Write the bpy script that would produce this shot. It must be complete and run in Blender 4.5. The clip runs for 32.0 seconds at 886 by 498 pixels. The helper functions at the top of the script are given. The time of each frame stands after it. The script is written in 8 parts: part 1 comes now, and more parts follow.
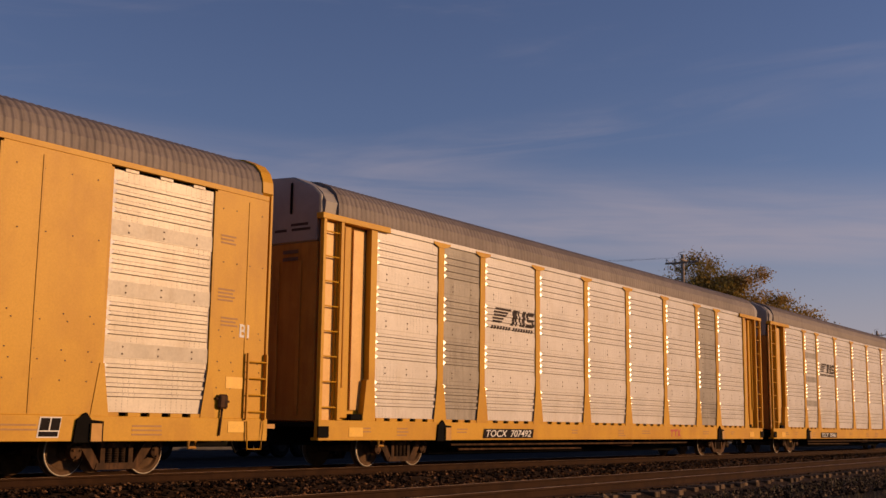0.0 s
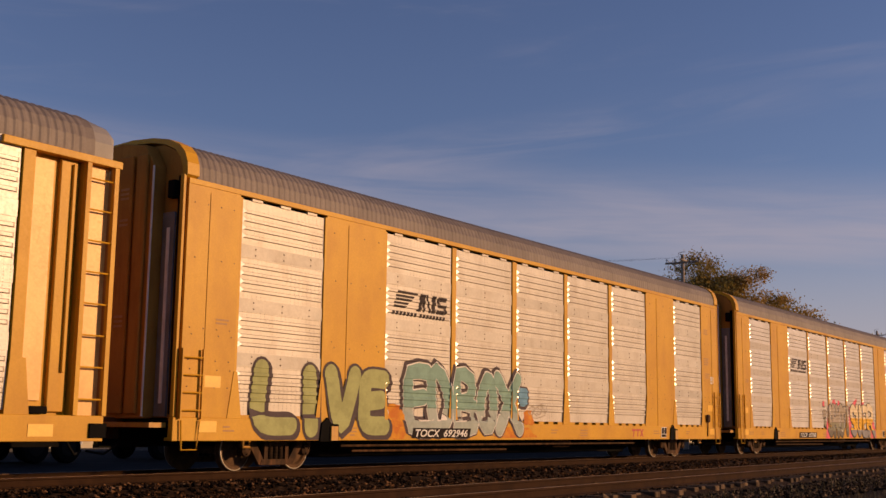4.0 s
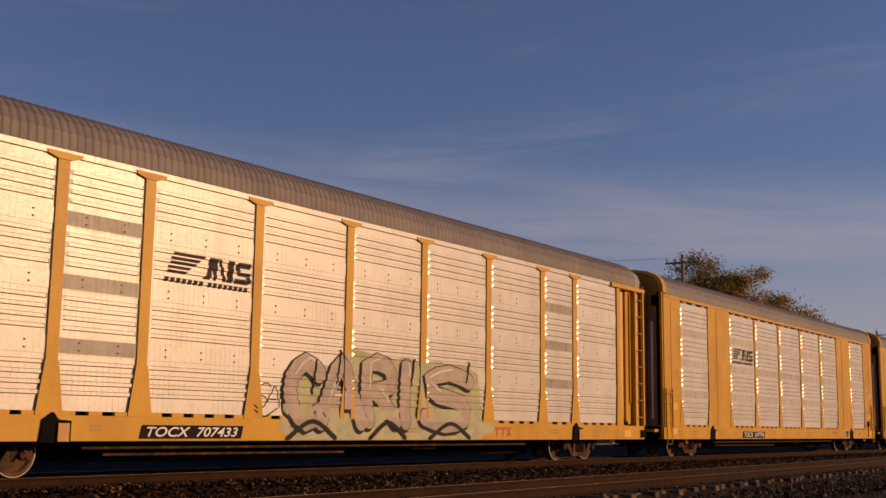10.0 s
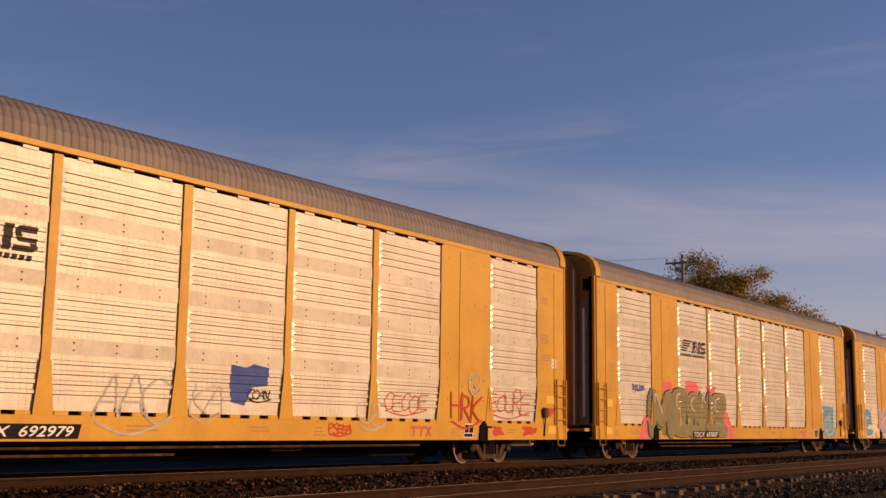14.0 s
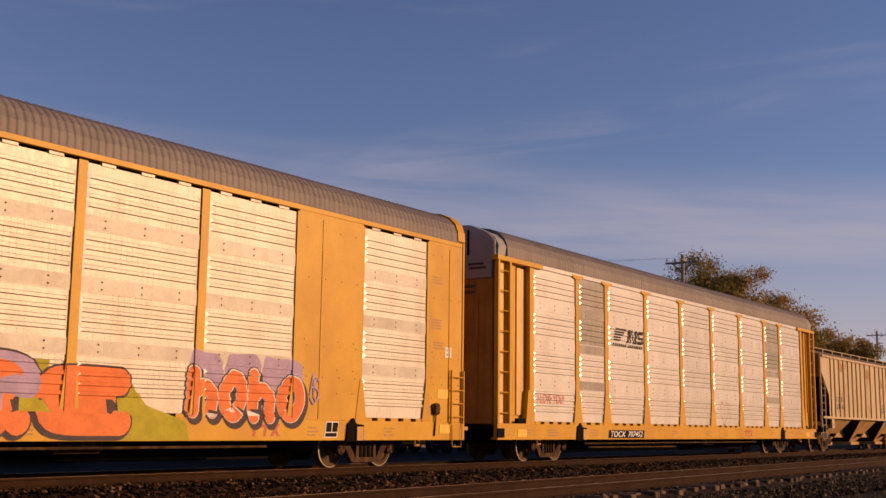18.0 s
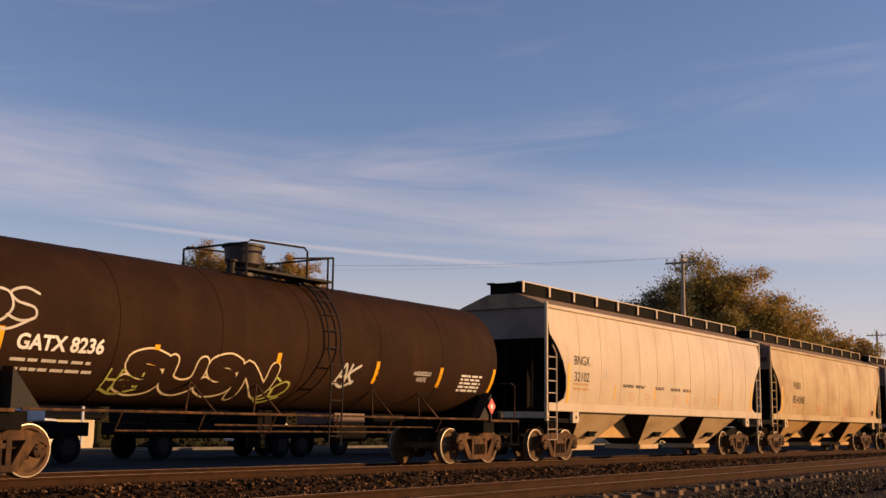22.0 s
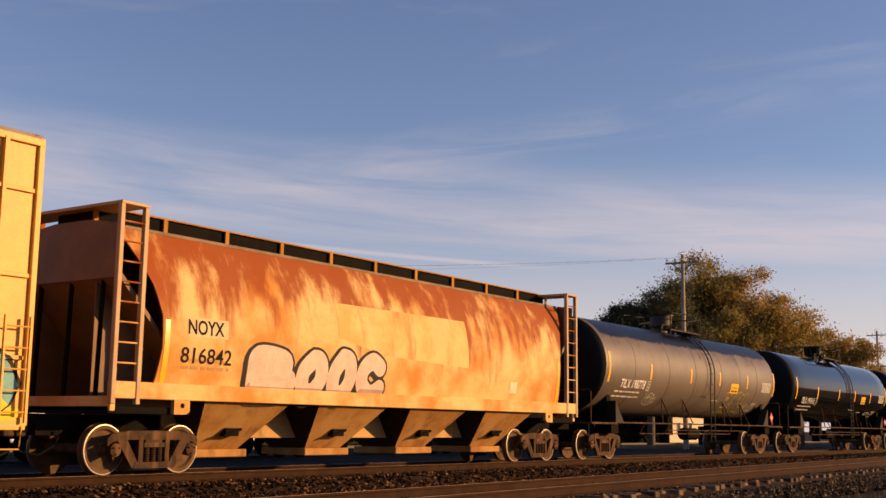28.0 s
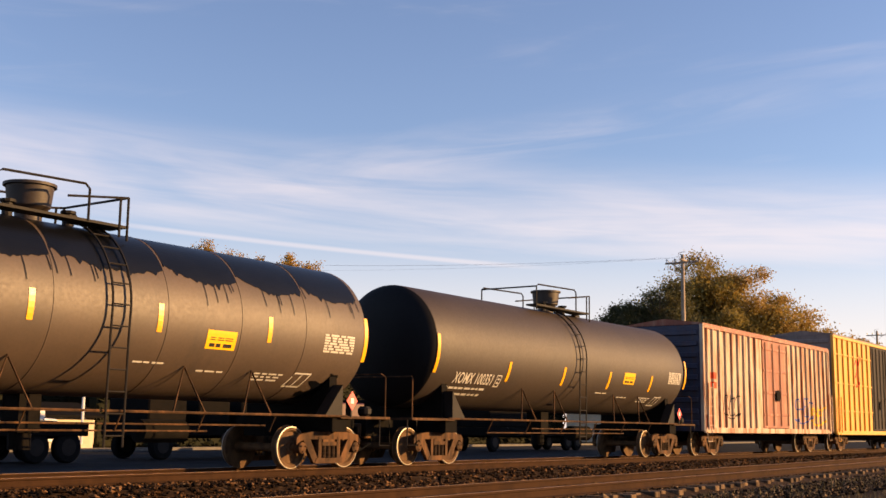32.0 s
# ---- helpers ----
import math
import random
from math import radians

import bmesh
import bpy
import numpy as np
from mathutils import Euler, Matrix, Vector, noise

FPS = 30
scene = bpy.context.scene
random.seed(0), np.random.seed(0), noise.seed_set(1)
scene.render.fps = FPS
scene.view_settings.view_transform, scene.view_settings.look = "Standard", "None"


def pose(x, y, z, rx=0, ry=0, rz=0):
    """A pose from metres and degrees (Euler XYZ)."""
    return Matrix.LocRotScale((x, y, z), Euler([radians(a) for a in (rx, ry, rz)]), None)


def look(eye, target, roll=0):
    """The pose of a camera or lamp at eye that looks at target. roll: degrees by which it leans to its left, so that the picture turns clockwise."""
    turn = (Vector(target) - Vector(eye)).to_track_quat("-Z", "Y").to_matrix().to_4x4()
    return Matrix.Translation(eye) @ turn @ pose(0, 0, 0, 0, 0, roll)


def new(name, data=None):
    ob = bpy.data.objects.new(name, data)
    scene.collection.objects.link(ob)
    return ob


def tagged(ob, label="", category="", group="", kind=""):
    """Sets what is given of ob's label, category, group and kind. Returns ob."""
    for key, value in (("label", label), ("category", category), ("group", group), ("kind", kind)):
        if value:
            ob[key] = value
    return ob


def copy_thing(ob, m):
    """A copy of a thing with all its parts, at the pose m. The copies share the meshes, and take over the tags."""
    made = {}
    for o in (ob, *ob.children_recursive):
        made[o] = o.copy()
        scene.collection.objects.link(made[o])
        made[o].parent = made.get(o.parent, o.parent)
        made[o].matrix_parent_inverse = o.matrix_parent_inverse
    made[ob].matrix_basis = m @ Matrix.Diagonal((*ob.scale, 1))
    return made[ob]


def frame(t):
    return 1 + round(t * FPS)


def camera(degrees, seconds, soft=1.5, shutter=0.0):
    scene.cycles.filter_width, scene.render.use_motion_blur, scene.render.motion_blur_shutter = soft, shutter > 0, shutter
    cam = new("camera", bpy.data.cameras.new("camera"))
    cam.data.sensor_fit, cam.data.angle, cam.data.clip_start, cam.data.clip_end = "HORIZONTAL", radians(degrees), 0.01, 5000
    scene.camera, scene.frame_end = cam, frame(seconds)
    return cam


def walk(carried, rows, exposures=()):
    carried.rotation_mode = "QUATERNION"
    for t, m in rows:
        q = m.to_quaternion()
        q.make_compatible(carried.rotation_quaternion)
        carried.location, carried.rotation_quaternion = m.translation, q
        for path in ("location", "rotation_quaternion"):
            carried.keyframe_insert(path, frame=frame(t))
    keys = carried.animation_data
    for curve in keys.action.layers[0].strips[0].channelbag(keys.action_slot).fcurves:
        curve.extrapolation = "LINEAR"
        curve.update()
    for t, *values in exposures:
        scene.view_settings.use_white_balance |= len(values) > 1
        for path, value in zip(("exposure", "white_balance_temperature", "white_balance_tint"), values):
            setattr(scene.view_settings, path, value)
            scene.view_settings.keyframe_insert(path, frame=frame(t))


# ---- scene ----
# Camera: stands still beside the line, 0.94 m above the rail head, looking up the train.
cam = camera(42.42, 32.0, soft=1.5)
EYE = Vector((0.0, 0.0, 0.94))
AHEAD, UPWARD, LEAN = radians(34.93), radians(8.85), 0.74
AIM = EYE + Vector((math.cos(AHEAD) * math.cos(UPWARD), math.sin(AHEAD) * math.cos(UPWARD), math.sin(UPWARD)))
# seconds, stops, kelvin, tint: the clip's camera opens up as dark wagons fill its picture
EXPOSURE = [(0, -0.15, 6700, 25), (2, -0.1, 6650, 24), (6, 0.1, 6600, 25), (7, 0.14, 6550, 25), (8, 0.12, 6500, 26), (10, -0.24, 6450, 24), (12, -0.16, 6500, 24), (15, 0.16, 6650, 25), (19, 0.12, 6620, 27), (20, 0.07, 6650, 27), (21, 0.21, 6950, 23), (22, 0.66, 7100, 20), (23, 0.8, 7050, 20), (25, 0.77, 7150, 19), (28, 0.77, 7350, 20), (29, 0.84, 7420, 19), (30, 1.16, 7480, 18), (31, 1.31, 7550, 18), (32, 1.35, 7500, 16)]
STAND = look(EYE, AIM, LEAN)
walk(cam, [(0, STAND), (32, STAND)], EXPOSURE)

# World: evening sky with thin high streaks of cloud, one low warm sun behind the camera.
SUN_EL, SUN_AZ = radians(12.5), radians(144)
world = bpy.data.worlds.new("sky")
scene.world = world
world.use_nodes = True


def sky_nodes():
    nt = world.node_tree
    nt.nodes.clear()
    n, link = nt.nodes.new, nt.links.new
    out, bg, sky = n("ShaderNodeOutputWorld"), n("ShaderNodeBackground"), n("ShaderNodeTexSky")
    sky.sky_type, sky.sun_disc = "NISHITA", False
    sky.sun_elevation, sky.sun_rotation = SUN_EL, SUN_AZ
    sky.air_density, sky.dust_density, sky.ozone_density = 1.0, 0.3, 3.0
    tc, sep = n("ShaderNodeTexCoord"), n("ShaderNodeSeparateXYZ")
    link(tc.outputs["Generated"], sep.inputs[0])

    def calc(op, a, b=None, c=None):
        m = n("ShaderNodeMath")
        m.operation = op
        for k, v in enumerate((a, b, c)):
            if v is None:
                continue
            if isinstance(v, (int, float)):
                m.inputs[k].default_value = v
            else:
                link(v, m.inputs[k])
        return m.outputs[0]

    def smooth(v, lo, hi):
        r = n("ShaderNodeMapRange")
        r.interpolation_type = "SMOOTHSTEP"
        r.inputs["From Min"].default_value, r.inputs["From Max"].default_value = lo, hi
        link(v, r.inputs["Value"])
        return r.outputs["Result"]

    round_, rise = calc("ARCTAN2", sep.outputs["Y"], sep.outputs["X"]), sep.outputs["Z"]

    def streaks(sx, sy, tilt, off, detail, distort):
        v = n("ShaderNodeCombineXYZ")
        link(calc("MULTIPLY", round_, sx), v.inputs["X"])
        link(calc("MULTIPLY_ADD", calc("MULTIPLY_ADD", round_, tilt, rise), sy, off), v.inputs["Y"])
        t = n("ShaderNodeTexNoise")
        t.inputs["Scale"].default_value, t.inputs["Detail"].default_value = 1.0, detail
        t.inputs["Roughness"].default_value, t.inputs["Distortion"].default_value = 0.58, distort
        link(v.outputs[0], t.inputs["Vector"])
        return t.outputs["Fac"]

    veil, comb, wisp = streaks(2.2, 16.0, -0.065, 3.7, 4, 0.6), streaks(5.0, 60.0, -0.05, 1.2, 5, 0.7), streaks(4.0, 34.0, 0.125, 5.1, 5, 0.8)

    def belt(tilt, at, half):
        """Weight of a belt of cloud round a line that slopes across the sky."""
        return calc("SUBTRACT", 1.0, smooth(calc("ABSOLUTE", calc("SUBTRACT", calc("MULTIPLY_ADD", round_, tilt, rise), at)), 0.0, half))

    # one broad cirrus belt low in the sky, a thinner one climbing across it, faint wisps elsewhere
    low = calc("MULTIPLY", belt(-0.065, 0.146, 0.062), calc("MULTIPLY", smooth(calc("MULTIPLY_ADD", comb, 0.32, calc("MULTIPLY", veil, 0.68)), 0.22, 0.70), 0.70))
    high = calc("MULTIPLY", belt(0.125, 0.312, 0.034), calc("MULTIPLY", smooth(wisp, 0.34, 0.76), 0.22))
    high = calc("MULTIPLY", high, calc("MULTIPLY", smooth(round_, 0.22, 0.40), calc("SUBTRACT", 1.0, smooth(round_, 0.66, 0.86))))
    thin = calc("MULTIPLY", smooth(calc("MULTIPLY_ADD", veil, 0.6, calc("MULTIPLY", wisp, 0.4)), 0.50, 0.82), 0.22)
    cloud = calc("MAXIMUM", calc("ADD", low, high), thin)
    haze = calc("MULTIPLY", calc("SUBTRACT", 1.0, smooth(rise, 0.02, 0.21)), 0.74)
    # one old vapour trail
    trail_at = calc("MULTIPLY_ADD", round_, 0.074, 0.0995)
    near = calc("SUBTRACT", 1.0, smooth(calc("ABSOLUTE", calc("SUBTRACT", rise, trail_at)), 0.0004, 0.0032))
    ends = calc("MULTIPLY", smooth(round_, 0.49, 0.60), calc("SUBTRACT", 1.0, smooth(round_, 0.84, 0.95)))
    trail = calc("MULTIPLY", calc("MULTIPLY", near, ends), 0.3)
    total = calc("MINIMUM", calc("ADD", calc("MAXIMUM", cloud, haze), trail), 0.95)
    tint = n("ShaderNodeMix")
    tint.data_type, tint.blend_type = "RGBA", "MIX"
    tint.inputs[7].default_value = CLOUD
    link(total, tint.inputs[0])
    base = n("ShaderNodeMix")
    base.data_type, base.blend_type = "RGBA", "MULTIPLY"
    base.inputs[0].default_value = 1.0
    base.inputs[7].default_value = SKY_TINT
    link(sky.outputs[0], base.inputs[6])
    link(base.outputs[2], tint.inputs[6])
    link(tint.outputs[2], bg.inputs["Color"])
    bg.inputs["Strength"].default_value = 0.085
    link(bg.outputs[0], out.inputs[0])


CLOUD, SKY_TINT = (4.9, 4.55, 4.8, 1), (1.04, 0.96, 1.07, 1)
sky_nodes()
sun = new("sun", bpy.data.lights.new("sun", "SUN"))
sun.data.energy, sun.data.angle, sun.data.color = 4.0, radians(0.6), (1.0, 0.63, 0.28)
SUN_WAY = Vector((math.sin(SUN_AZ) * math.cos(SUN_EL), math.cos(SUN_AZ) * math.cos(SUN_EL), math.sin(SUN_EL)))
sun.matrix_world = look((0, -40, 60), Vector((0, -40, 60)) - SUN_WAY)


# ---- materials ----
def mat(name, a, b=None, rough=0.5, metal=0.0, scale=2.0, bump=0.05, grain=40.0, dirt=None, amount=0.0, streak=(5.0, 5.0, 0.5),
        cut=(0.45, 0.7), top=None, spec=0.5, vary=0.0, even=False, holes=0.0):
    """Two colours mixed by noise, a dirt colour in streaks, fine relief. top: (z from, z to) over which the dirt grows upwards."""
    m = bpy.data.materials.new(name)
    m.use_nodes = True
    nt = m.node_tree
    n, link = nt.nodes.new, nt.links.new
    bsdf = nt.nodes["Principled BSDF"]
    b = b or tuple(c * 0.8 for c in a)
    tc, info = n("ShaderNodeTexCoord"), n("ShaderNodeObjectInfo")
    shift = n("ShaderNodeVectorMath")
    shift.operation = "MULTIPLY_ADD"
    shift.inputs[1].default_value = (37.0, 23.0, 11.0)
    link(info.outputs["Random"], shift.inputs[0])
    link(tc.outputs["Object"], shift.inputs[2])

    def tex(vec, s, detail=5.0, rgh=0.6):
        t = n("ShaderNodeTexNoise")
        t.inputs["Scale"].default_value, t.inputs["Detail"].default_value, t.inputs["Roughness"].default_value = s, detail, rgh
        link(vec, t.inputs["Vector"])
        return t.outputs["Fac"]

    def mix(fac, c1, c2, kind="MIX"):
        x = n("ShaderNodeMix")
        x.data_type, x.blend_type = "RGBA", kind
        for val, k in ((fac, 0), (c1, 6), (c2, 7)):
            if isinstance(val, (int, float)):
                x.inputs[k].default_value = val
            elif isinstance(val, tuple):
                x.inputs[k].default_value = (*val, 1)
            else:
                link(val, x.inputs[k])
        return x.outputs[2]

    def ramp(val, lo, hi):
        r = n("ShaderNodeMapRange")
        r.interpolation_type = "SMOOTHSTEP"
        r.inputs["From Min"].default_value, r.inputs["From Max"].default_value = lo, hi
        link(val, r.inputs["Value"])
        return r.outputs["Result"]

    col = mix(ramp(tex(shift.outputs[0], scale), 0.35, 0.68), tuple(a), tuple(b))
    fine = tex(shift.outputs[0], grain, 6.0, 0.7)
    col = mix(ramp(fine, 0.3, 0.75), col, mix(0.22, col, tuple(c * 0.45 for c in a)))
    if dirt:
        mp = n("ShaderNodeMapping")
        mp.inputs["Scale"].default_value = streak
        link(shift.outputs[0], mp.inputs[0])
        mask = tex(mp.outputs[0], 1.0, 7.0, 0.62)
        if top:
            sep = n("ShaderNodeSeparateXYZ")
            link(tc.outputs["Object"], sep.inputs[0])
            rise = n("ShaderNodeMapRange")
            rise.inputs["From Min"].default_value, rise.inputs["From Max"].default_value = top
            rise.inputs["To Min"].default_value, rise.inputs["To Max"].default_value = -0.22, 0.22
            link(sep.outputs["Z"], rise.inputs["Value"])
            add = n("ShaderNodeMath")
            link(mask, add.inputs[0])
            link(rise.outputs["Result"], add.inputs[1])
            mask = add.outputs[0]
        lvl = n("ShaderNodeMath")
        lvl.operation, lvl.inputs[1].default_value = "MULTIPLY", amount
        link(ramp(mask, *cut), lvl.inputs[0])
        col = mix(lvl.outputs[0], col, tuple(dirt))
    if holes:
        # rows of small punched holes in upright columns, clogged here and there
        split = n("ShaderNodeSeparateXYZ")
        link(tc.outputs["Object"], split.inputs[0])

        def wave(out, step, width):
            """1 near every multiple of step, else 0."""
            a, b, c = (n("ShaderNodeMath") for _ in range(3))
            a.operation, a.inputs[1].default_value = "PINGPONG", step / 2
            b.operation, b.inputs[1].default_value = "LESS_THAN", width / 2
            link(out, a.inputs[0])
            link(a.outputs[0], b.inputs[0])
            return b.outputs[0]

        both, some, depth = n("ShaderNodeMath"), n("ShaderNodeMath"), n("ShaderNodeMath")
        both.operation = some.operation = depth.operation = "MULTIPLY"
        link(wave(split.outputs["X"], 0.125, 0.016), both.inputs[0])
        link(wave(split.outputs["Z"], 0.055, 0.030), both.inputs[1])
        link(both.outputs[0], some.inputs[0])
        link(ramp(tex(shift.outputs[0], 1.6, 3.0), 0.42, 0.62), some.inputs[1])
        link(some.outputs[0], depth.inputs[0])
        depth.inputs[1].default_value = holes
        col = mix(depth.outputs[0], col, tuple(c * 0.25 for c in a))
    if vary:
        hs = n("ShaderNodeHueSaturation")
        mr = n("ShaderNodeMapRange")
        mr.inputs["To Min"].default_value, mr.inputs["To Max"].default_value = 1 - vary, 1 + vary
        link(info.outputs["Random"], mr.inputs["Value"])
        link(mr.outputs["Result"], hs.inputs["Value"])
        link(col, hs.inputs["Color"])
        col = hs.outputs[0]
    link(col, bsdf.inputs["Base Color"])
    rr = n("ShaderNodeMapRange")
    rr.inputs["To Min"].default_value, rr.inputs["To Max"].default_value = (rough, rough + 0.05) if even else (max(0.04, rough - 0.12), min(1.0, rough + 0.15))
    link(fine, rr.inputs["Value"])
    link(rr.outputs["Result"], bsdf.inputs["Roughness"])
    bsdf.inputs["Metallic"].default_value = metal
    bsdf.inputs["Specular IOR Level"].default_value = spec
    if bump:
        bp = n("ShaderNodeBump")
        bp.inputs["Strength"].default_value, bp.inputs["Distance"].default_value = bump, 0.02
        link(fine, bp.inputs["Height"])
        link(bp.outputs[0], bsdf.inputs["Normal"])
    return m


YELLOW = mat("rack yellow paint", (0.64, 0.335, 0.013), (0.57, 0.285, 0.011), 0.45, 0, 0.8, 0.03, 25, (0.36, 0.145, 0.011), 0.5, (0.9, 0.9, 0.4), (0.44, 0.78), spec=0.22)
YELLOW_OLD = mat("dusty yellow paint", (0.55, 0.27, 0.03), (0.48, 0.23, 0.025), 0.55, 0, 1.2, 0.04, 25, (0.30, 0.15, 0.05), 0.5)
SCREEN = mat("white enamelled screen", (0.62, 0.575, 0.525), (0.55, 0.51, 0.465), 0.40, 0.08, 1.0, 0.03, 18, (0.40, 0.33, 0.24), 0.4, (2.2, 2.2, 0.9), (0.45, 0.78), vary=0.06, spec=0.5, holes=0.7)
SCREEN_DULL = mat("dull grimy screen", (0.62, 0.565, 0.48), (0.53, 0.48, 0.405), 0.46, 0.08, 1.0, 0.03, 18, (0.35, 0.27, 0.185), 0.5, (2.2, 2.2, 0.9), (0.42, 0.78), vary=0.06, spec=0.45, holes=0.7)
BAND_DULL = mat("dull lapped screen band", (0.54, 0.495, 0.42), (0.46, 0.42, 0.355), 0.5, 0.08, 1.5, 0.03, 18, (0.32, 0.245, 0.17), 0.45, (2.6, 2.6, 1.2), (0.45, 0.78), vary=0.08, spec=0.35)
BAND = mat("grimy lapped screen band", (0.50, 0.445, 0.375), (0.44, 0.39, 0.325), 0.45, 0.12, 1.5, 0.03, 18, (0.36, 0.29, 0.21), 0.4, (2.6, 2.6, 1.2), (0.45, 0.78), vary=0.08, spec=0.3)
BOLT = mat("rusty bolt head", (0.13, 0.075, 0.045), (0.08, 0.05, 0.032), 0.8, 0, 6, 0.05)
SCREEN_GREY = mat("bare galvanised screen", (0.33, 0.30, 0.255), (0.265, 0.24, 0.205), 0.5, 0.1, 1.4, 0.03, 18, (0.18, 0.15, 0.12), 0.5, (6, 6, 0.6), spec=0.3, holes=0.7)
GALV = mat("galvanised roof sheet", (0.22, 0.185, 0.165), (0.18, 0.15, 0.135), 0.62, 0.1, 0.8, 0.04, 20, (0.12, 0.10, 0.09), 0.5, spec=0.3)
HOOD = mat("grey end hood", (0.33, 0.305, 0.285), (0.27, 0.25, 0.235), 0.6, 0.1, 1.0, 0.03, spec=0.25)
# yellow end paint browned: shade of the ends put into the colour
END_BROWN = mat("brown end paint toned for shade", (0.43, 0.205, 0.038), (0.33, 0.15, 0.028), 0.7, 0, 1.0, 0.04, 30, (0.15, 0.065, 0.015), 0.3, spec=0.1)
# rib edges: grime, with the ribs' shade lines put into the colour too
GRIME_SHADE = mat("brown grime and shade on rib edges", (0.36, 0.305, 0.24), (0.27, 0.225, 0.18), 0.8, 0, 3, 0.05, spec=0.1)
GRIME_SHADE_GREY = mat("dark grime and shade on bare rib edges", (0.20, 0.17, 0.14), (0.15, 0.125, 0.10), 0.8, 0, 3, 0.05, spec=0.1)
GALV_DULL = mat("dull blue grey steel", (0.22, 0.215, 0.22), (0.16, 0.155, 0.155), 0.6, 0.1, 1.5, 0.04, 20, (0.30, 0.20, 0.10), 0.4, spec=0.2)
# black steel; its near-black also holds shade under and inside the wagons
GREASE_SHADE = mat("greasy black steel and shade", (0.008, 0.0065, 0.0055), (0.005, 0.0045, 0.004), 0.9, 0, 3, 0.1, 30, spec=0.08)
CAST = mat("rusty cast steel", (0.07, 0.036, 0.017), (0.03, 0.017, 0.010), 0.8, 0.0, 5, 0.15, 45, (0.26, 0.12, 0.05), 0.4, spec=0.15)
WHEEL = mat("brown wheel plate", (0.13, 0.072, 0.036), (0.08, 0.046, 0.025), 0.8, 0.0, 6, 0.1, 40, spec=0.15)
BRIGHT = mat("polished wheel tread", (0.42, 0.37, 0.30), (0.32, 0.275, 0.22), 0.42, 0.5, 8, 0.02)
RAILSIDE = mat("rusty rail web", (0.040, 0.0185, 0.008), (0.026, 0.012, 0.0055), 0.9, 0, 3, 0.1, 40, spec=0.1)
RAILTOP = mat("worn rail head", (0.24, 0.15, 0.09), (0.16, 0.10, 0.06), 0.45, 0.7, 3, 0.02)
TIE = mat("weathered timber sleeper", (0.11, 0.072, 0.044), (0.05, 0.031, 0.019), 0.95, 0, 6, 0.3, 30, (0.28, 0.20, 0.13), 0.4, vary=0.45, spec=0.1)
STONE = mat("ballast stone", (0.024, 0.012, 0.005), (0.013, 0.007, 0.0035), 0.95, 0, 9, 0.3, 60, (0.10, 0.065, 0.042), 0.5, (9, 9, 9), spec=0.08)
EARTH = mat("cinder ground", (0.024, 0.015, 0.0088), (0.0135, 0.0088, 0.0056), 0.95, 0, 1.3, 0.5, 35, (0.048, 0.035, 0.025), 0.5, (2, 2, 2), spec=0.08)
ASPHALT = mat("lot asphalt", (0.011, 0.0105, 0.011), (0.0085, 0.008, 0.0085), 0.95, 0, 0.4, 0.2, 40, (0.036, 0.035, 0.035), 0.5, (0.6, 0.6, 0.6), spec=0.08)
BLACKPAINT = mat("black lettering paint", (0.022, 0.017, 0.016), None, 0.8, 0, 3, 0.02, spec=0.1)
WHITEPAINT = mat("white lettering paint", (0.80, 0.78, 0.74), None, 0.5, 0, 3, 0.02)
FADED = mat("faded stencil paint", (0.36, 0.18, 0.05), (0.42, 0.22, 0.06), 0.6, 0, 9, 0.02)
LOGOGREY = mat("dark grey logo film", (0.075, 0.06, 0.056), (0.045, 0.037, 0.035), 0.8, 0, 4, 0.02, spec=0.1)
REFLECT = mat("yellow reflective strip", (0.86, 0.42, 0.015), (0.80, 0.37, 0.015), 0.35, 0, 5, 0.02)
STICKER = mat("yellow sticker", (0.85, 0.47, 0.012), (0.78, 0.42, 0.012), 0.4, 0, 5, 0.02)
REDPAINT = mat("red stencil paint", (0.50, 0.05, 0.02), (0.42, 0.04, 0.02), 0.5, 0, 5, 0.02)
HOPPER_TAN = mat("weathered pale hopper paint", (0.52, 0.425, 0.31), (0.46, 0.37, 0.26), 0.36, 0, 0.7, 0.03, 18, (0.37, 0.25, 0.14), 0.4, (2.5, 2.5, 0.35), spec=0.28)
HOPPER_DUST = mat("dusty tan hopper paint", (0.43, 0.315, 0.165), (0.36, 0.25, 0.115), 0.5, 0, 0.45, 0.03, 18, (0.23, 0.11, 0.03), 0.75, (0.5, 0.5, 0.42), (0.46, 0.70), spec=0.25)
HOPPER_CREAM = mat("stained cream hopper paint", (0.55, 0.455, 0.335), (0.48, 0.39, 0.28), 0.5, 0, 0.7, 0.03, 20, (0.20, 0.13, 0.075), 0.6, (2.4, 2.4, 0.7), (0.54, 0.74), spec=0.3)
HOPPER_GREY = mat("grey hopper paint with rust", (0.57, 0.43, 0.245), (0.49, 0.36, 0.20), 0.55, 0, 0.8, 0.03, 20, (0.34, 0.17, 0.07), 0.6, (0.9, 0.9, 0.7), (0.52, 0.72), spec=0.2)
RUSTY = mat("cream paint eaten by rust", (0.68, 0.46, 0.19), (0.52, 0.19, 0.022), 0.65, 0, 0.75, 0.08, 22, (0.25, 0.05, 0.004), 0.95, (1.7, 1.7, 0.34), (0.44, 0.66), (1.2, 4.7), spec=0.2)
TANK_BROWN = mat("dust-filmed black tank", (0.076, 0.050, 0.034), (0.058, 0.039, 0.027), 0.55, 0, 0.5, 0.02, 16, (0.012, 0.012, 0.014), 0.35, (1.9, 1.9, 0.3), (0.52, 0.75))
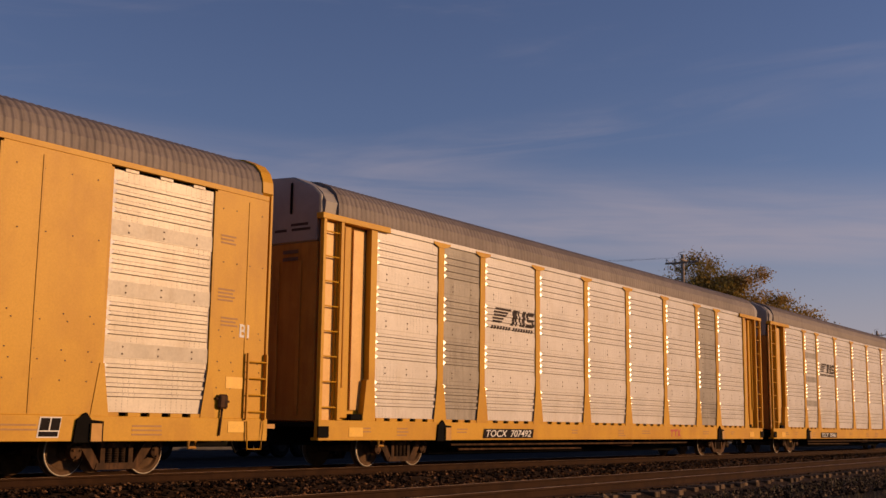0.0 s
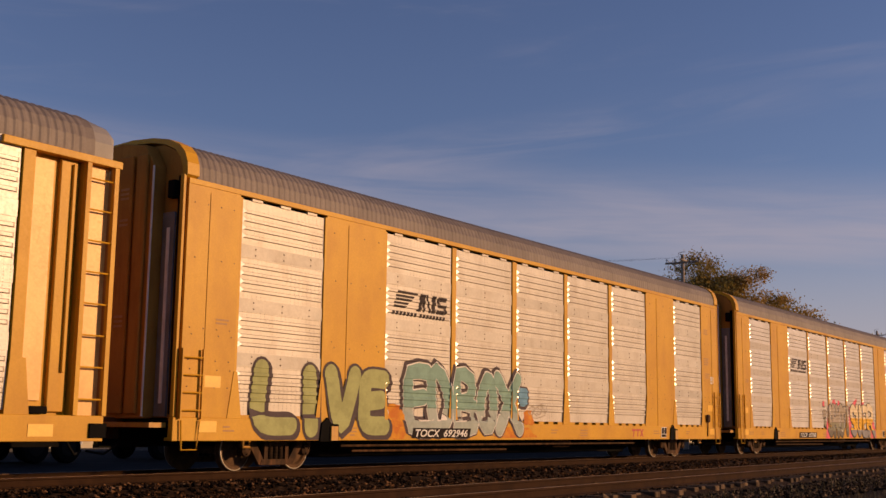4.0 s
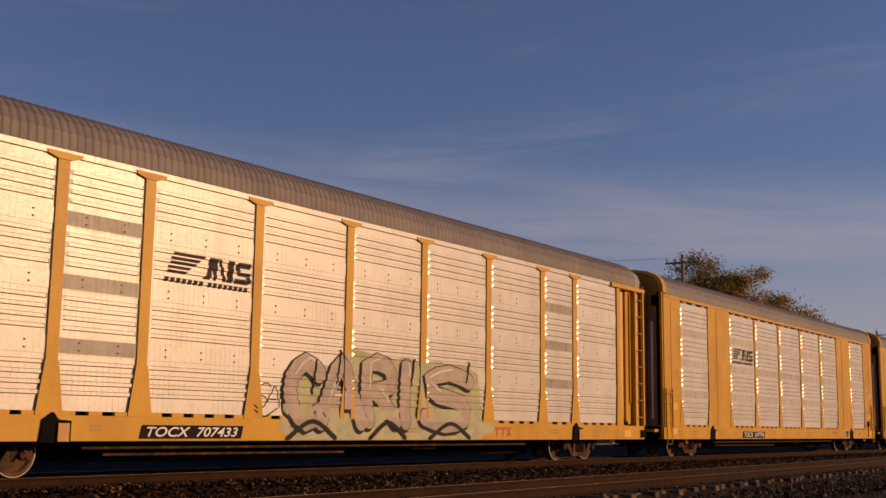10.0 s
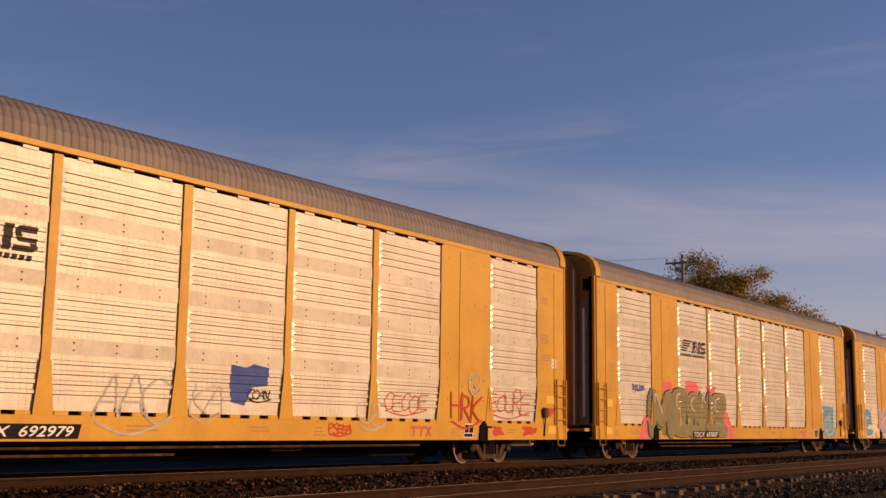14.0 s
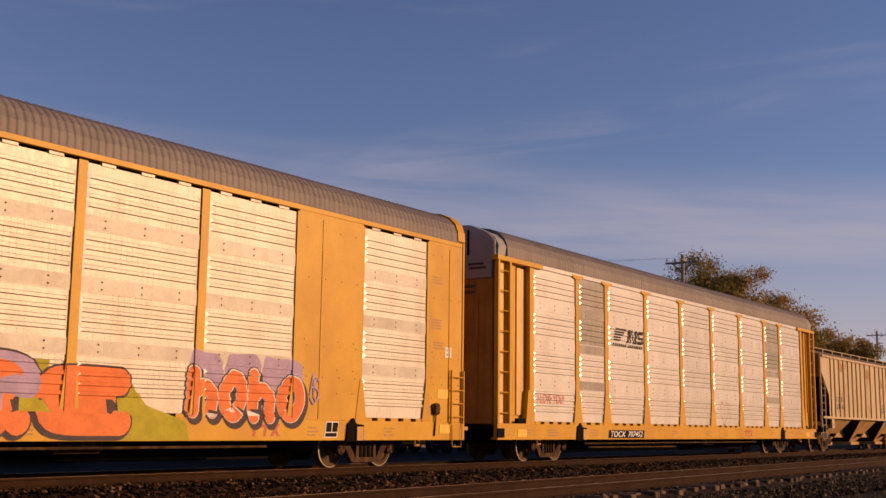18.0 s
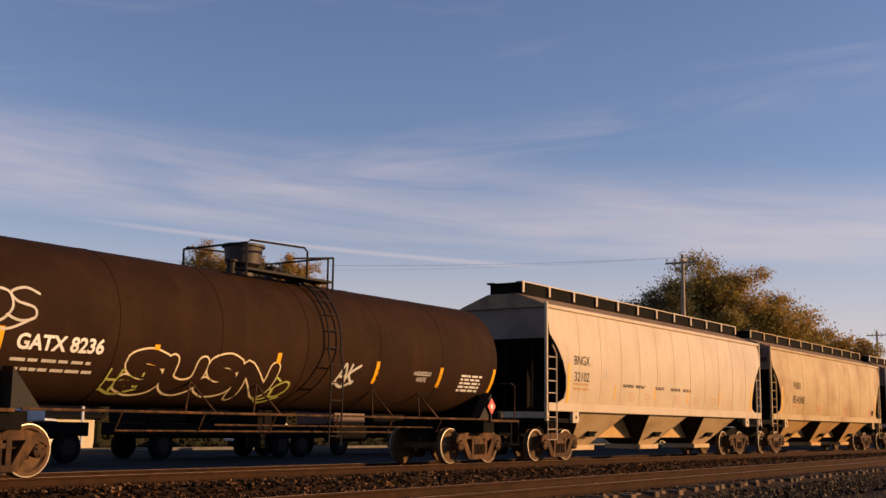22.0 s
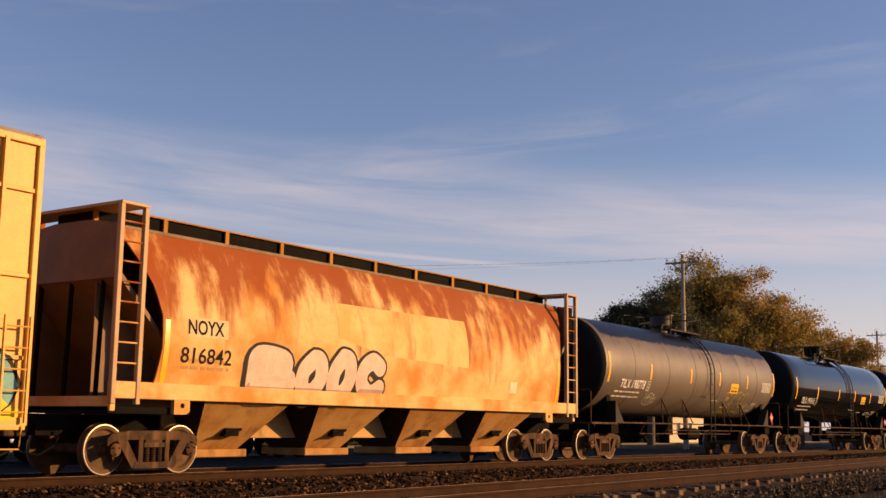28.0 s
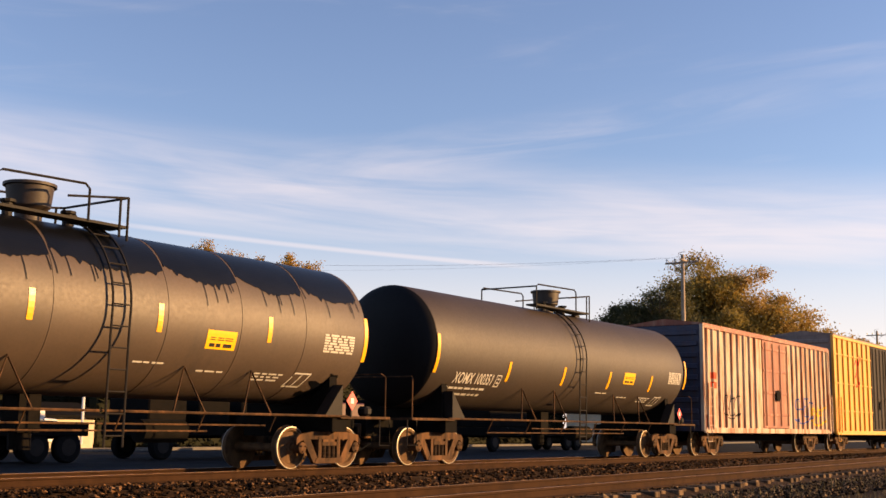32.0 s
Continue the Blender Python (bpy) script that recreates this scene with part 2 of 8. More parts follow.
TANK_GREY = mat("dust-filmed grey tank", (0.115, 0.088, 0.066), (0.092, 0.07, 0.053), 0.5, 0, 0.5, 0.02, 16, (0.014, 0.014, 0.017), 0.3, (2.0, 2.0, 0.3), (0.52, 0.75))
TANK_BLACK = mat("glossy black tank", (0.004, 0.0037, 0.004), (0.006, 0.0055, 0.005), 0.07, 0, 0.6, 0.0, 14, (0.012, 0.009, 0.0065), 0.3, (1, 1, 0.4), even=True, spec=0.32)
# tank heads: black with the shade of the ends put into the colour
HEAD_BLACK = mat("black tank head darkened for shade", (0.006, 0.0055, 0.006), (0.004, 0.004, 0.004), 0.6, 0, 0.6, 0.0, 14, spec=0.15)
TANK_SOOT = mat("sooty brown-black tank", (0.031, 0.0145, 0.0075), (0.022, 0.011, 0.006), 0.8, 0, 0.6, 0.02, 16, (0.042, 0.021, 0.011), 0.5, (1.5, 1.5, 0.6), spec=0.06)
TANK_MAROON = mat("matt brown black tank", (0.034, 0.021, 0.0135), (0.026, 0.016, 0.0105), 0.6, 0, 0.6, 0.02, 16, (0.036, 0.024, 0.016), 0.5, (1.5, 1.5, 0.6))
BLACKSTEEL = mat("black painted steel", (0.012, 0.010, 0.009), (0.018, 0.014, 0.011), 0.65, 0, 4, 0.04, spec=0.2)
BOX_YELLOW = mat("boxcar yellow paint", (0.70, 0.345, 0.035), (0.62, 0.295, 0.03), 0.5, 0, 0.8, 0.03, 22, (0.40, 0.22, 0.06), 0.35, (3, 3, 0.5))
BOX_BLACK = mat("black plug door paint", (0.030, 0.024, 0.022), (0.02, 0.017, 0.016), 0.7, 0, 1.2, 0.03, 22, (0.10, 0.07, 0.05), 0.3, spec=0.15)
BOX_WHITE = mat("streaked white boxcar paint", (0.52, 0.42, 0.32), (0.44, 0.33, 0.24), 0.7, 0, 0.9, 0.05, 22, (0.28, 0.095, 0.045), 0.85, (3.0, 3.0, 0.4), (0.46, 0.62), spec=0.2)
BOX_RED = mat("brown red boxcar paint", (0.27, 0.075, 0.036), (0.21, 0.055, 0.03), 0.6, 0, 0.9, 0.05, 22, (0.44, 0.30, 0.20), 0.4, (3, 3, 0.5))
BOX_BLUE = mat("blue boxcar end paint", (0.03, 0.038, 0.075), (0.022, 0.026, 0.05), 0.6, 0, 0.9, 0.04, 22, (0.08, 0.03, 0.02), 0.4)
BARK = mat("bark", (0.10, 0.075, 0.055), (0.07, 0.052, 0.04), 0.9, 0, 5, 0.4, 30)
POLE_WOOD = mat("weathered pole timber", (0.34, 0.27, 0.20), (0.27, 0.21, 0.155), 0.85, 0, 4, 0.2, 30)
LEAF = mat("autumn leaves", (0.25, 0.20, 0.052), (0.31, 0.225, 0.05), 0.7, 0, 0.35, 0.0, 3.0, (0.27, 0.14, 0.035), 0.45, (0.5, 0.5, 0.5))
# darker leaves: the left tree's shade is put into their colour
LEAF_DARK = mat("dark green leaves toned for shade", (0.075, 0.075, 0.028), (0.10, 0.088, 0.032), 0.7, 0, 0.35, 0.0, 3.0)
LEAF_GOLD = mat("golden leaves", (0.44, 0.28, 0.07), (0.35, 0.22, 0.05), 0.7, 0, 0.4, 0.0, 3.0)
# leaf colour set near black, standing in for the dark background
HEDGE_LEAF = mat("near-black hedge leaves", (0.016, 0.017, 0.009), (0.024, 0.022, 0.011), 0.85, 0, 0.6, 0.0, 3.0, spec=0.1)
WALL_CREAM = mat("cream clapboard", (0.56, 0.47, 0.33), (0.49, 0.41, 0.28), 0.7, 0, 1.5, 0.03)
CARWHITE = mat("white car paint", (0.78, 0.77, 0.75), None, 0.25, 0, 2, 0.0)
CARRED = mat("dark red truck paint", (0.07, 0.009, 0.007), None, 0.5, 0, 2, 0.0)
RUBBER = mat("tyre rubber", (0.012, 0.012, 0.012), None, 0.95, 0, 8, 0.05, spec=0.05)
GLASSY = mat("dark window glass", (0.02, 0.024, 0.03), None, 0.08, 0, 2, 0.0)


def see_through(m, share=0.45):
    """Leaves let some of the sun through."""
    nt = m.node_tree
    bsdf, out = nt.nodes["Principled BSDF"], nt.nodes["Material Output"]
    tr, mx = nt.nodes.new("ShaderNodeBsdfTranslucent"), nt.nodes.new("ShaderNodeMixShader")
    nt.links.new(bsdf.inputs["Base Color"].links[0].from_socket, tr.inputs["Color"])
    mx.inputs[0].default_value = share
    nt.links.new(bsdf.outputs[0], mx.inputs[1])
    nt.links.new(tr.outputs[0], mx.inputs[2])
    nt.links.new(mx.outputs[0], out.inputs["Surface"])


for leaf_kind in (LEAF, LEAF_DARK, LEAF_GOLD):
    see_through(leaf_kind)


def paint(name, c, d=None):
    return mat(name, c, d or tuple(x * 0.8 for x in c), 0.75, 0, 3.0, 0.02, 18, spec=0.15)


# ---- mesh helpers ----
def box(bm, x0, x1, y0, y1, z0, z1):
    v = [bm.verts.new(p) for p in ((x0, y0, z0), (x1, y0, z0), (x1, y1, z0), (x0, y1, z0), (x0, y0, z1), (x1, y0, z1), (x1, y1, z1), (x0, y1, z1))]
    for f in ((0, 3, 2, 1), (4, 5, 6, 7), (0, 1, 5, 4), (1, 2, 6, 5), (2, 3, 7, 6), (3, 0, 4, 7)):
        bm.faces.new([v[i] for i in f])
    return v


def prism(bm, pts, lo, hi, axis="x"):
    """A closed outline pushed along an axis: x takes (y, z) points, y takes (x, z), z takes (x, y)."""
    at = {"x": lambda p, t: (t, p[0], p[1]), "y": lambda p, t: (p[0], t, p[1]), "z": lambda p, t: (p[0], p[1], t)}[axis]
    a, b = [bm.verts.new(at(p, lo)) for p in pts], [bm.verts.new(at(p, hi)) for p in pts]
    bm.faces.new(a)
    bm.faces.new(b[::-1])
    for i in range(len(pts)):
        j = (i + 1) % len(pts)
        bm.faces.new((a[i], b[i], b[j], a[j]))


def loft(bm, rings, caps=True, closed=True):
    rows = [[bm.verts.new(p) for p in r] for r in rings]
    k = len(rows[0])
    for r, q in zip(rows, rows[1:]):
        for i in range(k if closed else k - 1):
            j = (i + 1) % k
            bm.faces.new((r[i], r[j], q[j], q[i]))
    if caps:
        bm.faces.new(rows[0][::-1])
        bm.faces.new(rows[-1])


def tube(bm, pts, r, n=6):
    pts = [Vector(p) for p in pts]
    rings = []
    for i, p in enumerate(pts):
        d = (pts[min(i + 1, len(pts) - 1)] - pts[max(i - 1, 0)]).normalized()
        u = d.cross(Vector((0, 0, 1)) if abs(d.z) < 0.9 else Vector((1, 0, 0))).normalized()
        w = d.cross(u)
        rings.append([p + (u * math.cos(2 * math.pi * k / n) + w * math.sin(2 * math.pi * k / n)) * r for k in range(n)])
    loft(bm, rings)


def lathe(bm, prof, centre, axis="y", n=24):
    """prof: (radius, along) points revolved about an axis through centre."""
    c = Vector(centre)
    rings = []
    for r, t in prof:
        ring = []
        for k in range(n):
            a = 2 * math.pi * k / n
            p, q = r * math.cos(a), r * math.sin(a)
            ring.append(c + Vector({"y": (p, t, q), "x": (t, p, q), "z": (p, q, t)}[axis]))
        rings.append(ring)
    loft(bm, rings)


def part(name, bm, material, parent=None, label="", smooth=False, bevel=0.0, kind="", at=None):
    """Links a bmesh as one mesh object under a thing or under a part."""
    if bevel:
        bmesh.ops.bevel(bm, geom=list(bm.edges), offset=bevel, segments=1, affect="EDGES", clamp_overlap=True)
    bmesh.ops.recalc_face_normals(bm, faces=bm.faces)
    me = bpy.data.meshes.new(name)
    if smooth:
        for f in bm.faces:
            f.smooth = True
    bm.to_mesh(me)
    bm.free()
    if smooth:
        me.set_sharp_from_angle(angle=radians(38))
    me.materials.append(material)
    return put(name, me, parent, label, kind, at)


def put(name, me, parent=None, label="", kind="", at=None):
    ob = new(name, me)
    ob.parent = parent
    if at:
        ob.location = at
    return tagged(ob, label, kind=kind)


STORE = {}


def shared(key, name, make, material, parent, label="", smooth=False, bevel=0.0, at=None):
    """A part whose mesh is made once and then used by all alike parts."""
    if key not in STORE:
        bm = bmesh.new()
        make(bm)
        ob = part(name, bm, material, parent, label, smooth, bevel, at=at)
        STORE[key] = ob.data
        return ob
    return put(name, STORE[key], parent, label, at=at)


def B():
    return bmesh.new()


def boxpart(name, dims, material, parent, label="", bevel=0.0):
    bm = B()
    box(bm, *dims)
    return part(name, bm, material, parent, label, bevel=bevel)


def tubepart(name, runs, r, material, parent, label="", n=6):
    bm = B()
    for pts in runs:
        tube(bm, pts, r, n)
    return part(name, bm, material, parent, label, smooth=True)


def letters(text, w, h, fat=0.0, lean=0.0):
    """Lettering of the built-in font as a bmesh in the xz plane, stretched to w by h, centred on the origin."""
    cu = bpy.data.curves.new("lettering", "FONT")
    cu.body, cu.offset, cu.shear, cu.resolution_u = text, fat, lean, 3
    tmp = bpy.data.objects.new("lettering", cu)
    me = bpy.data.meshes.new_from_object(tmp)
    bm = B()
    bm.from_mesh(me)
    bpy.data.objects.remove(tmp)
    bpy.data.curves.remove(cu)
    bpy.data.meshes.remove(me)
    xs, ys = [v.co.x for v in bm.verts], [v.co.y for v in bm.verts]
    cx, cy, sx, sy = (min(xs) + max(xs)) / 2, (min(ys) + max(ys)) / 2, max(max(xs) - min(xs), 1e-4), max(max(ys) - min(ys), 1e-4)
    for v in bm.verts:
        v.co = ((v.co.x - cx) / sx * w, 0, (v.co.y - cy) / sy * h)
    return bm


def outline(pts):
    """A flat closed outline as a bmesh in the xz plane."""
    bm = B()
    bm.faces.new([bm.verts.new((p[0], 0, p[1])) for p in pts])
    bm.normal_update()
    return bm


def blob(w, h, seed, n=26, rough=0.18):
    rnd = random.Random(seed)
    ph = [rnd.uniform(0, 6.28) for _ in range(4)]
    pts = []
    for k in range(n):
        a = 2 * math.pi * k / n
        r = 1 + rough * (math.sin(3 * a + ph[0]) + 0.7 * math.sin(5 * a + ph[1]) + 0.6 * math.sin(8 * a + ph[2]))
        ex = 0.55
        pts.append((w / 2 * r * math.copysign(abs(math.cos(a)) ** ex, math.cos(a)), h / 2 * r * math.copysign(abs(math.sin(a)) ** ex, math.sin(a))))
    return outline(pts)


def shift(bm, x, z):
    for v in bm.verts:
        v.co.x += x
        v.co.z += z
    return bm


def slice_at(bm, axis, values):
    """Cuts the flat sheet along lines and parts it there."""
    no = Vector((1, 0, 0)) if axis == "x" else Vector((0, 0, 1))
    for t in values:
        cs = [v.co[0 if axis == "x" else 2] for v in bm.verts]
        if not cs or t <= min(cs) or t >= max(cs):
            continue
        bmesh.ops.bisect_plane(bm, geom=bm.verts[:] + bm.edges[:] + bm.faces[:], dist=1e-5, plane_co=no * t, plane_no=no)


# ---- running gear ----
LINE = 17.66  # the main track's middle


def wheelset_mesh(R):
    key = ("wheelset", R)
    if key in STORE:
        return STORE[key]
    bm = B()
    n = 32
    # (radius, across, bright)
    prof = [(0.0, -1.02, 0), (0.075, -1.02, 0), (0.075, -0.86, 0), (0.13, -0.86, 0), (0.145, -0.80, 0), (R - 0.12, -0.765, 0), (R - 0.085, -0.815, 0),
            (R - 0.026, -0.826, 1), (R - 0.008, -0.822, 1), (R, -0.80, 1), (R + 0.002, -0.70, 0), (R + 0.026, -0.69, 0), (R + 0.024, -0.675, 0),
            (R - 0.08, -0.68, 0), (0.15, -0.72, 0), (0.095, -0.66, 0), (0.085, 0.0, 0)]
    full = prof + [(r, -t, s) for r, t, s in reversed(prof[:-1])]
    rows = [[bm.verts.new((r * math.cos(2 * math.pi * k / n), t, r * math.sin(2 * math.pi * k / n))) for k in range(n)] for r, t, s in full[1:-1]]
    for i in range(len(rows) - 1):
        for k in range(n):
            f = bm.faces.new((rows[i][k], rows[i][(k + 1) % n], rows[i + 1][(k + 1) % n], rows[i + 1][k]))
            f.material_index = 1 if (full[i + 1][2] and full[i + 2][2]) else 0
            f.smooth = True
    bm.faces.new(rows[0])
    bm.faces.new(rows[-1])
    for s in (-1, 1):
        for k in range(3):  # cap bolts show that the wheel turns
            a = 2 * math.pi * k / 3
            box(bm, 0.045 * math.cos(a) - 0.012, 0.045 * math.cos(a) + 0.012, s * 1.02 - 0.012, s * 1.02 + 0.012, 0.045 * math.sin(a) - 0.012, 0.045 * math.sin(a) + 0.012)
    bmesh.ops.recalc_face_normals(bm, faces=bm.faces)
    me = bpy.data.meshes.new("wheelset")
    bm.to_mesh(me)
    bm.free()
    me.set_sharp_from_angle(angle=radians(30))
    me.materials.append(WHEEL)
    me.materials.append(BRIGHT)
    STORE[key] = me
    return me


WHEELS = []  # (wheelset, its car, place along the car, radius)


SPRING = mat("grimy coil spring", (0.05, 0.03, 0.018), (0.025, 0.016, 0.011), 0.85, 0, 8, 0.1, spec=0.1)


def side_frame(bm, s, R):
    def slab(pts, d):
        prism(bm, pts, s * (1.04 - 0.004 * d), s * (1.125 + 0.004 * d), "y")
    up = R - 0.457
    slab([(-1.06, 0.52 + up), (-1.06, 0.66 + up), (-0.97, 0.74 + up), (-0.55, 0.80 + up), (0.55, 0.80 + up), (0.97, 0.74 + up), (1.06, 0.66 + up), (1.06, 0.52 + up), (0.93, 0.60 + up), (0.72, 0.635 + up), (-0.72, 0.635 + up), (-0.93, 0.60 + up)], 0)
    for q in (-1, 1):
        slab([(q * 0.86, 0.64 + up), (q * 0.64, 0.66 + up), (q * 0.33, 0.16), (q * 0.50, 0.13)], 1)
        slab([(q * 0.36, 0.22), (q * 0.26, 0.22), (q * 0.26, 0.70 + up), (q * 0.36, 0.70 + up)], 2)
    slab([(-0.47, 0.12), (0.47, 0.12), (0.43, 0.235), (-0.43, 0.235)], 4)


def spring_nest(bm, s, R):
    prof = []
    for i in range(9):
        prof += [(0.052, 0.24 + i * 0.03), (0.066, 0.255 + i * 0.03)]
    lathe(bm, prof, (0, s * 1.085, 0), "z", 8)


def spring_seat(bm, s):
    box(bm, -0.24, 0.24, s * 1.03, s * 1.135, 0.50, 0.585)


def bearing(bm, s):
    lathe(bm, [(0.02, s * 0.98), (0.115, s * 0.98), (0.125, s * 1.10), (0.12, s * 1.145), (0.07, s * 1.165), (0.02, s * 1.165)], (0, 0, 0), "y", 14)
    for k in range(3):
        a = 2 * math.pi * k / 3 + 0.5
        lathe(bm, [(0.004, s * 1.15), (0.02, s * 1.15), (0.02, s * 1.185), (0.004, s * 1.185)], (0.075 * math.cos(a), 0, 0.075 * math.sin(a)), "y", 6)


def truck(car, x, R=0.457):
    bm = B()
    box(bm, -0.2, 0.2, -1.12, 1.12, 0.53, 0.68)
    box(bm, -0.32, 0.32, -0.42, 0.42, 0.60, 0.78)
    box(bm, -0.62, -0.56, -0.95, 0.95, 0.36, 0.46)
    box(bm, 0.56, 0.62, -0.95, 0.95, 0.36, 0.46)
    t = STORE.get("bolster")
    if t:
        bm.free()
        t = put("truck", t, car, at=(x, 0, 0))
    else:
        t = part("truck", bm, CAST, car, "rusty four-wheel railway truck", bevel=0.01, at=(x, 0, 0))
        STORE["bolster"] = t.data
    t["label"] = "rusty four-wheel railway truck"
    for s in (-1, 1):
        shared(("side_frame", s, R), "side_frame", lambda b: side_frame(b, s, R), CAST, t)
        for k in (-0.15, 0.0, 0.15):
            shared(("spring", s, R), "spring", lambda b: spring_nest(b, s, R), SPRING, t, smooth=True, at=(k, 0, 0))
        shared(("spring_seat", s), "spring_seat", lambda b: spring_seat(b, s), CAST, t)
    for q in (-0.889, 0.889):
        w = put("wheelset", wheelset_mesh(R), t, "brown wheels with bright worn rims", at=(q, 0, R))
        w["turn_radius"] = R
        for s in (-1, 1):
            shared(("bearing", s), "bearing_cap", lambda b: bearing(b, s), CAST, t, smooth=True, at=(q, 0, R))
    return t


def coupler(car, x, q, z=0.84):
    """Draw gear, air hose and knuckle at one end. q: -1 for the end at smaller x."""
    bm = B()
    box(bm, min(x, x + q * 0.55), max(x, x + q * 0.55), -0.09, 0.09, z - 0.09, z + 0.09)
    box(bm, min(x + q * 0.5, x + q * 0.72), max(x + q * 0.5, x + q * 0.72), -0.16, 0.14, z - 0.16, z + 0.16)
    box(bm, x - 0.12, x + 0.12, -0.26, 0.26, z - 0.2, z + 0.2)
    part("coupler", bm, CAST, car, "rusty knuckle coupler", bevel=0.02)
    tubepart("air_hose", [[(x, -0.42, z - 0.05), (x + q * 0.12, -0.42, z - 0.3), (x + q * 0.35, -0.3, z - 0.48), (x + q * 0.62, -0.12, z - 0.42)]], 0.024, RUBBER, car)


def ladder(car, x0, x1, y, z0, z1, rungs, material, name="ladder", r=0.016, rail=0.035, depth=0.05):
    bm = B()
    for x in (x0, x1):
        box(bm, x - rail / 2, x + rail / 2, y - depth / 2, y + depth / 2, z0, z1)
    for k in range(rungs):
        z = z0 + (z1 - z0) * (k + 0.5) / rungs
        tube(bm, [(x0, y - 0.005, z), (x1, y - 0.005, z)], r)
    return part(name, bm, material, car)


def reset(name, x0, label, group, category="railway wagon"):
    ob = new(name)
    ob.location = (x0 - START, LINE, 0)
    return tagged(ob, label, category, group)


def run(t):
    """How far the train has come at t seconds, counted from 16 s."""
    u = t - 16.0
    return 15.5747 * u + 0.01141 * u * u + 0.000109 * u ** 3


START = run(0.0)

# ---- auto racks ----
PALE_YELLOW = mat("pale yellow plate paint", (0.72, 0.43, 0.12), (0.62, 0.35, 0.085), 0.45, 0.05, 1.0, 0.02, 20, (0.44, 0.20, 0.03), 0.5, (1.2, 1.2, 0.4), (0.45, 0.75))
ZINC = mat("bright zinc edge", (0.80, 0.76, 0.68), (0.68, 0.63, 0.55), 0.42, 0.6, 3.0, 0.0)
RACK_TOP, RACK_SILL, PANEL_LO, PANEL_HI = 5.55, 1.05, 1.12, 5.38
PANELS_A = [(-11.76, -9.26), (-7.05, -4.38), (-4.18, -1.48), (-1.24, 1.42), (1.63, 4.28), (4.50, 6.99), (9.27, 11.70)]
POSTS_B = [-9.12, -7.23, -4.38, -1.49, 1.34, 4.24, 7.06, 8.96]
POST_W = 0.235
PANELS_B = [(a + POST_W / 2, b - POST_W / 2) for a, b in zip([-11.83] + POSTS_B, POSTS_B + [11.80])]


def rib_bands():
    """Heights (low, high) of the raised ribs of a screen and of its plain riveted bands."""
    ribs, bands = [], []
    for g in range(4):
        z = PANEL_HI - 0.19 - 1.077 * g
        ribs += [(z - 0.166 * k - 0.084, z - 0.166 * k) for k in range(4)]
        if g < 3:
            bands.append((z - 0.985, z - 0.69))
    return ribs, bands


RIBS, BANDS = rib_bands()
BASE_Y, CREST_Y = -1.566, -1.590


def screen(bm, w):
    """A pressed steel screen: one sheet with raised ribs and lapped bands; the rib edges carry grime and painted shade.
    """
    h = w / 2
    cols = [-h, -h + 0.03, -h + 0.075, h - 0.075, h - 0.03, h]
    rows = [(PANEL_LO, 0)]
    for lo, hi in RIBS:
        rows += [(lo, 0), (lo + 0.016, 1), (hi - 0.012, 1), (hi, 0)]
    for lo, hi in BANDS:
        rows += [(lo, 0), (lo + 0.004, 2), (hi - 0.004, 2), (hi, 0)]
    rows = sorted(rows + [(PANEL_HI, 0)])
    grid = []
    for z, up in rows:
        grid.append([bm.verts.new((x, CREST_Y if up == 1 and j in (2, 3) else BASE_Y - 0.008 if up == 2 else BASE_Y, z)) for j, x in enumerate(cols)])
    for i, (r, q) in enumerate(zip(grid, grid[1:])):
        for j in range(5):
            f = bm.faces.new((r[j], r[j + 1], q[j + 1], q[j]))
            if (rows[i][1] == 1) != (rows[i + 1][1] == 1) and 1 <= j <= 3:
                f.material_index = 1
    rim = [r[0] for r in grid] + grid[-1][1:] + [r[-1] for r in reversed(grid[:-1])] + grid[0][-2:0:-1]
    back = [bm.verts.new((v.co.x, -1.50, v.co.z)) for v in rim]
    for i in range(len(rim)):
        j = (i + 1) % len(rim)
        bm.faces.new((rim[i], rim[j], back[j], back[i]))
    bm.faces.new(back)


def rivets(bm, w, rows):
    k = max(2, round(w / 0.8))
    for z in rows:
        for i in range(k):
            x = -w / 2 + w * (i + 0.5) / k
            prism(bm, [(x + 0.017 * math.cos(a * 1.0472), z + 0.017 * math.sin(a * 1.0472)) for a in range(6)], BASE_Y - 0.022, BASE_Y, "y")


def post(bm, w, flare):
    """An upright channel with a gusset that widens towards the sill."""
    h = w / 2
    prism(bm, [(-h - 0.012, RACK_SILL), (h + 0.012, RACK_SILL), (h, 1.95), (h, PANEL_HI + 0.02), (-h, PANEL_HI + 0.02), (-h, 1.95)], -1.600, -1.53, "y")
    prism(bm, [(-h - flare, RACK_SILL), (h + flare, RACK_SILL), (h + 0.015, 1.95), (-h - 0.015, 1.95)], -1.613, -1.602, "y")


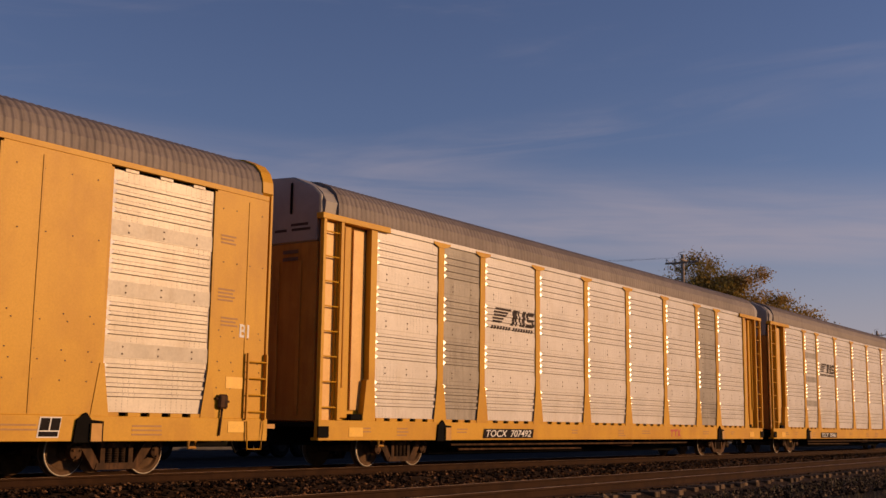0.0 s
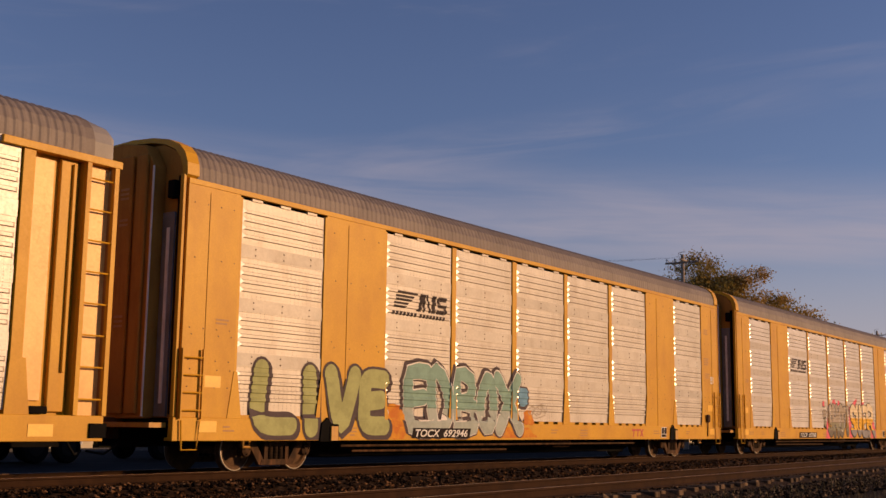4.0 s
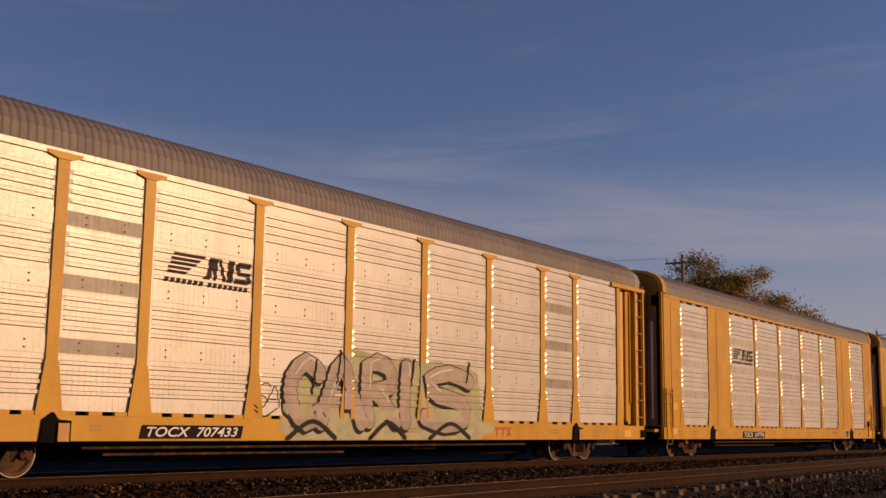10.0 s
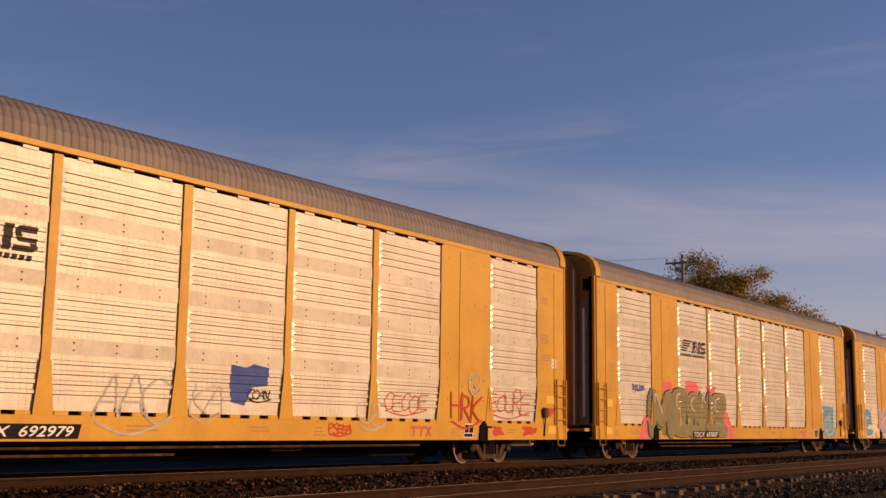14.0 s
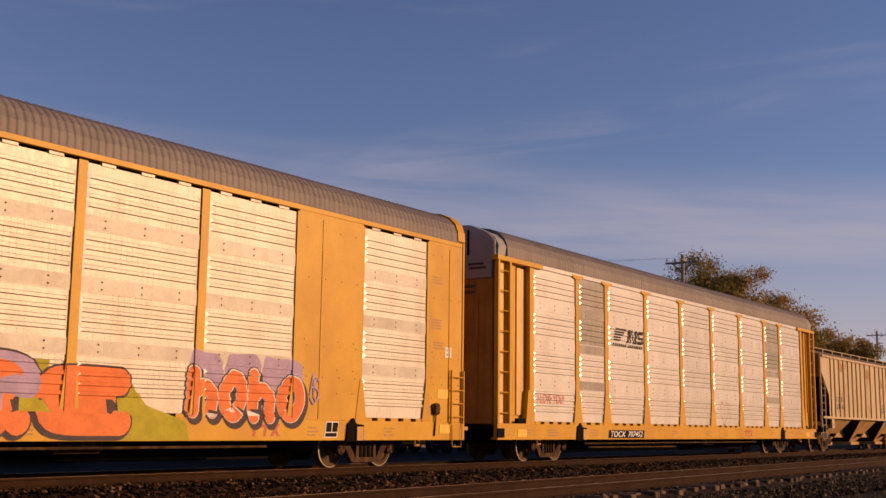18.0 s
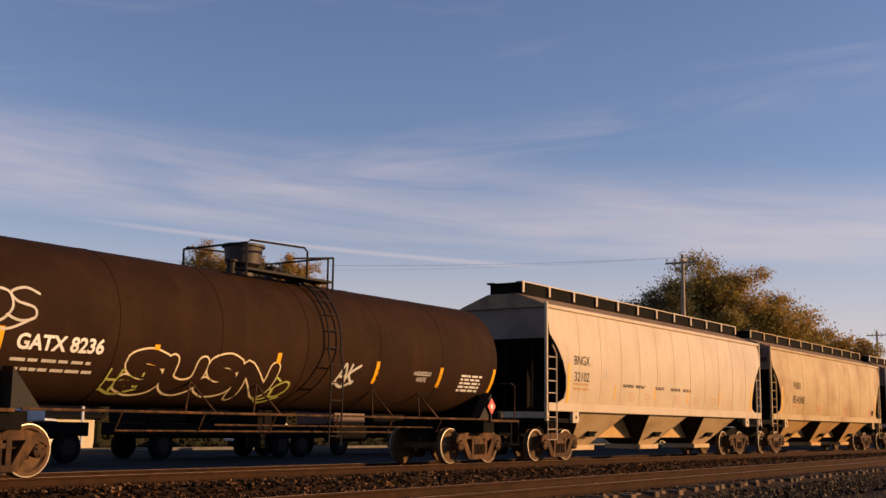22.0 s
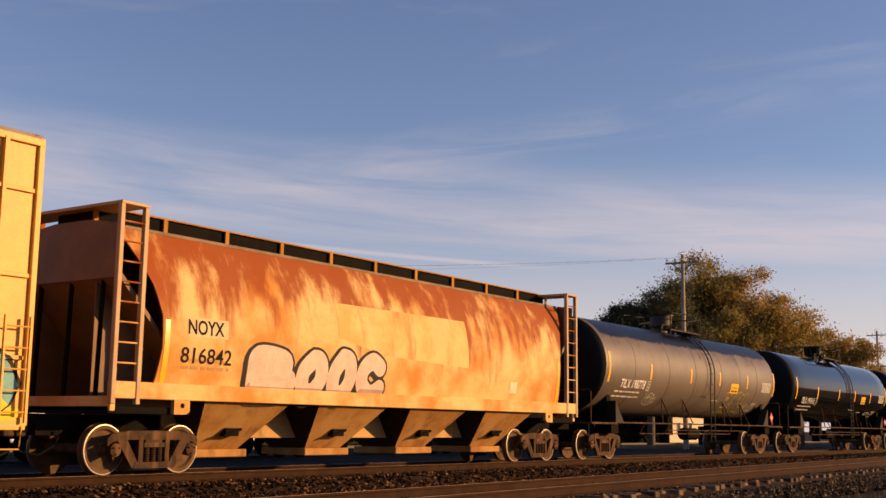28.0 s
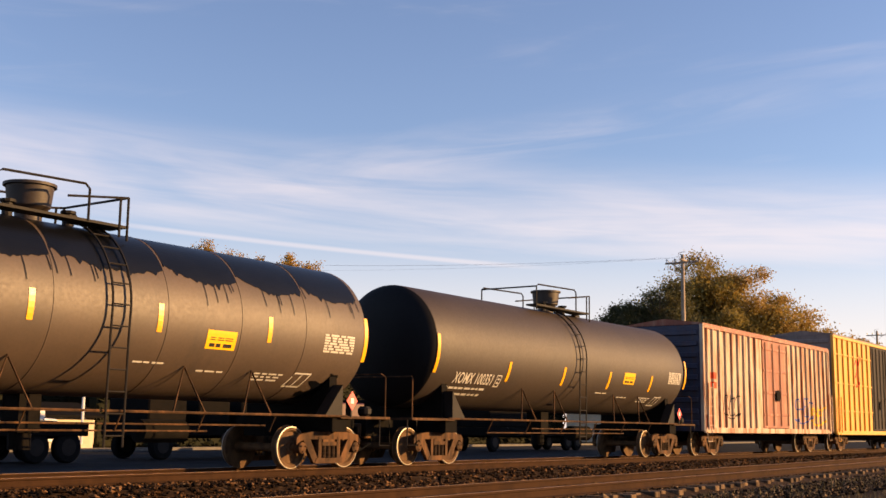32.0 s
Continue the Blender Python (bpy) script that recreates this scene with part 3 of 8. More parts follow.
def roof_mesh(bm, half):
    """A roof of crimped sheets: steep at the eaves, bending over to a flat crown."""
    arch = [(1.59, 5.50), (1.595, 5.58), (1.585, 5.79), (1.50, 6.005), (1.335, 6.17), (1.04, 6.305), (0.62, 6.385), (0.0, 6.42)]
    arch = [(-y, z) for y, z in arch] + [(y, z) for y, z in reversed(arch[:-1])]
    pitch, xs = 0.163, []
    k = int(2 * half / pitch)
    for i in range(k):
        x = -half + i * pitch
        xs += [(x, 1), (x + 0.05, 1), (x + 0.10, 0), (x + 0.125, 0)]
    xs.append((half, 1))
    rings = [[(x, y * (1 + 0.0065 * up), z + 0.012 * up) for y, z in arch] for x, up in xs]
    loft(bm, rings, caps=True, closed=True)


def edge_teeth(bm, h):
    """The open ends of the ribs along one edge of a screen, catching the sun."""
    for lo, hi in RIBS:
        z = (lo + hi) / 2
        v = [bm.verts.new(p) for p in ((-h - 0.002, BASE_Y - 0.030, z - 0.07), (-h + 0.095, BASE_Y - 0.046, z), (-h - 0.002, BASE_Y - 0.010, z + 0.07), (-h + 0.01, BASE_Y + 0.01, z))]
        for f in ((0, 1, 2), (0, 3, 1), (1, 3, 2), (2, 3, 0)):
            bm.faces.new([v[k] for k in f])


def put_screens(car, panels, grey=(), banded=(), mixed=(), lap=None, gap=True):
    """grey: bare screens; banded: white with bare bands; mixed: bare above, white below with bare bands."""
    for i, (a, b) in enumerate(panels):
        w = round(b - a, 3)
        m = SCREEN_GREY if i in grey else SCREEN
        c = ((a + b) / 2, 0, 0)
        key = ("screen", w, i in grey, i in mixed)
        fresh = key not in STORE
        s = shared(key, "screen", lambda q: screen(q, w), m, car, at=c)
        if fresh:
            s.data.materials.append(GRIME_SHADE_GREY if i in grey else GRIME_SHADE)
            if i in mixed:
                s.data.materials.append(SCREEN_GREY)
                s.data.materials.append(GRIME_SHADE_GREY)
                for f in s.data.polygons:
                    if f.center.z > BANDS[1][1]:
                        f.material_index += 2
        s["label"] = "bare grey ribbed steel screen" if i in grey else "half bare grey, half white ribbed screen" if i in mixed else "white ribbed steel screen"
        shared(("rivets", w), "rivet_row", lambda q: rivets(q, w, [z for lo, hi in BANDS for z in (lo + 0.08, hi - 0.09)]), BOLT, s)["kind"] = "stuff"
        shared(("teeth", w), "screen_edge", lambda q: edge_teeth(q, w / 2), ZINC, s)["kind"] = "stuff"
        for k in range(3 if gap else 0):
            x = c[0] - w / 2 + w * (k + 0.5) / 3
            shared("clip", "clip", lambda q: box(q, -0.15, 0.15, -1.59, -1.53, PANEL_HI - 0.005, PANEL_HI + 0.045), BAND, car, at=(x, 0, 0))
        feet = max(3, round(w / 0.5))
        for k in range(feet):
            shared("foot_clip", "clip", lambda q: box(q, -0.14, 0.14, -1.598, -1.53, RACK_SILL - 0.004, PANEL_LO - 0.004), YELLOW, car, at=(c[0] - w / 2 + w * (k + 0.5) / feet, 0, 0))
        for j, (lo, hi) in enumerate(BANDS):
            bare = i in banded or i in mixed
            if i in grey or (lap is None and not bare):
                continue
            shared(("lap", w, j, bare, lap), "grey_band" if bare else "lapped_band", lambda q: box(q, -w / 2 + 0.005, w / 2 - 0.005, BASE_Y - 0.0125, BASE_Y - 0.0085, lo + 0.02, hi - 0.02), SCREEN_GREY if bare else lap, s, "bare grey riveted band" if bare else "")


def rack_base(car, half, jack=9.0):
    """Flat car below the rack: side sills, deck, centre sill, pipes, trucks, couplers."""
    bm = B()
    prism(bm, [(-1.62, 0.62), (-1.62, RACK_SILL), (-1.50, RACK_SILL), (-1.50, 0.68), (-1.40, 0.68), (-1.40, 0.62)], -half, half)
    part("side_sill", bm, YELLOW, car, bevel=0.008)
    bm = B()
    prism(bm, [(1.62, 0.62), (1.62, RACK_SILL), (1.50, RACK_SILL), (1.50, 0.68), (1.40, 0.68), (1.40, 0.62)], -half, half)
    part("side_sill", bm, YELLOW, car)
    boxpart("deck", (-half + 0.03, half - 0.03, -1.495, 1.495, 0.90, 1.0), GREASE_SHADE, car)
    bm = B()
    prism(bm, [(-half - 0.1, 0.92), (-half - 0.1, 0.5), (-8.8, 0.5), (-7.6, 0.22), (7.6, 0.22), (8.8, 0.5), (half + 0.1, 0.5), (half + 0.1, 0.92)], -0.32, 0.32, "y")
    part("centre_sill", bm, GREASE_SHADE, car)
    bm = B()
    for x in range(-8, 9, 2):
        box(bm, x - 0.05, x + 0.05, -1.4, 1.4, 0.60, 0.90)
    part("crossbearer", bm, GREASE_SHADE, car)
    tubepart("brake_pipe", [[(-8.2, -1.30, 0.50), (6.6, -1.30, 0.50)], [(-7.6, -1.12, 0.38), (-1.0, -1.12, 0.36)]], 0.026, CAST, car)
    boxpart("brake_reservoir", (1.6, 2.7, -1.15, -0.7, 0.40, 0.72), CAST, car, bevel=0.08)
    for q in (-1, 1):
        bm = B()
        prism(bm, [(q * jack - 0.30, 0.60), (q * jack - 0.25, 0.98), (q * jack - 0.06, 1.1), (q * jack + 0.05, 0.98), (q * jack + 0.3, 0.96), (q * jack + 0.3, 0.60)], -1.66, -1.58, "y")
        part("jacking_pad", bm, GREASE_SHADE, car, "black jacking pad")
        boxpart("pad_plate", (q * jack + 0.02, q * jack + 0.24, -1.70, -1.665, 0.62, 0.92), YELLOW_OLD, car)
        bm = B()
        for x in (q * 11.4, ):
            tube(bm, [(x - 0.09, -1.58, 0.62), (x - 0.09, -1.58, 0.50), (x + 0.09, -1.58, 0.50), (x + 0.09, -1.58, 0.62)], 0.03)
        part("tie_down_eye", bm, YELLOW_OLD, car, smooth=True)
        truck(car, q * 10.05, 0.419)
        coupler(car, q * (half + 0.1), q)


def stencils(car, seed, dark=FADED):
    """Rows of worn stencil lettering too small to read, as plain bars."""
    rnd = random.Random(seed)
    for x in (-11.9, -10.6, -8.1, -2.2, 0.8, 2.6, 7.7, 10.3):
        bm = B()
        w = rnd.uniform(0.35, 0.8)
        for k in range(rnd.choice((2, 3))):
            box(bm, x - w / 2, x + w / 2 - rnd.uniform(0, 0.2), -1.6245, -1.61, 0.90 - k * 0.075 - 0.03, 0.90 - k * 0.075)
        part("stencil", bm, dark, car, kind="stuff")


def rack_a(x0):
    """Rack with yellow sheet bays between its screens and folding doors on its ends."""
    car = reset("auto_rack_wagon", x0, "", "auto rack wagons of the train", "railway wagon")
    rack_base(car, 13.35)
    bm = B()
    roof_mesh(bm, 13.0)
    part("roof", bm, GALV, car, "grey crimped galvanised roof")
    boxpart("eave_beam", (-13.2, 13.2, -1.606, -1.50, PANEL_HI + 0.065, RACK_TOP), YELLOW, car, bevel=0.006)
    solid = [(-13.2, -11.82, 0.42), (-9.20, -7.11, 0.36), (7.05, 9.21, 0.36), (11.76, 13.2, 0.62)]
    for a, b, u in solid:
        s = boxpart("sheet_bay", (a, b, -1.60, -1.54, RACK_SILL, PANEL_HI + 0.064), YELLOW, car, "plain yellow steel sheet", bevel=0.004)
        x = a + (b - a) * u
        boxpart("seam", (x - 0.02, x + 0.02, -1.612, -1.598, RACK_SILL + 0.02, PANEL_HI - 0.05), YELLOW, s)
        bm = B()
        for k, z in enumerate((1.62, 1.95, 2.12, 2.6, 2.72, 4.05, 5.1)):
            for i in range(4):
                xx = a + (b - a) * (0.12 + 0.25 * i + 0.04 * (k % 2))
                prism(bm, [(xx + 0.014 * math.cos(q * 1.0472), z + 0.014 * math.sin(q * 1.0472)) for q in range(6)], -1.607, -1.6, "y")
        part("rivet_row", bm, BOLT, s, kind="stuff")
    edges = sorted([p for ab in PANELS_A for p in ab])
    for i, (a, b) in enumerate(PANELS_A):
        for x, q in ((a, -1), (b, 1)):
            gap = min([abs(x - e) for e in edges if abs(x - e) > 0.01 and (e - x) * q > 0] + [9])
            if gap < 1:
                if q > 0:
                    bm = B()
                    for v in (post(bm, gap - 0.02, 0.11),):
                        pass
                    for v in bm.verts:
                        v.co.x += x + gap / 2
                    part("post", bm, YELLOW, car)
            else:
                bm = B()
                post(bm, 0.06, 0.16)
                for v in bm.verts:
                    v.co.x += x + q * 0.035
                part("post", bm, YELLOW, car)
    put_screens(car, PANELS_A, lap=BAND)
    # far side
    boxpart("far_side", (-13.2, 13.2, 1.52, 1.60, RACK_SILL, RACK_TOP), YELLOW, car)
    for q in (-1, 1):
        # folding end doors standing out from the end, a steel channel and a pale strip on their near side
        arch = [(-1.0, 1.02), (-1.0, 5.78), (-0.72, 6.22), (0.0, 6.33), (0.72, 6.22), (1.0, 5.78), (1.0, 1.02)]

        def span(u, v):
            return min(q * u, q * v), max(q * u, q * v)

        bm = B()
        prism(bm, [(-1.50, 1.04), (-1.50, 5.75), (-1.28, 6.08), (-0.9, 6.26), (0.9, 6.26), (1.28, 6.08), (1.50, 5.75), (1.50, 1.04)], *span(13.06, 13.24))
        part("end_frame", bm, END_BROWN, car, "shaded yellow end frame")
        boxpart("frame_slot", (*span(13.24, 13.25), -1.49, -1.36, 1.10, 5.60), GREASE_SHADE, car)
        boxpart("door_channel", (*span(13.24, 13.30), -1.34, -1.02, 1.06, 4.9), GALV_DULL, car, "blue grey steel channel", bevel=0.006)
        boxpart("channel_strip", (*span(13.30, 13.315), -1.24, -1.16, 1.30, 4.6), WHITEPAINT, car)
        boxpart("latch_box", (*span(13.24, 13.40), -1.40, -1.22, 5.15, 5.5), GREASE_SHADE, car, bevel=0.02)
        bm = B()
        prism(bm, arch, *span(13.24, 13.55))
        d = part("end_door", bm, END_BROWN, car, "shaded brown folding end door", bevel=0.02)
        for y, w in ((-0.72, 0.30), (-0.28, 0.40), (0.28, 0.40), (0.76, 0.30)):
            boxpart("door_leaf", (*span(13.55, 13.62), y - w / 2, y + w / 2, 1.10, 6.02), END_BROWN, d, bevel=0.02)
        boxpart("corner_strip", (*span(13.545, 13.57), -1.015, -0.985, 1.06, 5.78), WHITEPAINT, d, "pale corner edging")
        for yy, z, k in ((-0.28, 5.35, 3), (-0.28, 4.75, 2), (-0.28, 2.9, 3)):
            for j in range(k):
                boxpart("stencil", (*span(13.62, 13.623), yy - 0.12, yy + 0.12, z - 0.09 * j, z - 0.09 * j + 0.045), FADED, d)
        # yellow arched hoop round the roof's end
        bm = B()
        out = [(-1.62, 1.06), (-1.63, 5.60), (-1.615, 5.83), (-1.53, 6.045), (-1.365, 6.21), (-1.06, 6.345), (-0.62, 6.425), (0.0, 6.46), (0.62, 6.425), (1.06, 6.345), (1.365, 6.21), (1.53, 6.045), (1.615, 5.83), (1.63, 5.60), (1.62, 1.06)]
        inn = [(y * 0.92, z - (0.09 if z > 2 else 0)) for y, z in out]
        prism(bm, out[1:-1] + inn[-2:0:-1], *span(12.98, 13.28))
        part("roof_hoop", bm, YELLOW, car)
        boxpart("end_post", (*span(13.26, 13.33), -1.59, -1.50, 1.06, 5.6), YELLOW, car, bevel=0.008)
        xa, xb = sorted((q * 13.22, q * 12.70))
        ladder(car, xa, xb, -1.66, 1.02, 2.32, 4, YELLOW)
        tubepart("step", [[(xa + 0.03, -1.66, 1.0), (xa + 0.06, -1.66, 0.46), (xb - 0.08, -1.66, 0.46), (xb - 0.03, -1.66, 1.0)]], 0.018, YELLOW, car)
        boxpart("end_platform", (min(q * 13.36, q * 13.75), max(q * 13.36, q * 13.75), -1.45, 1.45, 0.86, 0.95), YELLOW_OLD, car)
        boxpart("warning_sticker", (q * 12.42 - 0.24, q * 12.42 + 0.24, -1.607, -1.6, 1.62, 1.84), STICKER, car, "yellow warning sticker")
        boxpart("paint_patch", (q * 12.50 - 0.24, q * 12.50 + 0.24, -1.6275, -1.62, 0.78, 0.99), STICKER, car)
    boxpart("hand_brake", (11.95, 12.2, -1.70, -1.61, 1.22, 1.5), CAST, car, "rusty brake gear box", bevel=0.04)
    tubepart("brake_rod", [[(12.08, -1.64, 1.24), (12.02, -1.64, 0.72)], [(11.9, -1.64, 1.42), (12.25, -1.64, 1.36)]], 0.022, CAST, car)
    return car


def rack_b(x0, grey=(1, 7), banded=(), mixed=()):
    """Rack of white and grey screens with open ladder bays and grey hoods on its ends."""
    car = reset("auto_rack_wagon", x0, "", "auto rack wagons of the train", "railway wagon")
    rack_base(car, 13.60)
    bm = B()
    roof_mesh(bm, 13.1)
    part("roof", bm, GALV, car, "grey crimped galvanised roof")
    boxpart("eave_beam", (-11.3, 11.3, -1.602, -1.50, PANEL_HI + 0.008, 5.505), SCREEN, car, "pale steel eave strip", bevel=0.006)
    for x in POSTS_B:
        bm = B()
        post(bm, POST_W, 0.15)
        part("post", bm, YELLOW, car, at=(x, 0, 0))
        bm = B()
        prism(bm, [(-0.36, PANEL_HI + 0.07), (-0.34, PANEL_HI + 0.01), (-0.14, PANEL_HI - 0.05), (0.14, PANEL_HI - 0.05), (0.34, PANEL_HI + 0.01), (0.36, PANEL_HI + 0.07)], -1.618, -1.603, "y")
        part("gusset", bm, YELLOW, car, at=(x, 0, 0))
    put_screens(car, PANELS_B, grey, banded, mixed, gap=False)
    boxpart("far_side", (-13.1, 13.1, 1.52, 1.60, RACK_SILL, 5.50), SCREEN, car)
    for q in (-1, 1):
        def span(u, v):
            return min(q * u, q * v), max(q * u, q * v)

        bm = B()
        prism(bm, [(q * 12.12, RACK_SILL), (q * 12.0, 1.95), (q * 11.93, 1.96), (q * 11.93, 5.42), (q * 11.71, 5.42), (q * 11.71, 1.95), (q * 11.66, RACK_SILL)], -1.612, -1.45, "y")
        part("end_post", bm, YELLOW, car)
        boxpart("header", (*span(13.68, 11.28), -1.66, -1.46, 5.37, 5.50), YELLOW, car, bevel=0.008)
        boxpart("recess_wall", (*span(13.08, 11.93), -1.42, -1.36, RACK_SILL, 5.5), YELLOW, car, "yellow recessed end bay sheet")
        boxpart("recess_channel", (*span(12.86, 12.52), -1.50, -1.42, RACK_SILL + 0.05, 5.36), YELLOW, car, bevel=0.012)
        boxpart("channel_rib", (*span(12.80, 12.74), -1.55, -1.50, 1.75, 5.30), YELLOW, car, bevel=0.01)
        bm = B()
        prism(bm, [(q * 12.40, -1.47), (q * 11.96, -1.46), (q * 11.96, -1.42), (q * 12.40, -1.42)], 1.28, 5.30, "z")
        part("recess_plate", bm, PALE_YELLOW, car, "pale yellow cover plate")
        boxpart("foot_plate", (*span(12.5, 11.95), -1.58, -1.42, RACK_SILL + 0.01, RACK_SILL + 0.14), GREASE_SHADE, car, bevel=0.02)
        xa, xb = sorted((q * 13.58, q * 12.99))
        ladder(car, xa, xb, -1.60, RACK_SILL, 5.38, 8, YELLOW, rail=0.09, depth=0.09)
        boxpart("ladder_back", (*span(13.52, 13.08), -1.50, -1.45, RACK_SILL, 5.36), PALE_YELLOW, car, "pale yellow plate behind the ladder")
        boxpart("ladder_cheek", (*span(13.08, 12.94), -1.56, -1.42, RACK_SILL, 5.37), YELLOW, car, bevel=0.008)
        # end doors with grey hood above
        arch = [(-1.40, 4.90), (-1.40, 5.42), (-1.50, 5.52), (-1.49, 5.92), (-1.27, 6.13), (-0.69, 6.39), (0.0, 6.42), (0.69, 6.39), (1.27, 6.13), (1.49, 5.92), (1.50, 5.52), (1.40, 5.42), (1.40, 4.90)]
        bm = B()
        prism(bm, arch, *span(13.10, 13.60))
        hood = part("end_hood", bm, HOOD, car, "grey steel end hood", bevel=0.03)
        bm = B()
        prism(bm, [(-1.54, 5.50), (-1.57, 5.78), (-1.46, 5.98), (-1.27, 6.14), (-1.22, 6.08), (-1.40, 5.92), (-1.50, 5.74), (-1.48, 5.50)], *span(12.9, 13.5))
        part("hood_flap", bm, HOOD, hood, "pale bent flap of the hood")
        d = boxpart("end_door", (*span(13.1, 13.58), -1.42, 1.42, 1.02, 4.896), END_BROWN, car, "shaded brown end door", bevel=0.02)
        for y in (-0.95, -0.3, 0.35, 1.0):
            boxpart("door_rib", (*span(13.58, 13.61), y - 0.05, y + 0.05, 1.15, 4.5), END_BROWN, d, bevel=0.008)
        boxpart("hood_rod", (*span(13.60, 13.64), -0.68, -0.64, 5.55, 6.25), GREASE_SHADE, hood)
        for k, (y, w, z) in enumerate(((-0.95, 0.55, 5.16), (-0.35, 0.35, 5.16), (-0.9, 0.5, 5.27))):
            boxpart("stencil", (*span(13.60, 13.603), y - w / 2, y + w / 2, z, z + 0.06), LOGOGREY, hood)
        for k in range(2):
            boxpart("stencil", (*span(13.61, 13.613), -0.9, -0.45, 4.66 - 0.16 * k, 4.74 - 0.16 * k), BOLT, d)
        boxpart("end_opening", (*span(13.3, 13.64), -1.655, -1.625, 0.68, 0.92), GREASE_SHADE, car)
        boxpart("warning_sticker", (q * 12.35 - 0.24, q * 12.35 + 0.24, -1.628, -1.62, 0.70, 0.90), STICKER, car, "yellow warning sticker")
    return car


# ---- covered hoppers ----
ROOF_DUST = mat("dusty hopper roof", (0.27, 0.19, 0.125), (0.18, 0.125, 0.085), 0.85, 0, 2.0, 0.1, 25, spec=0.1)
# upper end panels: shade of the ends put into the paint colour
SHADE_END = mat("end paint darkened for shade", (0.20, 0.155, 0.125), (0.145, 0.11, 0.09), 0.6, 0, 1.0, 0.03, spec=0.2)
BAY_DUST = mat("grimy hopper bay paint", (0.50, 0.30, 0.125), (0.40, 0.225, 0.085), 0.7, 0, 1.0, 0.05, 20, (0.13, 0.07, 0.03), 0.6, (2.2, 2.2, 0.8), (0.5, 0.74), spec=0.15)
BAY_PALE = mat("pale grimy hopper bay paint", (0.50, 0.36, 0.215), (0.42, 0.29, 0.16), 0.6, 0, 1.0, 0.05, 20, (0.17, 0.09, 0.04), 0.5, (2.2, 2.2, 0.8), (0.5, 0.74), spec=0.2)
BAY_RUST = mat("rusty hopper bay paint", (0.44, 0.24, 0.085), (0.30, 0.13, 0.035), 0.75, 0, 1.0, 0.08, 20, (0.12, 0.04, 0.012), 0.6, (2.2, 2.2, 0.8), (0.48, 0.72), spec=0.12)
# umber carries the shade of the rusty wagon's ends in its colour
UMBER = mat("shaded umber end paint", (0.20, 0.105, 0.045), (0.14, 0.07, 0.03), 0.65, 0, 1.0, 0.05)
POST_TAN = mat("weathered tan post paint", (0.46, 0.30, 0.155), (0.38, 0.22, 0.10), 0.6, 0, 1.5, 0.05)
def bulge_soft(z):
    return -(1.60 - 0.062 * (z - 2.9) ** 2)


def bulge_round(z):
    return -(1.60 - (0.165 if z > 2.6 else 0.14) * (z - 2.6) ** 2)


def flat_side(z):
    return -1.55


def skin(pts, side, sign=1, step=0.16, thick=0.03):
    """A sheet cut to an outline in the xz plane and bent to the side's curve."""
    bm = outline(pts)
    zs = [p[1] for p in pts]
    slice_at(bm, "z", np.arange(min(zs) + step, max(zs) - 0.02, step).tolist() if side is not flat_side else [])
    bmesh.ops.triangulate(bm, faces=[f for f in bm.faces if len(f.verts) > 4])
    geo = bmesh.ops.extrude_face_region(bm, geom=bm.faces[:])
    inner = {e for e in geo["geom"] if isinstance(e, bmesh.types.BMVert)}
    for v in bm.verts:
        v.co.y = sign * (side(v.co.z) + (thick if v in inner else 0.0))
    return bm


DRAPES = {}


def drape(bm, wall, lift):
    """Lays paint on a boxcar's wall: over its ribs, bars, sill and doors. wall: ribs, bars, door, sill top, chord foot."""
    ribs, bars, door, low, high = wall
    bmesh.ops.triangulate(bm, faces=bm.faces[:])
    slice_at(bm, "x", [e for x in ribs for e in (x - 0.047, x - 0.041, x + 0.041, x + 0.047)] + [e for x in door for e in (x - 0.003, x + 0.003)])
    slice_at(bm, "z", [e for z in bars for e in (z - 0.037, z - 0.034, z + 0.034, z + 0.037)] + [low, low + 0.004, high, high - 0.004])
    for v in bm.verts:
        x, z = v.co.x, v.co.z
        y = -1.521
        if z <= low + 0.001:
            y = -1.601
        elif door[0] < x < door[1]:
            y = -1.562
        elif any(abs(x - r) < 0.042 for r in ribs):
            y = -1.601
        elif z >= high - 0.001:
            y = -1.586
        elif any(abs(z - b) < 0.0345 for b in bars):
            y = -1.576
        v.co.y += y - lift
    return bm


def on_curve(bm, side, lift, step=0.1):
    if side in DRAPES:
        return drape(bm, DRAPES[side], lift)
    bmesh.ops.triangulate(bm, faces=bm.faces[:])
    zs = [v.co.z for v in bm.verts]
    slice_at(bm, "z", np.arange(min(zs) + step, max(zs), step).tolist())
    for v in bm.verts:
        v.co.y += side(v.co.z) - lift
    return bm


# shade of the bays' cross sheets, held in the colour
CROSS_SHADE = mat("cross sheet dark with shade", (0.045, 0.027, 0.016), (0.03, 0.019, 0.012), 0.9, 0, 2, 0.05, spec=0.05)


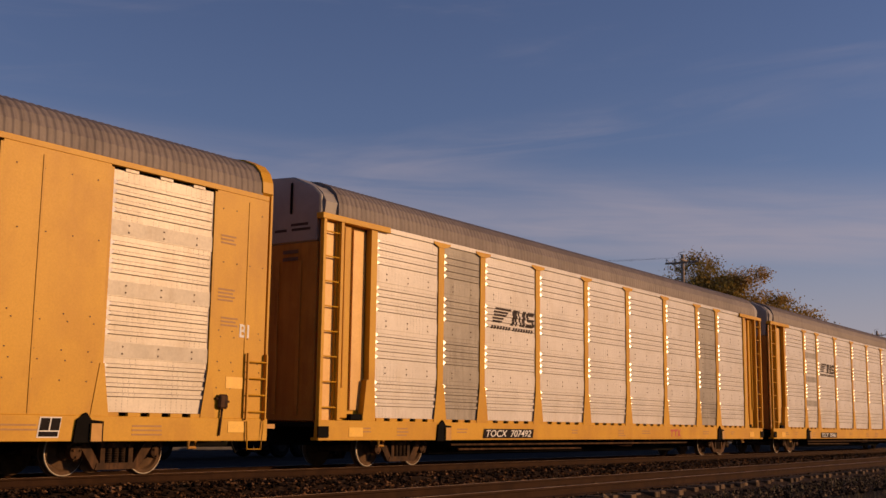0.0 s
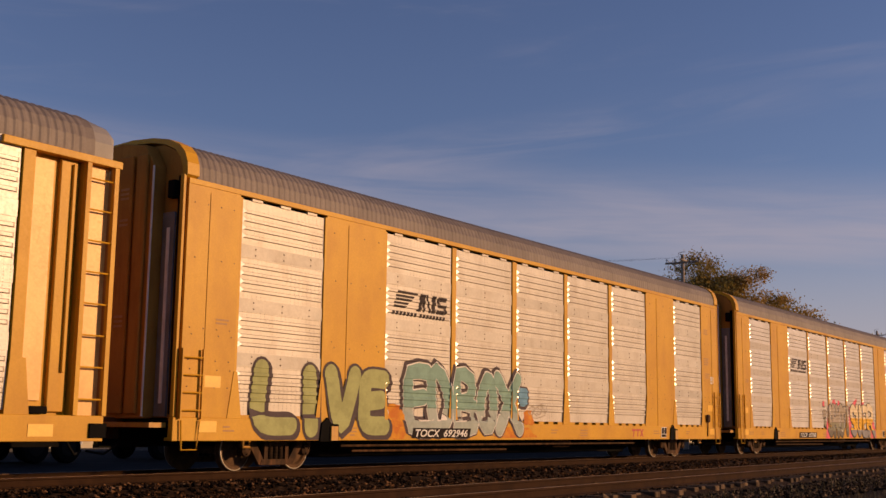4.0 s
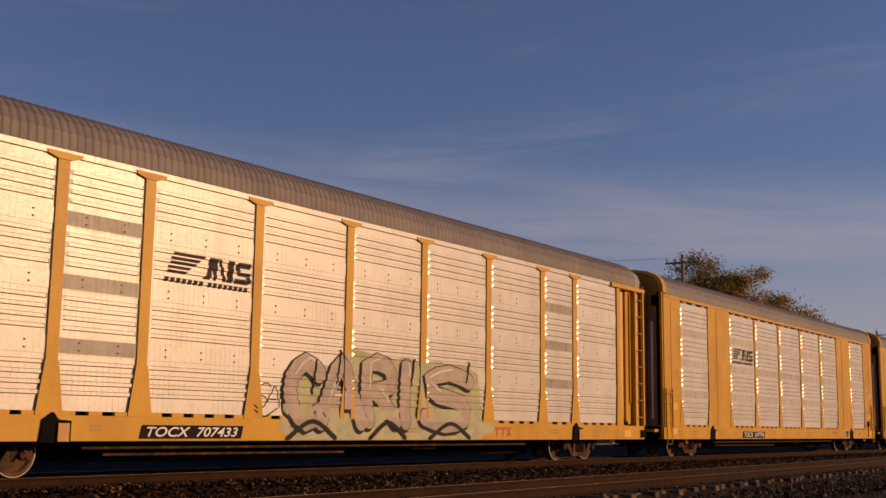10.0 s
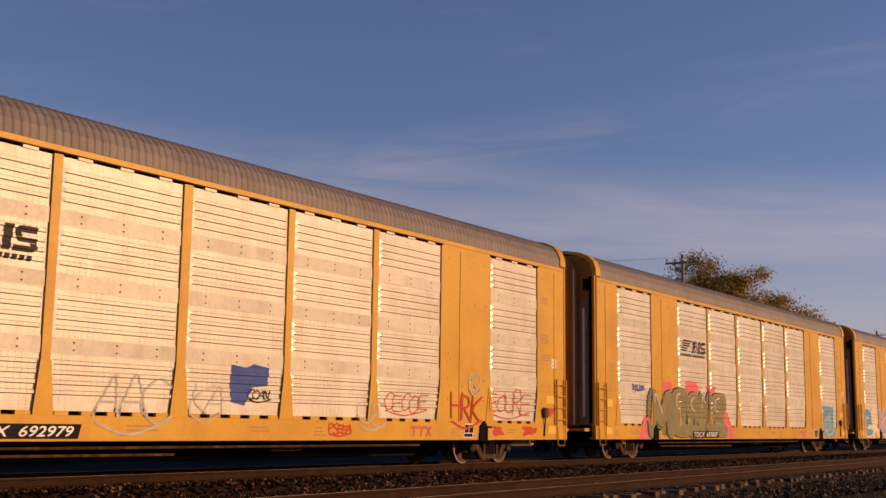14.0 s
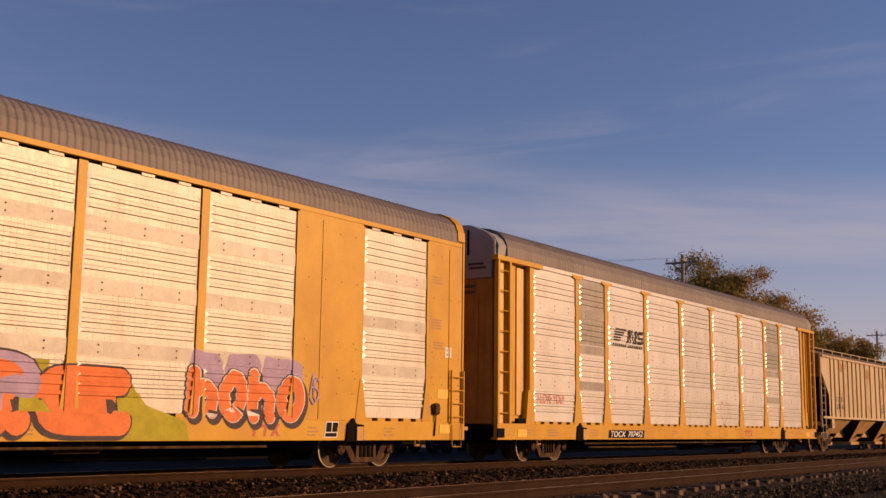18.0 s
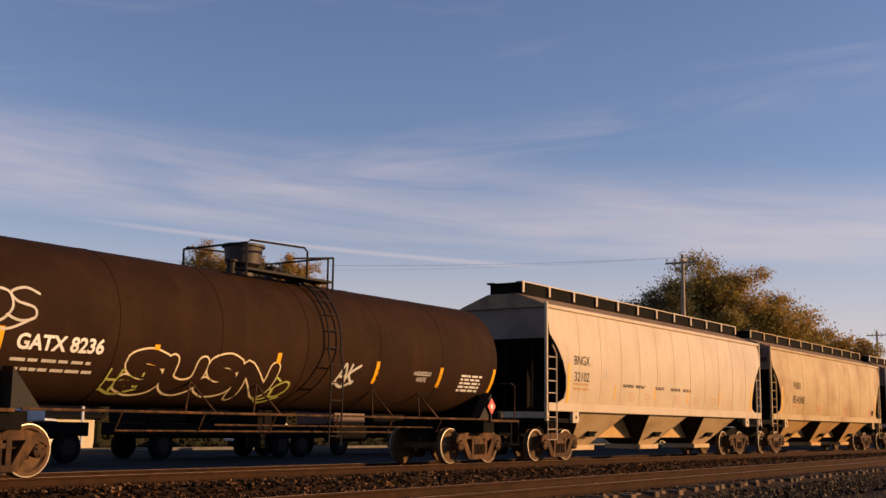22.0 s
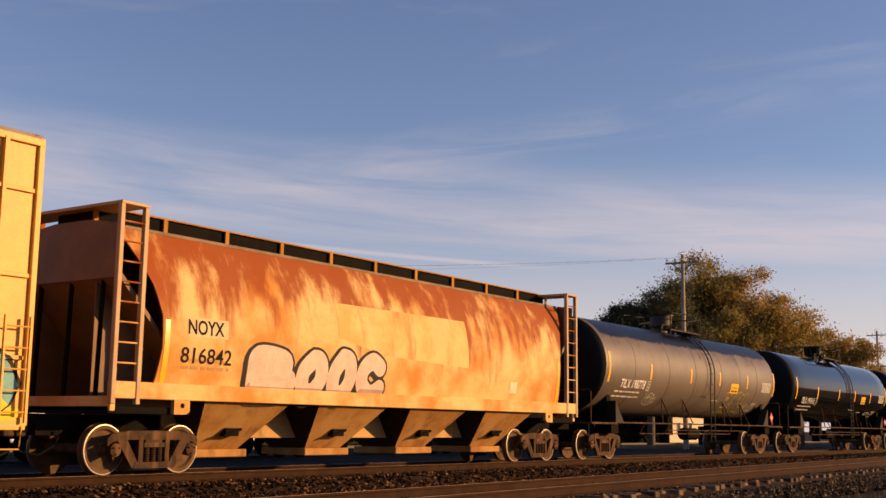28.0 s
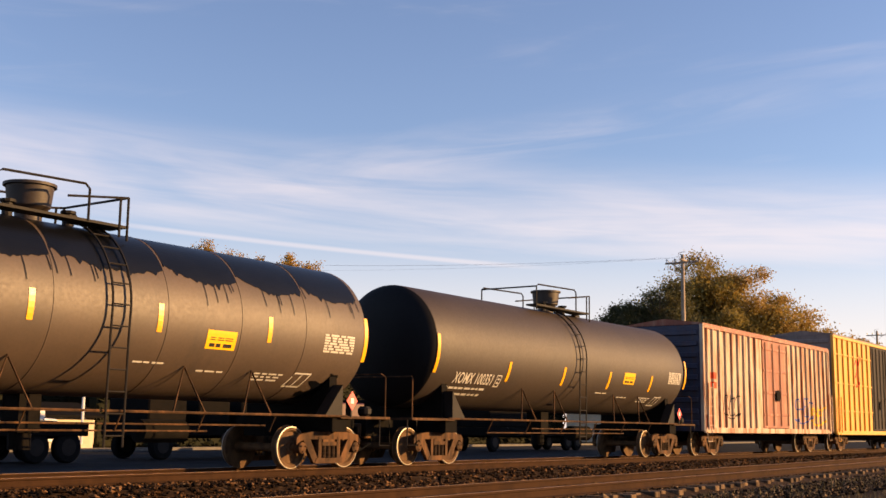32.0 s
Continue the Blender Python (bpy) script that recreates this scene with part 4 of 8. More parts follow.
def bay(car, c, half_top, material, top_z=1.45, gate=0.75):
    """A discharge bay: painted outer sheets, cross sheets with their shade put into a dark colour."""
    bm = B()
    top = [(c - half_top, -1.44, top_z), (c + half_top, -1.44, top_z), (c + half_top, 1.44, top_z), (c - half_top, 1.44, top_z)]
    low = [(c - 0.60, -0.52, 0.44), (c + 0.60, -0.52, 0.44), (c + 0.60, 0.52, 0.44), (c - 0.60, 0.52, 0.44)]
    loft(bm, [top, low])
    bm.normal_update()
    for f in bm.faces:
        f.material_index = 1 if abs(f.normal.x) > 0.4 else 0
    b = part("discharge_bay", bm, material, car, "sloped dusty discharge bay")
    b.data.materials.append(CROSS_SHADE)
    boxpart("outlet_gate", (c - gate, c + gate, -0.66, 0.66, 0.28, 0.436), material, b, bevel=0.015)
    bm = B()
    box(bm, c - 0.18, c + 0.18, -0.98, -0.80, 0.70, 0.86)
    tube(bm, [(c - 0.25, -1.0, 0.70), (c + 0.2, -1.02, 0.84)], 0.03)
    part("gate_crank", bm, GREASE_SHADE, b, bevel=0.0)


def roof_walk(car, half, z0, z1, y, step, dark, light):
    """Hatch coaming and running board with light brackets along the roof."""
    boxpart("hatch_trough", (-half + 0.1, half - 0.1, -0.56, 0.56, z0 - 0.2, z1 - 0.032), dark, car, "dark roof hatches", bevel=0.02)
    for s in (-1, 1):
        boxpart("running_board", (-half, half, min(s * y, s * (y - 0.22)), max(s * y, s * (y - 0.22)), z1 - 0.03, z1), dark if s > 0 else light, car)
    k = int(2 * half / step)
    for i in range(k + 1):
        x = -half + 0.06 + (2 * half - 0.12) * i / k
        shared(("walk_bracket", z0, z1, y, light.name), "walk_bracket", lambda b: box(b, -0.05, 0.05, -y - 0.012, -y + 0.02, z0 - 0.14, z1 - 0.028), light, car, at=(x, 0, 0))
    for q in (-1, 1):
        boxpart("end_walk", (min(q * half, q * (half - 0.5)), max(q * half, q * (half - 0.5)), -0.60, 0.60, z1 - 0.06, z1 - 0.032), dark, car)


def hopper(name, x0, half, htc, bays, material, side, seams=(), ribs=(), ends="cut", group="covered hoppers of the train", walk=(5.00, 5.19), bay_half=1.6, lip=4.42, sill=1.42, bay_mat=None):
    bay_mat = bay_mat or BAY_DUST
    car = reset(name, x0, "", group, "railway wagon")
    if ends == "cut":
        left = [(-half, lip), (-half + 0.04, 3.62), (-half + 0.5, 3.20), (-half + 0.78, 2.85), (-half + 0.98, 2.42), (-half + 1.03, 2.05), (-half + 0.95, 1.80), (-half + 0.6, 1.66)]
    elif ends == "low cut":
        left = [(-half, lip), (-half, 3.45), (-half + 0.12, 3.1), (-half + 0.42, 2.76), (-half + 0.85, 2.56), (-half + 1.08, 2.3), (-half + 1.08, 2.0), (-half + 0.97, 1.76), (-half + 0.6, 1.66)]
    elif ends == "straight":
        left = [(-half, lip), (-half, 3.70), (-half + 1.22, 2.55), (-half + 1.25, 1.66)]
    else:
        left = [(-half + 0.25, lip), (-half + 0.55, 3.98), (-half + 0.85, 3.45), (-half + 1.02, 2.9), (-half + 1.05, 2.3), (-half + 0.98, 1.66)]
    loop = left + [(-x, z) for x, z in reversed(left)]
    for s in (1, -1):
        part("side_sheet", skin(loop, side, s), material, car, smooth=True)
    yt, rise = -side(lip), 0.40 if ends != "round" else 0.14
    bm = B()
    prism(bm, [(-yt - 0.03, lip - 0.03), (-yt - 0.03, lip + 0.03), (-0.5, lip + rise), (0.5, lip + rise), (yt + 0.03, lip + 0.03), (yt + 0.03, lip - 0.03)], -half + (0.2 if ends == "round" else 0), half - (0.2 if ends == "round" else 0))
    part("roof", bm, ROOF_DUST, car, "dusty brown hopper roof")
    if ends != "round":
        boxpart("roof_lip", (-half, half, -yt - 0.065, -yt + 0.02, lip - 0.07, lip + 0.04), material, car, bevel=0.015)
    for i, x in enumerate(seams):
        bm = B()
        zs = np.linspace(1.68, lip - 0.06, 14)
        rows = [[(x - 0.012, side(z) - 0.001, z), (x - 0.012, side(z) - 0.006, z), (x + 0.012, side(z) - 0.006, z), (x + 0.012, side(z) - 0.001, z)] for z in zs]
        loft(bm, rows)
        part("weld_seam", bm, material, car)
    for x in ribs:
        zlo = 1.66 if abs(x) < half - 1.2 else 1.66 + 0
        bm = B()
        prism(bm, [(x - 0.03, -1.55), (x - 0.03, -1.605), (x + 0.04, -1.605), (x + 0.04, -1.593), (x - 0.014, -1.593), (x - 0.014, -1.55)], zlo, lip - 0.06, "z")
        part("side_rib", bm, material, car)
    boxpart("side_sill", (-half, half, -1.56 if side is not flat_side else -1.60, -1.40, sill, 1.66), material, car, bevel=0.012)
    boxpart("far_sill", (-half, half, 1.40, 1.55, sill, 1.66), material, car)
    boxpart("centre_sill", (-half - 0.6, half + 0.6, -0.30, 0.30, 0.70, 1.08), GREASE_SHADE, car)
    boxpart("centre_web", (-half + 2.2, half - 2.2, -0.36, -0.305, 0.66, 1.5), BAY_DUST, car, "dusty centre sill plate")
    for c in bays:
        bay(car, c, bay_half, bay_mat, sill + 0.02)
    for q in (-1, 1):
        # end sheets and struts: their shade is put into near-black and umber
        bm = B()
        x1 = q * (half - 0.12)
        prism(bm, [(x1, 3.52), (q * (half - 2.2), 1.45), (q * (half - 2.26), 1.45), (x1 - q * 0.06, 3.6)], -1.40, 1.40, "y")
        part("slope_sheet", bm, GREASE_SHADE if ends != "round" else UMBER, car, "sloping end sheet darkened for shade")
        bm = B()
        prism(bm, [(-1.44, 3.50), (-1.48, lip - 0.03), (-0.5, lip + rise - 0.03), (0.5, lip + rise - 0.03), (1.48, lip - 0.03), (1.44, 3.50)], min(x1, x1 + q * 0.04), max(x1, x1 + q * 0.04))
        part("end_panel", bm, SHADE_END if ends != "round" else UMBER, car, "upper end panel darkened for shade")
        # added dark plates: shade of the open end, covering the sky behind
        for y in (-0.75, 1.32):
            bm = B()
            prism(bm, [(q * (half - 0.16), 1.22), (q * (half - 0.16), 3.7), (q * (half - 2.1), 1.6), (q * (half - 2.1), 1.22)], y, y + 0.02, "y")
            part("end_web", bm, GREASE_SHADE if ends != "round" else UMBER, car, "dark plate added in the open end")
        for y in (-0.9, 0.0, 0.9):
            tubepart("end_strut", [[(q * (half - 0.2), y, 3.6), (q * (half - 0.15), y, 1.3)]], 0.045, GREASE_SHADE, car)
        boxpart("end_platform", (min(q * half, q * (half - 1.9)), max(q * half, q * (half - 1.9)), -1.45, 1.45, 1.10, 1.22), GREASE_SHADE, car)
        boxpart("end_sill", (min(q * half, q * (half - 0.12)), max(q * half, q * (half - 0.12)), -1.5, 1.5, 1.14, 1.40), material, car, bevel=0.01)
        bm = B()
        prism(bm, [(q * (half - 1.42), 1.10), (q * (half - 1.42), sill), (q * (half - 1.80), sill), (q * (half - 1.80), 1.16), (q * (half - 1.72), 1.10)], -1.555, -1.46, "y")
        jp = part("jacking_pad", bm, material, car)
        bm = B()
        lathe(bm, [(0.005, -1.558), (0.05, -1.558), (0.05, -1.556), (0.005, -1.556)], (q * (half - 1.62), 0, 1.26), "y", 10)
        part("pad_hole", bm, GREASE_SHADE, jp)
        if ends == "round":
            for xx in (half, half - 0.55):
                boxpart("end_post", (q * xx - 0.05, q * xx + 0.05, -1.58, -1.48, 1.26, 4.82), POST_TAN, car, bevel=0.01)
                boxpart("far_post", (q * xx - 0.05, q * xx + 0.05, 1.48, 1.58, 1.26, 4.82), material, car)
            xa, xb = sorted((q * half, q * (half - 0.55)))
            for k in range(9):
                tubepart("ladder_rung", [[(xa, -1.54, 1.62 + 0.36 * k), (xb, -1.54, 1.62 + 0.36 * k)]], 0.017, material, car)
            boxpart("top_rail", (xa - 0.05, xb + 0.05, -1.59, 1.59, 4.80, 4.86), POST_TAN, car, bevel=0.01)
        else:
            boxpart("corner_post", (q * (half + 0.04) - 0.04, q * (half + 0.04) + 0.04, -1.54, -1.46, 1.14, lip + 0.1), material, car, bevel=0.008)
            x1, x2 = q * (half + 0.04), q * (half - 0.46)
            tubepart("ladder_stile", [[(q * (half - 0.26), -1.53, 3.30), (x2, -1.55, 3.05), (x2, -1.55, 0.62)]], 0.03, material, car)
            for k in range(7):
                tubepart("ladder_rung", [[(x1, -1.55, 0.91 + 0.34 * k), (x2, -1.55, 0.91 + 0.34 * k)]], 0.015, material, car)
            tubepart("stirrup", [[(x1, -1.55, 1.15), (x1, -1.55, 0.62), (x2, -1.55, 0.62), (x2, -1.55, 1.1)]], 0.016, material, car)
        truck(car, q * htc)
        coupler(car, q * (half + 0.15), q)
        bm = on_curve(shift(outline([(-0.06, -0.62), (0.06, -0.62), (0.06, 0.62), (-0.06, 0.62)]), q * (half - 1.14), 2.2), side, 0.006)
        part("reflective_strip", bm, REFLECT, car, "yellow reflective strip")
    roof_walk(car, half - 0.1, walk[0], walk[1], 0.62, 1.55, GREASE_SHADE, material if ends != "round" else END_BROWN)
    return car


# ---- tank wagons ----
def tank(x0, half, htc, R, zc, material, ladder_x, strips, seams, dome_x=-0.6, bright_dome=False, guard=(-0.45, 2.1)):
    car = reset("tank_wagon", x0, "", "tank wagons of the train", "railway wagon")
    head = 0.5
    cap = [(0.02, -half)] + [(R * math.sin(a), -half + head - head * math.cos(a)) for a in np.linspace(0.14, math.pi / 2 - 0.12, 10)]
    prof = [(R, x) for x in np.linspace(-half + head, half - head, 12)]
    prof = [(cap[-1][0] - 0.002, cap[-1][1] - 0.004)] + prof + [(cap[-1][0] - 0.002, 0.004 - cap[-1][1])]
    bm = B()
    lathe(bm, prof, (0, 0, zc), "x", 56)
    shell = part("shell", bm, material, car, smooth=True)
    for s in (1, -1):
        bm = B()
        lathe(bm, [(r, s * t) for r, t in cap], (0, 0, zc), "x", 56)
        part("head", bm, HEAD_BLACK, shell, "black tank head darkened for shade", smooth=True)
    for x in () if material in (TANK_BLACK, TANK_MAROON) else seams:
        bm = B()
        lathe(bm, [(R - 0.01, x - 0.02), (R + 0.008, x - 0.012), (R + 0.008, x + 0.012), (R - 0.01, x + 0.02)], (0, 0, zc), "x", 56)
        part("weld_ring", bm, material, shell, smooth=True)

    def wall(z):
        return -math.sqrt(max(R * R - (z - zc) ** 2, 0.01))

    for x, lo, hi in strips:
        bm = on_curve(outline([(x - 0.06, lo), (x + 0.06, lo), (x + 0.06, hi), (x - 0.06, hi)]), wall, 0.008)
        part("reflective_strip", bm, REFLECT, car, "yellow reflective strip")
    # walkway rail along the side and piping below
    tubepart("side_rail", [[(-half + 1.0, -1.52, 1.14), (half - 1.0, -1.52, 1.14)]], 0.026, CAST, car)
    tubepart("brake_pipe", [[(-4.9, -1.30, 0.80), (3.2, -1.30, 0.80)]], 0.018, CAST, car)
    tubepart("brake_pipe", [[(-2.4, -1.2, 0.92), (4.9, -1.2, 0.92)]], 0.018, CAST, car)
    for x in np.linspace(-4.9, 4.9, 6):
        tubepart("rail_drop", [[(x, -1.50, 1.14), (x, -1.32, 0.80)]], 0.016, CAST, car)
    for x in (-3.0, -1.2, 2.6, 4.4):
        tubepart("side_brace", [[(x - 0.45, -1.50, 1.14), (x, wall(zc - 0.95) - 0.02, zc - 0.95), (x + 0.35, -1.50, 1.14)]], 0.022, CAST, car)
    bm = B()
    box(bm, -0.22, 0.22, -0.25, 0.25, 0.75, zc - R + 0.1)
    lathe(bm, [(0.02, 0.45), (0.2, 0.45), (0.2, 0.9), (0.02, 0.9)], (0, 0, 0), "z", 14)
    part("bottom_outlet", bm, GREASE_SHADE, car)
    bm = B()
    lathe(bm, [(0.02, -1.3), (0.24, -1.25), (0.24, -0.1), (0.02, -0.05)], (4.4, 0.6, 0.78), "x", 14)
    part("air_reservoir", bm, GREASE_SHADE, car, smooth=True)
    for q in (-1, 1):
        xs = q * (htc - 0.05)
        boxpart("bolster", (xs - 0.25, xs + 0.25, -1.45, 1.45, 0.80, 1.10), GREASE_SHADE, car, bevel=0.01)
        bm = B()
        prism(bm, [(xs - q * 0.55, 1.14), (xs + q * 0.02, 1.82), (xs + q * 0.02, 1.14)], -1.50, -1.2, "y")
        part("saddle_plate", bm, BLACKSTEEL, car, "black triangular saddle plate")
        # added plate: hides the bright sky between saddle and shell
        bm = B()
        prism(bm, [(-1.25, 1.10)] + [((R - 0.015) * math.cos(a), zc + (R - 0.015) * math.sin(a)) for a in np.linspace(math.radians(-143), math.radians(-37), 13)] + [(1.25, 1.10)], xs - 0.12, xs + 0.12)
        part("cradle", bm, GREASE_SHADE, car, "black plate added below the shell")
        boxpart("draft_sill", (min(q * (htc - 1.2), q * (half + 0.75)), max(q * (htc - 1.2), q * (half + 0.75)), -0.3, 0.3, 0.70, 1.12), GREASE_SHADE, car)
        bm = B()
        box(bm, min(q * (htc - 0.1), q * (half + 0.55)), max(q * (htc - 0.1), q * (half + 0.55)), -1.53, -1.15, 1.085, 1.145)
        box(bm, min(q * half, q * (half + 0.55)), max(q * half, q * (half + 0.55)), -1.15, 1.53, 1.085, 1.14)
        part("end_platform", bm, CAST, car, bevel=0.006)
        xe = q * (half + 0.45)
        tubepart("end_rail", [[(xe, -1.45, 1.12), (xe, -1.45, 2.05), (xe - q * 0.06, -1.38, 2.12), (xe - q * 0.06, 1.38, 2.12), (xe, 1.45, 2.05), (xe, 1.45, 1.12)]], 0.02, CAST, car)
        tubepart("stirrup", [[(xe - 0.25, -1.50, 1.1), (xe - 0.25, -1.50, 0.5), (xe + 0.12, -1.50, 0.5), (xe + 0.12, -1.50, 1.1)]], 0.018, BLACKSTEEL, car)
        truck(car, q * htc)
        coupler(car, q * (half + 0.6), q)
    bm = B()
    box(bm, half + 0.02, half + 0.26, -1.25, -0.95, 1.15, 1.38)
    part("brake_cylinder", bm, BLACKSTEEL, car, bevel=0.06)
    # ladder bent round the shell
    path = [(-R - 0.09, 0.52), (-R - 0.09, zc - 0.35)] + [(-(R + 0.09) * math.cos(a), zc + (R + 0.09) * math.sin(a)) for a in np.linspace(-0.1, 1.25, 12)]
    path[0], path[1] = (-1.60, 0.52), (-1.62, zc - 0.5)
    bm = B()
    for x in (ladder_x - 0.2, ladder_x + 0.2):
        tube(bm, [(x, y, z) for y, z in path], 0.022)
    part("ladder", bm, BLACKSTEEL, car)
    dist, prev, marks = 0.0, path[0], []
    for y, z in path[1:]:
        seg = math.hypot(y - prev[0], z - prev[1])
        k = 0
        while dist + seg > 0.38 * (len(marks) + 0.5):
            u = (0.38 * (len(marks) + 0.5) - dist) / seg
            marks.append((prev[0] + (y - prev[0]) * u, prev[1] + (z - prev[1]) * u))
        dist, prev = dist + seg, (y, z)
    for y, z in marks:
        tubepart("ladder_rung", [[(ladder_x - 0.2, y, z), (ladder_x + 0.2, y, z)]], 0.015, BLACKSTEEL, car)
    # manway, valves, platform and rails on top
    zt = zc + R
    bm = B()
    lathe(bm, [(0.02, zt - 0.1), (0.24, zt - 0.1), (0.24, zt + 0.14), (0.38, zt + 0.24), (0.42, zt + 0.60), (0.47, zt + 0.61), (0.47, zt + 0.66), (0.02, zt + 0.69)], (dome_x, 0, 0), "z", 24)
    part("valve_bonnet", bm, TANK_BLACK if bright_dome else TANK_MAROON, car, "round valve bonnet", smooth=True)
    for x, y in ((dome_x - 0.6, -0.25), (dome_x + 0.7, -0.2), (dome_x + 0.95, 0.1)):
        bm = B()
        lathe(bm, [(0.02, zt - 0.1), (0.09, zt - 0.1), (0.09, zt + 0.2), (0.14, zt + 0.21), (0.14, zt + 0.26), (0.02, zt + 0.27)], (x, y, 0), "z", 10)
        part("valve", bm, BLACKSTEEL, car)
    ga, gb = dome_x + guard[0], dome_x + guard[1]
    gm = gb - 0.88
    bm = B()
    box(bm, dome_x + 0.45, gb, -0.95, -0.45, zt - 0.02, zt + 0.03)
    box(bm, dome_x + 0.45, gb, 0.45, 0.95, zt - 0.02, zt + 0.03)
    box(bm, ga, dome_x + 0.45, -0.95, -0.6, zt - 0.02, zt + 0.03)
    box(bm, dome_x + 1.0, dome_x + 1.3, -0.5, 0.5, zt - 0.08, zt - 0.01)
    part("platform", bm, BLACKSTEEL, car, "black grating platform")
    for y in (-0.95, 0.95):
        for way in ([(ga, y, zt - 0.15), (ga, y, zt + 0.54), (ga + 0.1, y, zt + 0.60), (gm - 0.1, y, zt + 0.66), (gm, y, zt + 0.58), (gm, y, zt)], [(gm - 0.45, y, zt + 0.38), (gb, y, zt + 0.56)], [(gb - 0.18, y, zt - 0.2), (gb - 0.18, y, zt + 0.54)], [(gb, y, zt - 0.25), (gb, y, zt + 0.56)]):
            tubepart("guard_rail", [way], 0.024, BLACKSTEEL, car)
    for x, z in ((ga, zt + 0.54), (gb, zt + 0.56)):
        tubepart("guard_rail", [[(x, -0.95, z), (x, 0.95, z)]], 0.024, BLACKSTEEL, car)
    bm = outline([(0, -0.21), (0.19, 0), (0, 0.21), (-0.19, 0)])
    for v in bm.verts:
        v.co += Vector((half - 0.88, -1.565, 1.48))
    ext = bmesh.ops.extrude_face_region(bm, geom=bm.faces[:])
    bmesh.ops.translate(bm, verts=[e for e in ext["geom"] if isinstance(e, bmesh.types.BMVert)], vec=(0, 0.012, 0))
    pl = part("placard", bm, REDPAINT_BRIGHT, car, "red diamond hazard placard")
    boxpart("placard_symbol", (half - 0.93, half - 0.83, -1.570, -1.5655, 1.42, 1.53), WHITEPAINT, pl)
    boxpart("placard_bracket", (half - 0.90, half - 0.86, -1.55, -1.40, 1.12, 1.5), BLACKSTEEL, car)
    return car, wall


REDPAINT_BRIGHT = mat("bright red placard", (0.75, 0.06, 0.05), (0.68, 0.05, 0.05), 0.4, 0, 5, 0.0)


# ---- boxcars ----
def boxcar(x0, half, htc, z0, z1, material, door, door_mat, ribs, bars, roof_mat, end_mat, label):
    car = reset("boxcar", x0, label, "boxcars of the train", "railway wagon")
    a, b = door
    for x1, x2 in ((-half, a), (b, half)):
        boxpart("side_wall", (x1, x2, -1.52, -1.46, z0, z1), material, car, bevel=0.004)
    boxpart("far_wall", (-half, half, 1.46, 1.52, z0, z1), material, car)
    bm = B()
    prism(bm, [(-1.55, z1 - 0.02), (-1.55, z1 + 0.05), (0, z1 + 0.24), (1.55, z1 + 0.05), (1.55, z1 - 0.02)], -half, half)
    part("roof", bm, roof_mat, car, "ridged boxcar roof")
    for x in np.arange(-half + 0.6, half, 1.2):
        shared(("roof_seam", z1), "roof_seam", lambda q: prism(q, [(-1.56, z1 + 0.05), (0, z1 + 0.27), (1.56, z1 + 0.05), (1.56, z1 + 0.03), (-1.56, z1 + 0.03)], -0.04, 0.04), roof_mat, car, at=(x, 0, 0))
    for i in range(len(ribs)):
        x = ribs[i]
        shared(("box_rib", z0, z1, material.name), "side_rib", lambda q: prism(q, [(-0.045, -1.52), (-0.035, -1.60), (0.035, -1.60), (0.045, -1.52)], z0 + 0.12, z1 - 0.1, "z"), material, car, at=(x, 0, 0))
    for z in bars:
        for x1, x2 in ((-half + 0.1, a), (b, half - 0.1)):
            boxpart("side_bar", (x1, x2, -1.575, -1.518, z - 0.035, z + 0.035), material, car, bevel=0.006)
    boxpart("top_chord", (-half, half, -1.585, -1.50, z1 - 0.14, z1 - 0.015), material if roof_mat is not BOX_RED else BOX_RED, car, bevel=0.01)
    boxpart("side_sill", (-half, half, -1.60, -1.50, z0 - 0.06, z0 + 0.14), material, car, bevel=0.01)
    k = 2 if b - a > 4 else 1
    w = (b - a) / k
    for i in range(k):
        d = boxpart("door", (a + w * i + 0.02, a + w * (i + 1) - 0.02, -1.56, -1.44, z0 + 0.16, z1 - 0.16), door_mat, car, "large sliding plug door", bevel=0.01)
        for x in np.linspace(a + w * i + 0.25, a + w * (i + 1) - 0.25, 4):
            tubepart("door_rod", [[(x, -1.60, z0 + 0.25), (x, -1.60, z1 - 0.25)]], 0.028, door_mat, d)
        for z in np.linspace(z0 + 0.7, z1 - 0.5, 4):
            boxpart("door_bar", (a + w * i + 0.06, a + w * (i + 1) - 0.06, -1.585, -1.556, z - 0.05, z + 0.05), door_mat, d, bevel=0.008)
        lathe_bm = B()
        lathe(lathe_bm, [(0.2, -1.66), (0.24, -1.66), (0.24, -1.63), (0.2, -1.63)], (a + w * (i + 0.5), 0, z0 + 1.5), "y", 16)
        part("door_wheel", lathe_bm, GREASE_SHADE, d)
    for q in (-1, 1):
        boxpart("end_wall", (min(q * half, q * (half - 0.08)), max(q * half, q * (half - 0.08)), -1.46, 1.46, z0, z1), end_mat, car)
        for z in np.linspace(z0 + 0.3, z1 - 0.3, 9):
            boxpart("end_corrugation", (min(q * half, q * (half + 0.07)), max(q * half, q * (half + 0.07)), -1.35, 1.35, z - 0.1, z + 0.1), end_mat, car, bevel=0.03)
        boxpart("corner_post", (q * half - 0.07, q * half + 0.05, -1.58, -1.44, z0, z1), material, car, bevel=0.015)
        xa, xb = sorted((q * (half - 0.08), q * (half - 0.55)))
        ladder(car, xa, xb, -1.68, z0 + 0.05, z0 + 1.75, 5, material)
        tubepart("stirrup", [[(xa, -1.62, z0), (xa + 0.03, -1.62, z0 - 0.36), (xb - 0.03, -1.62, z0 - 0.36), (xb, -1.62, z0)]], 0.018, material, car)
        truck(car, q * htc)
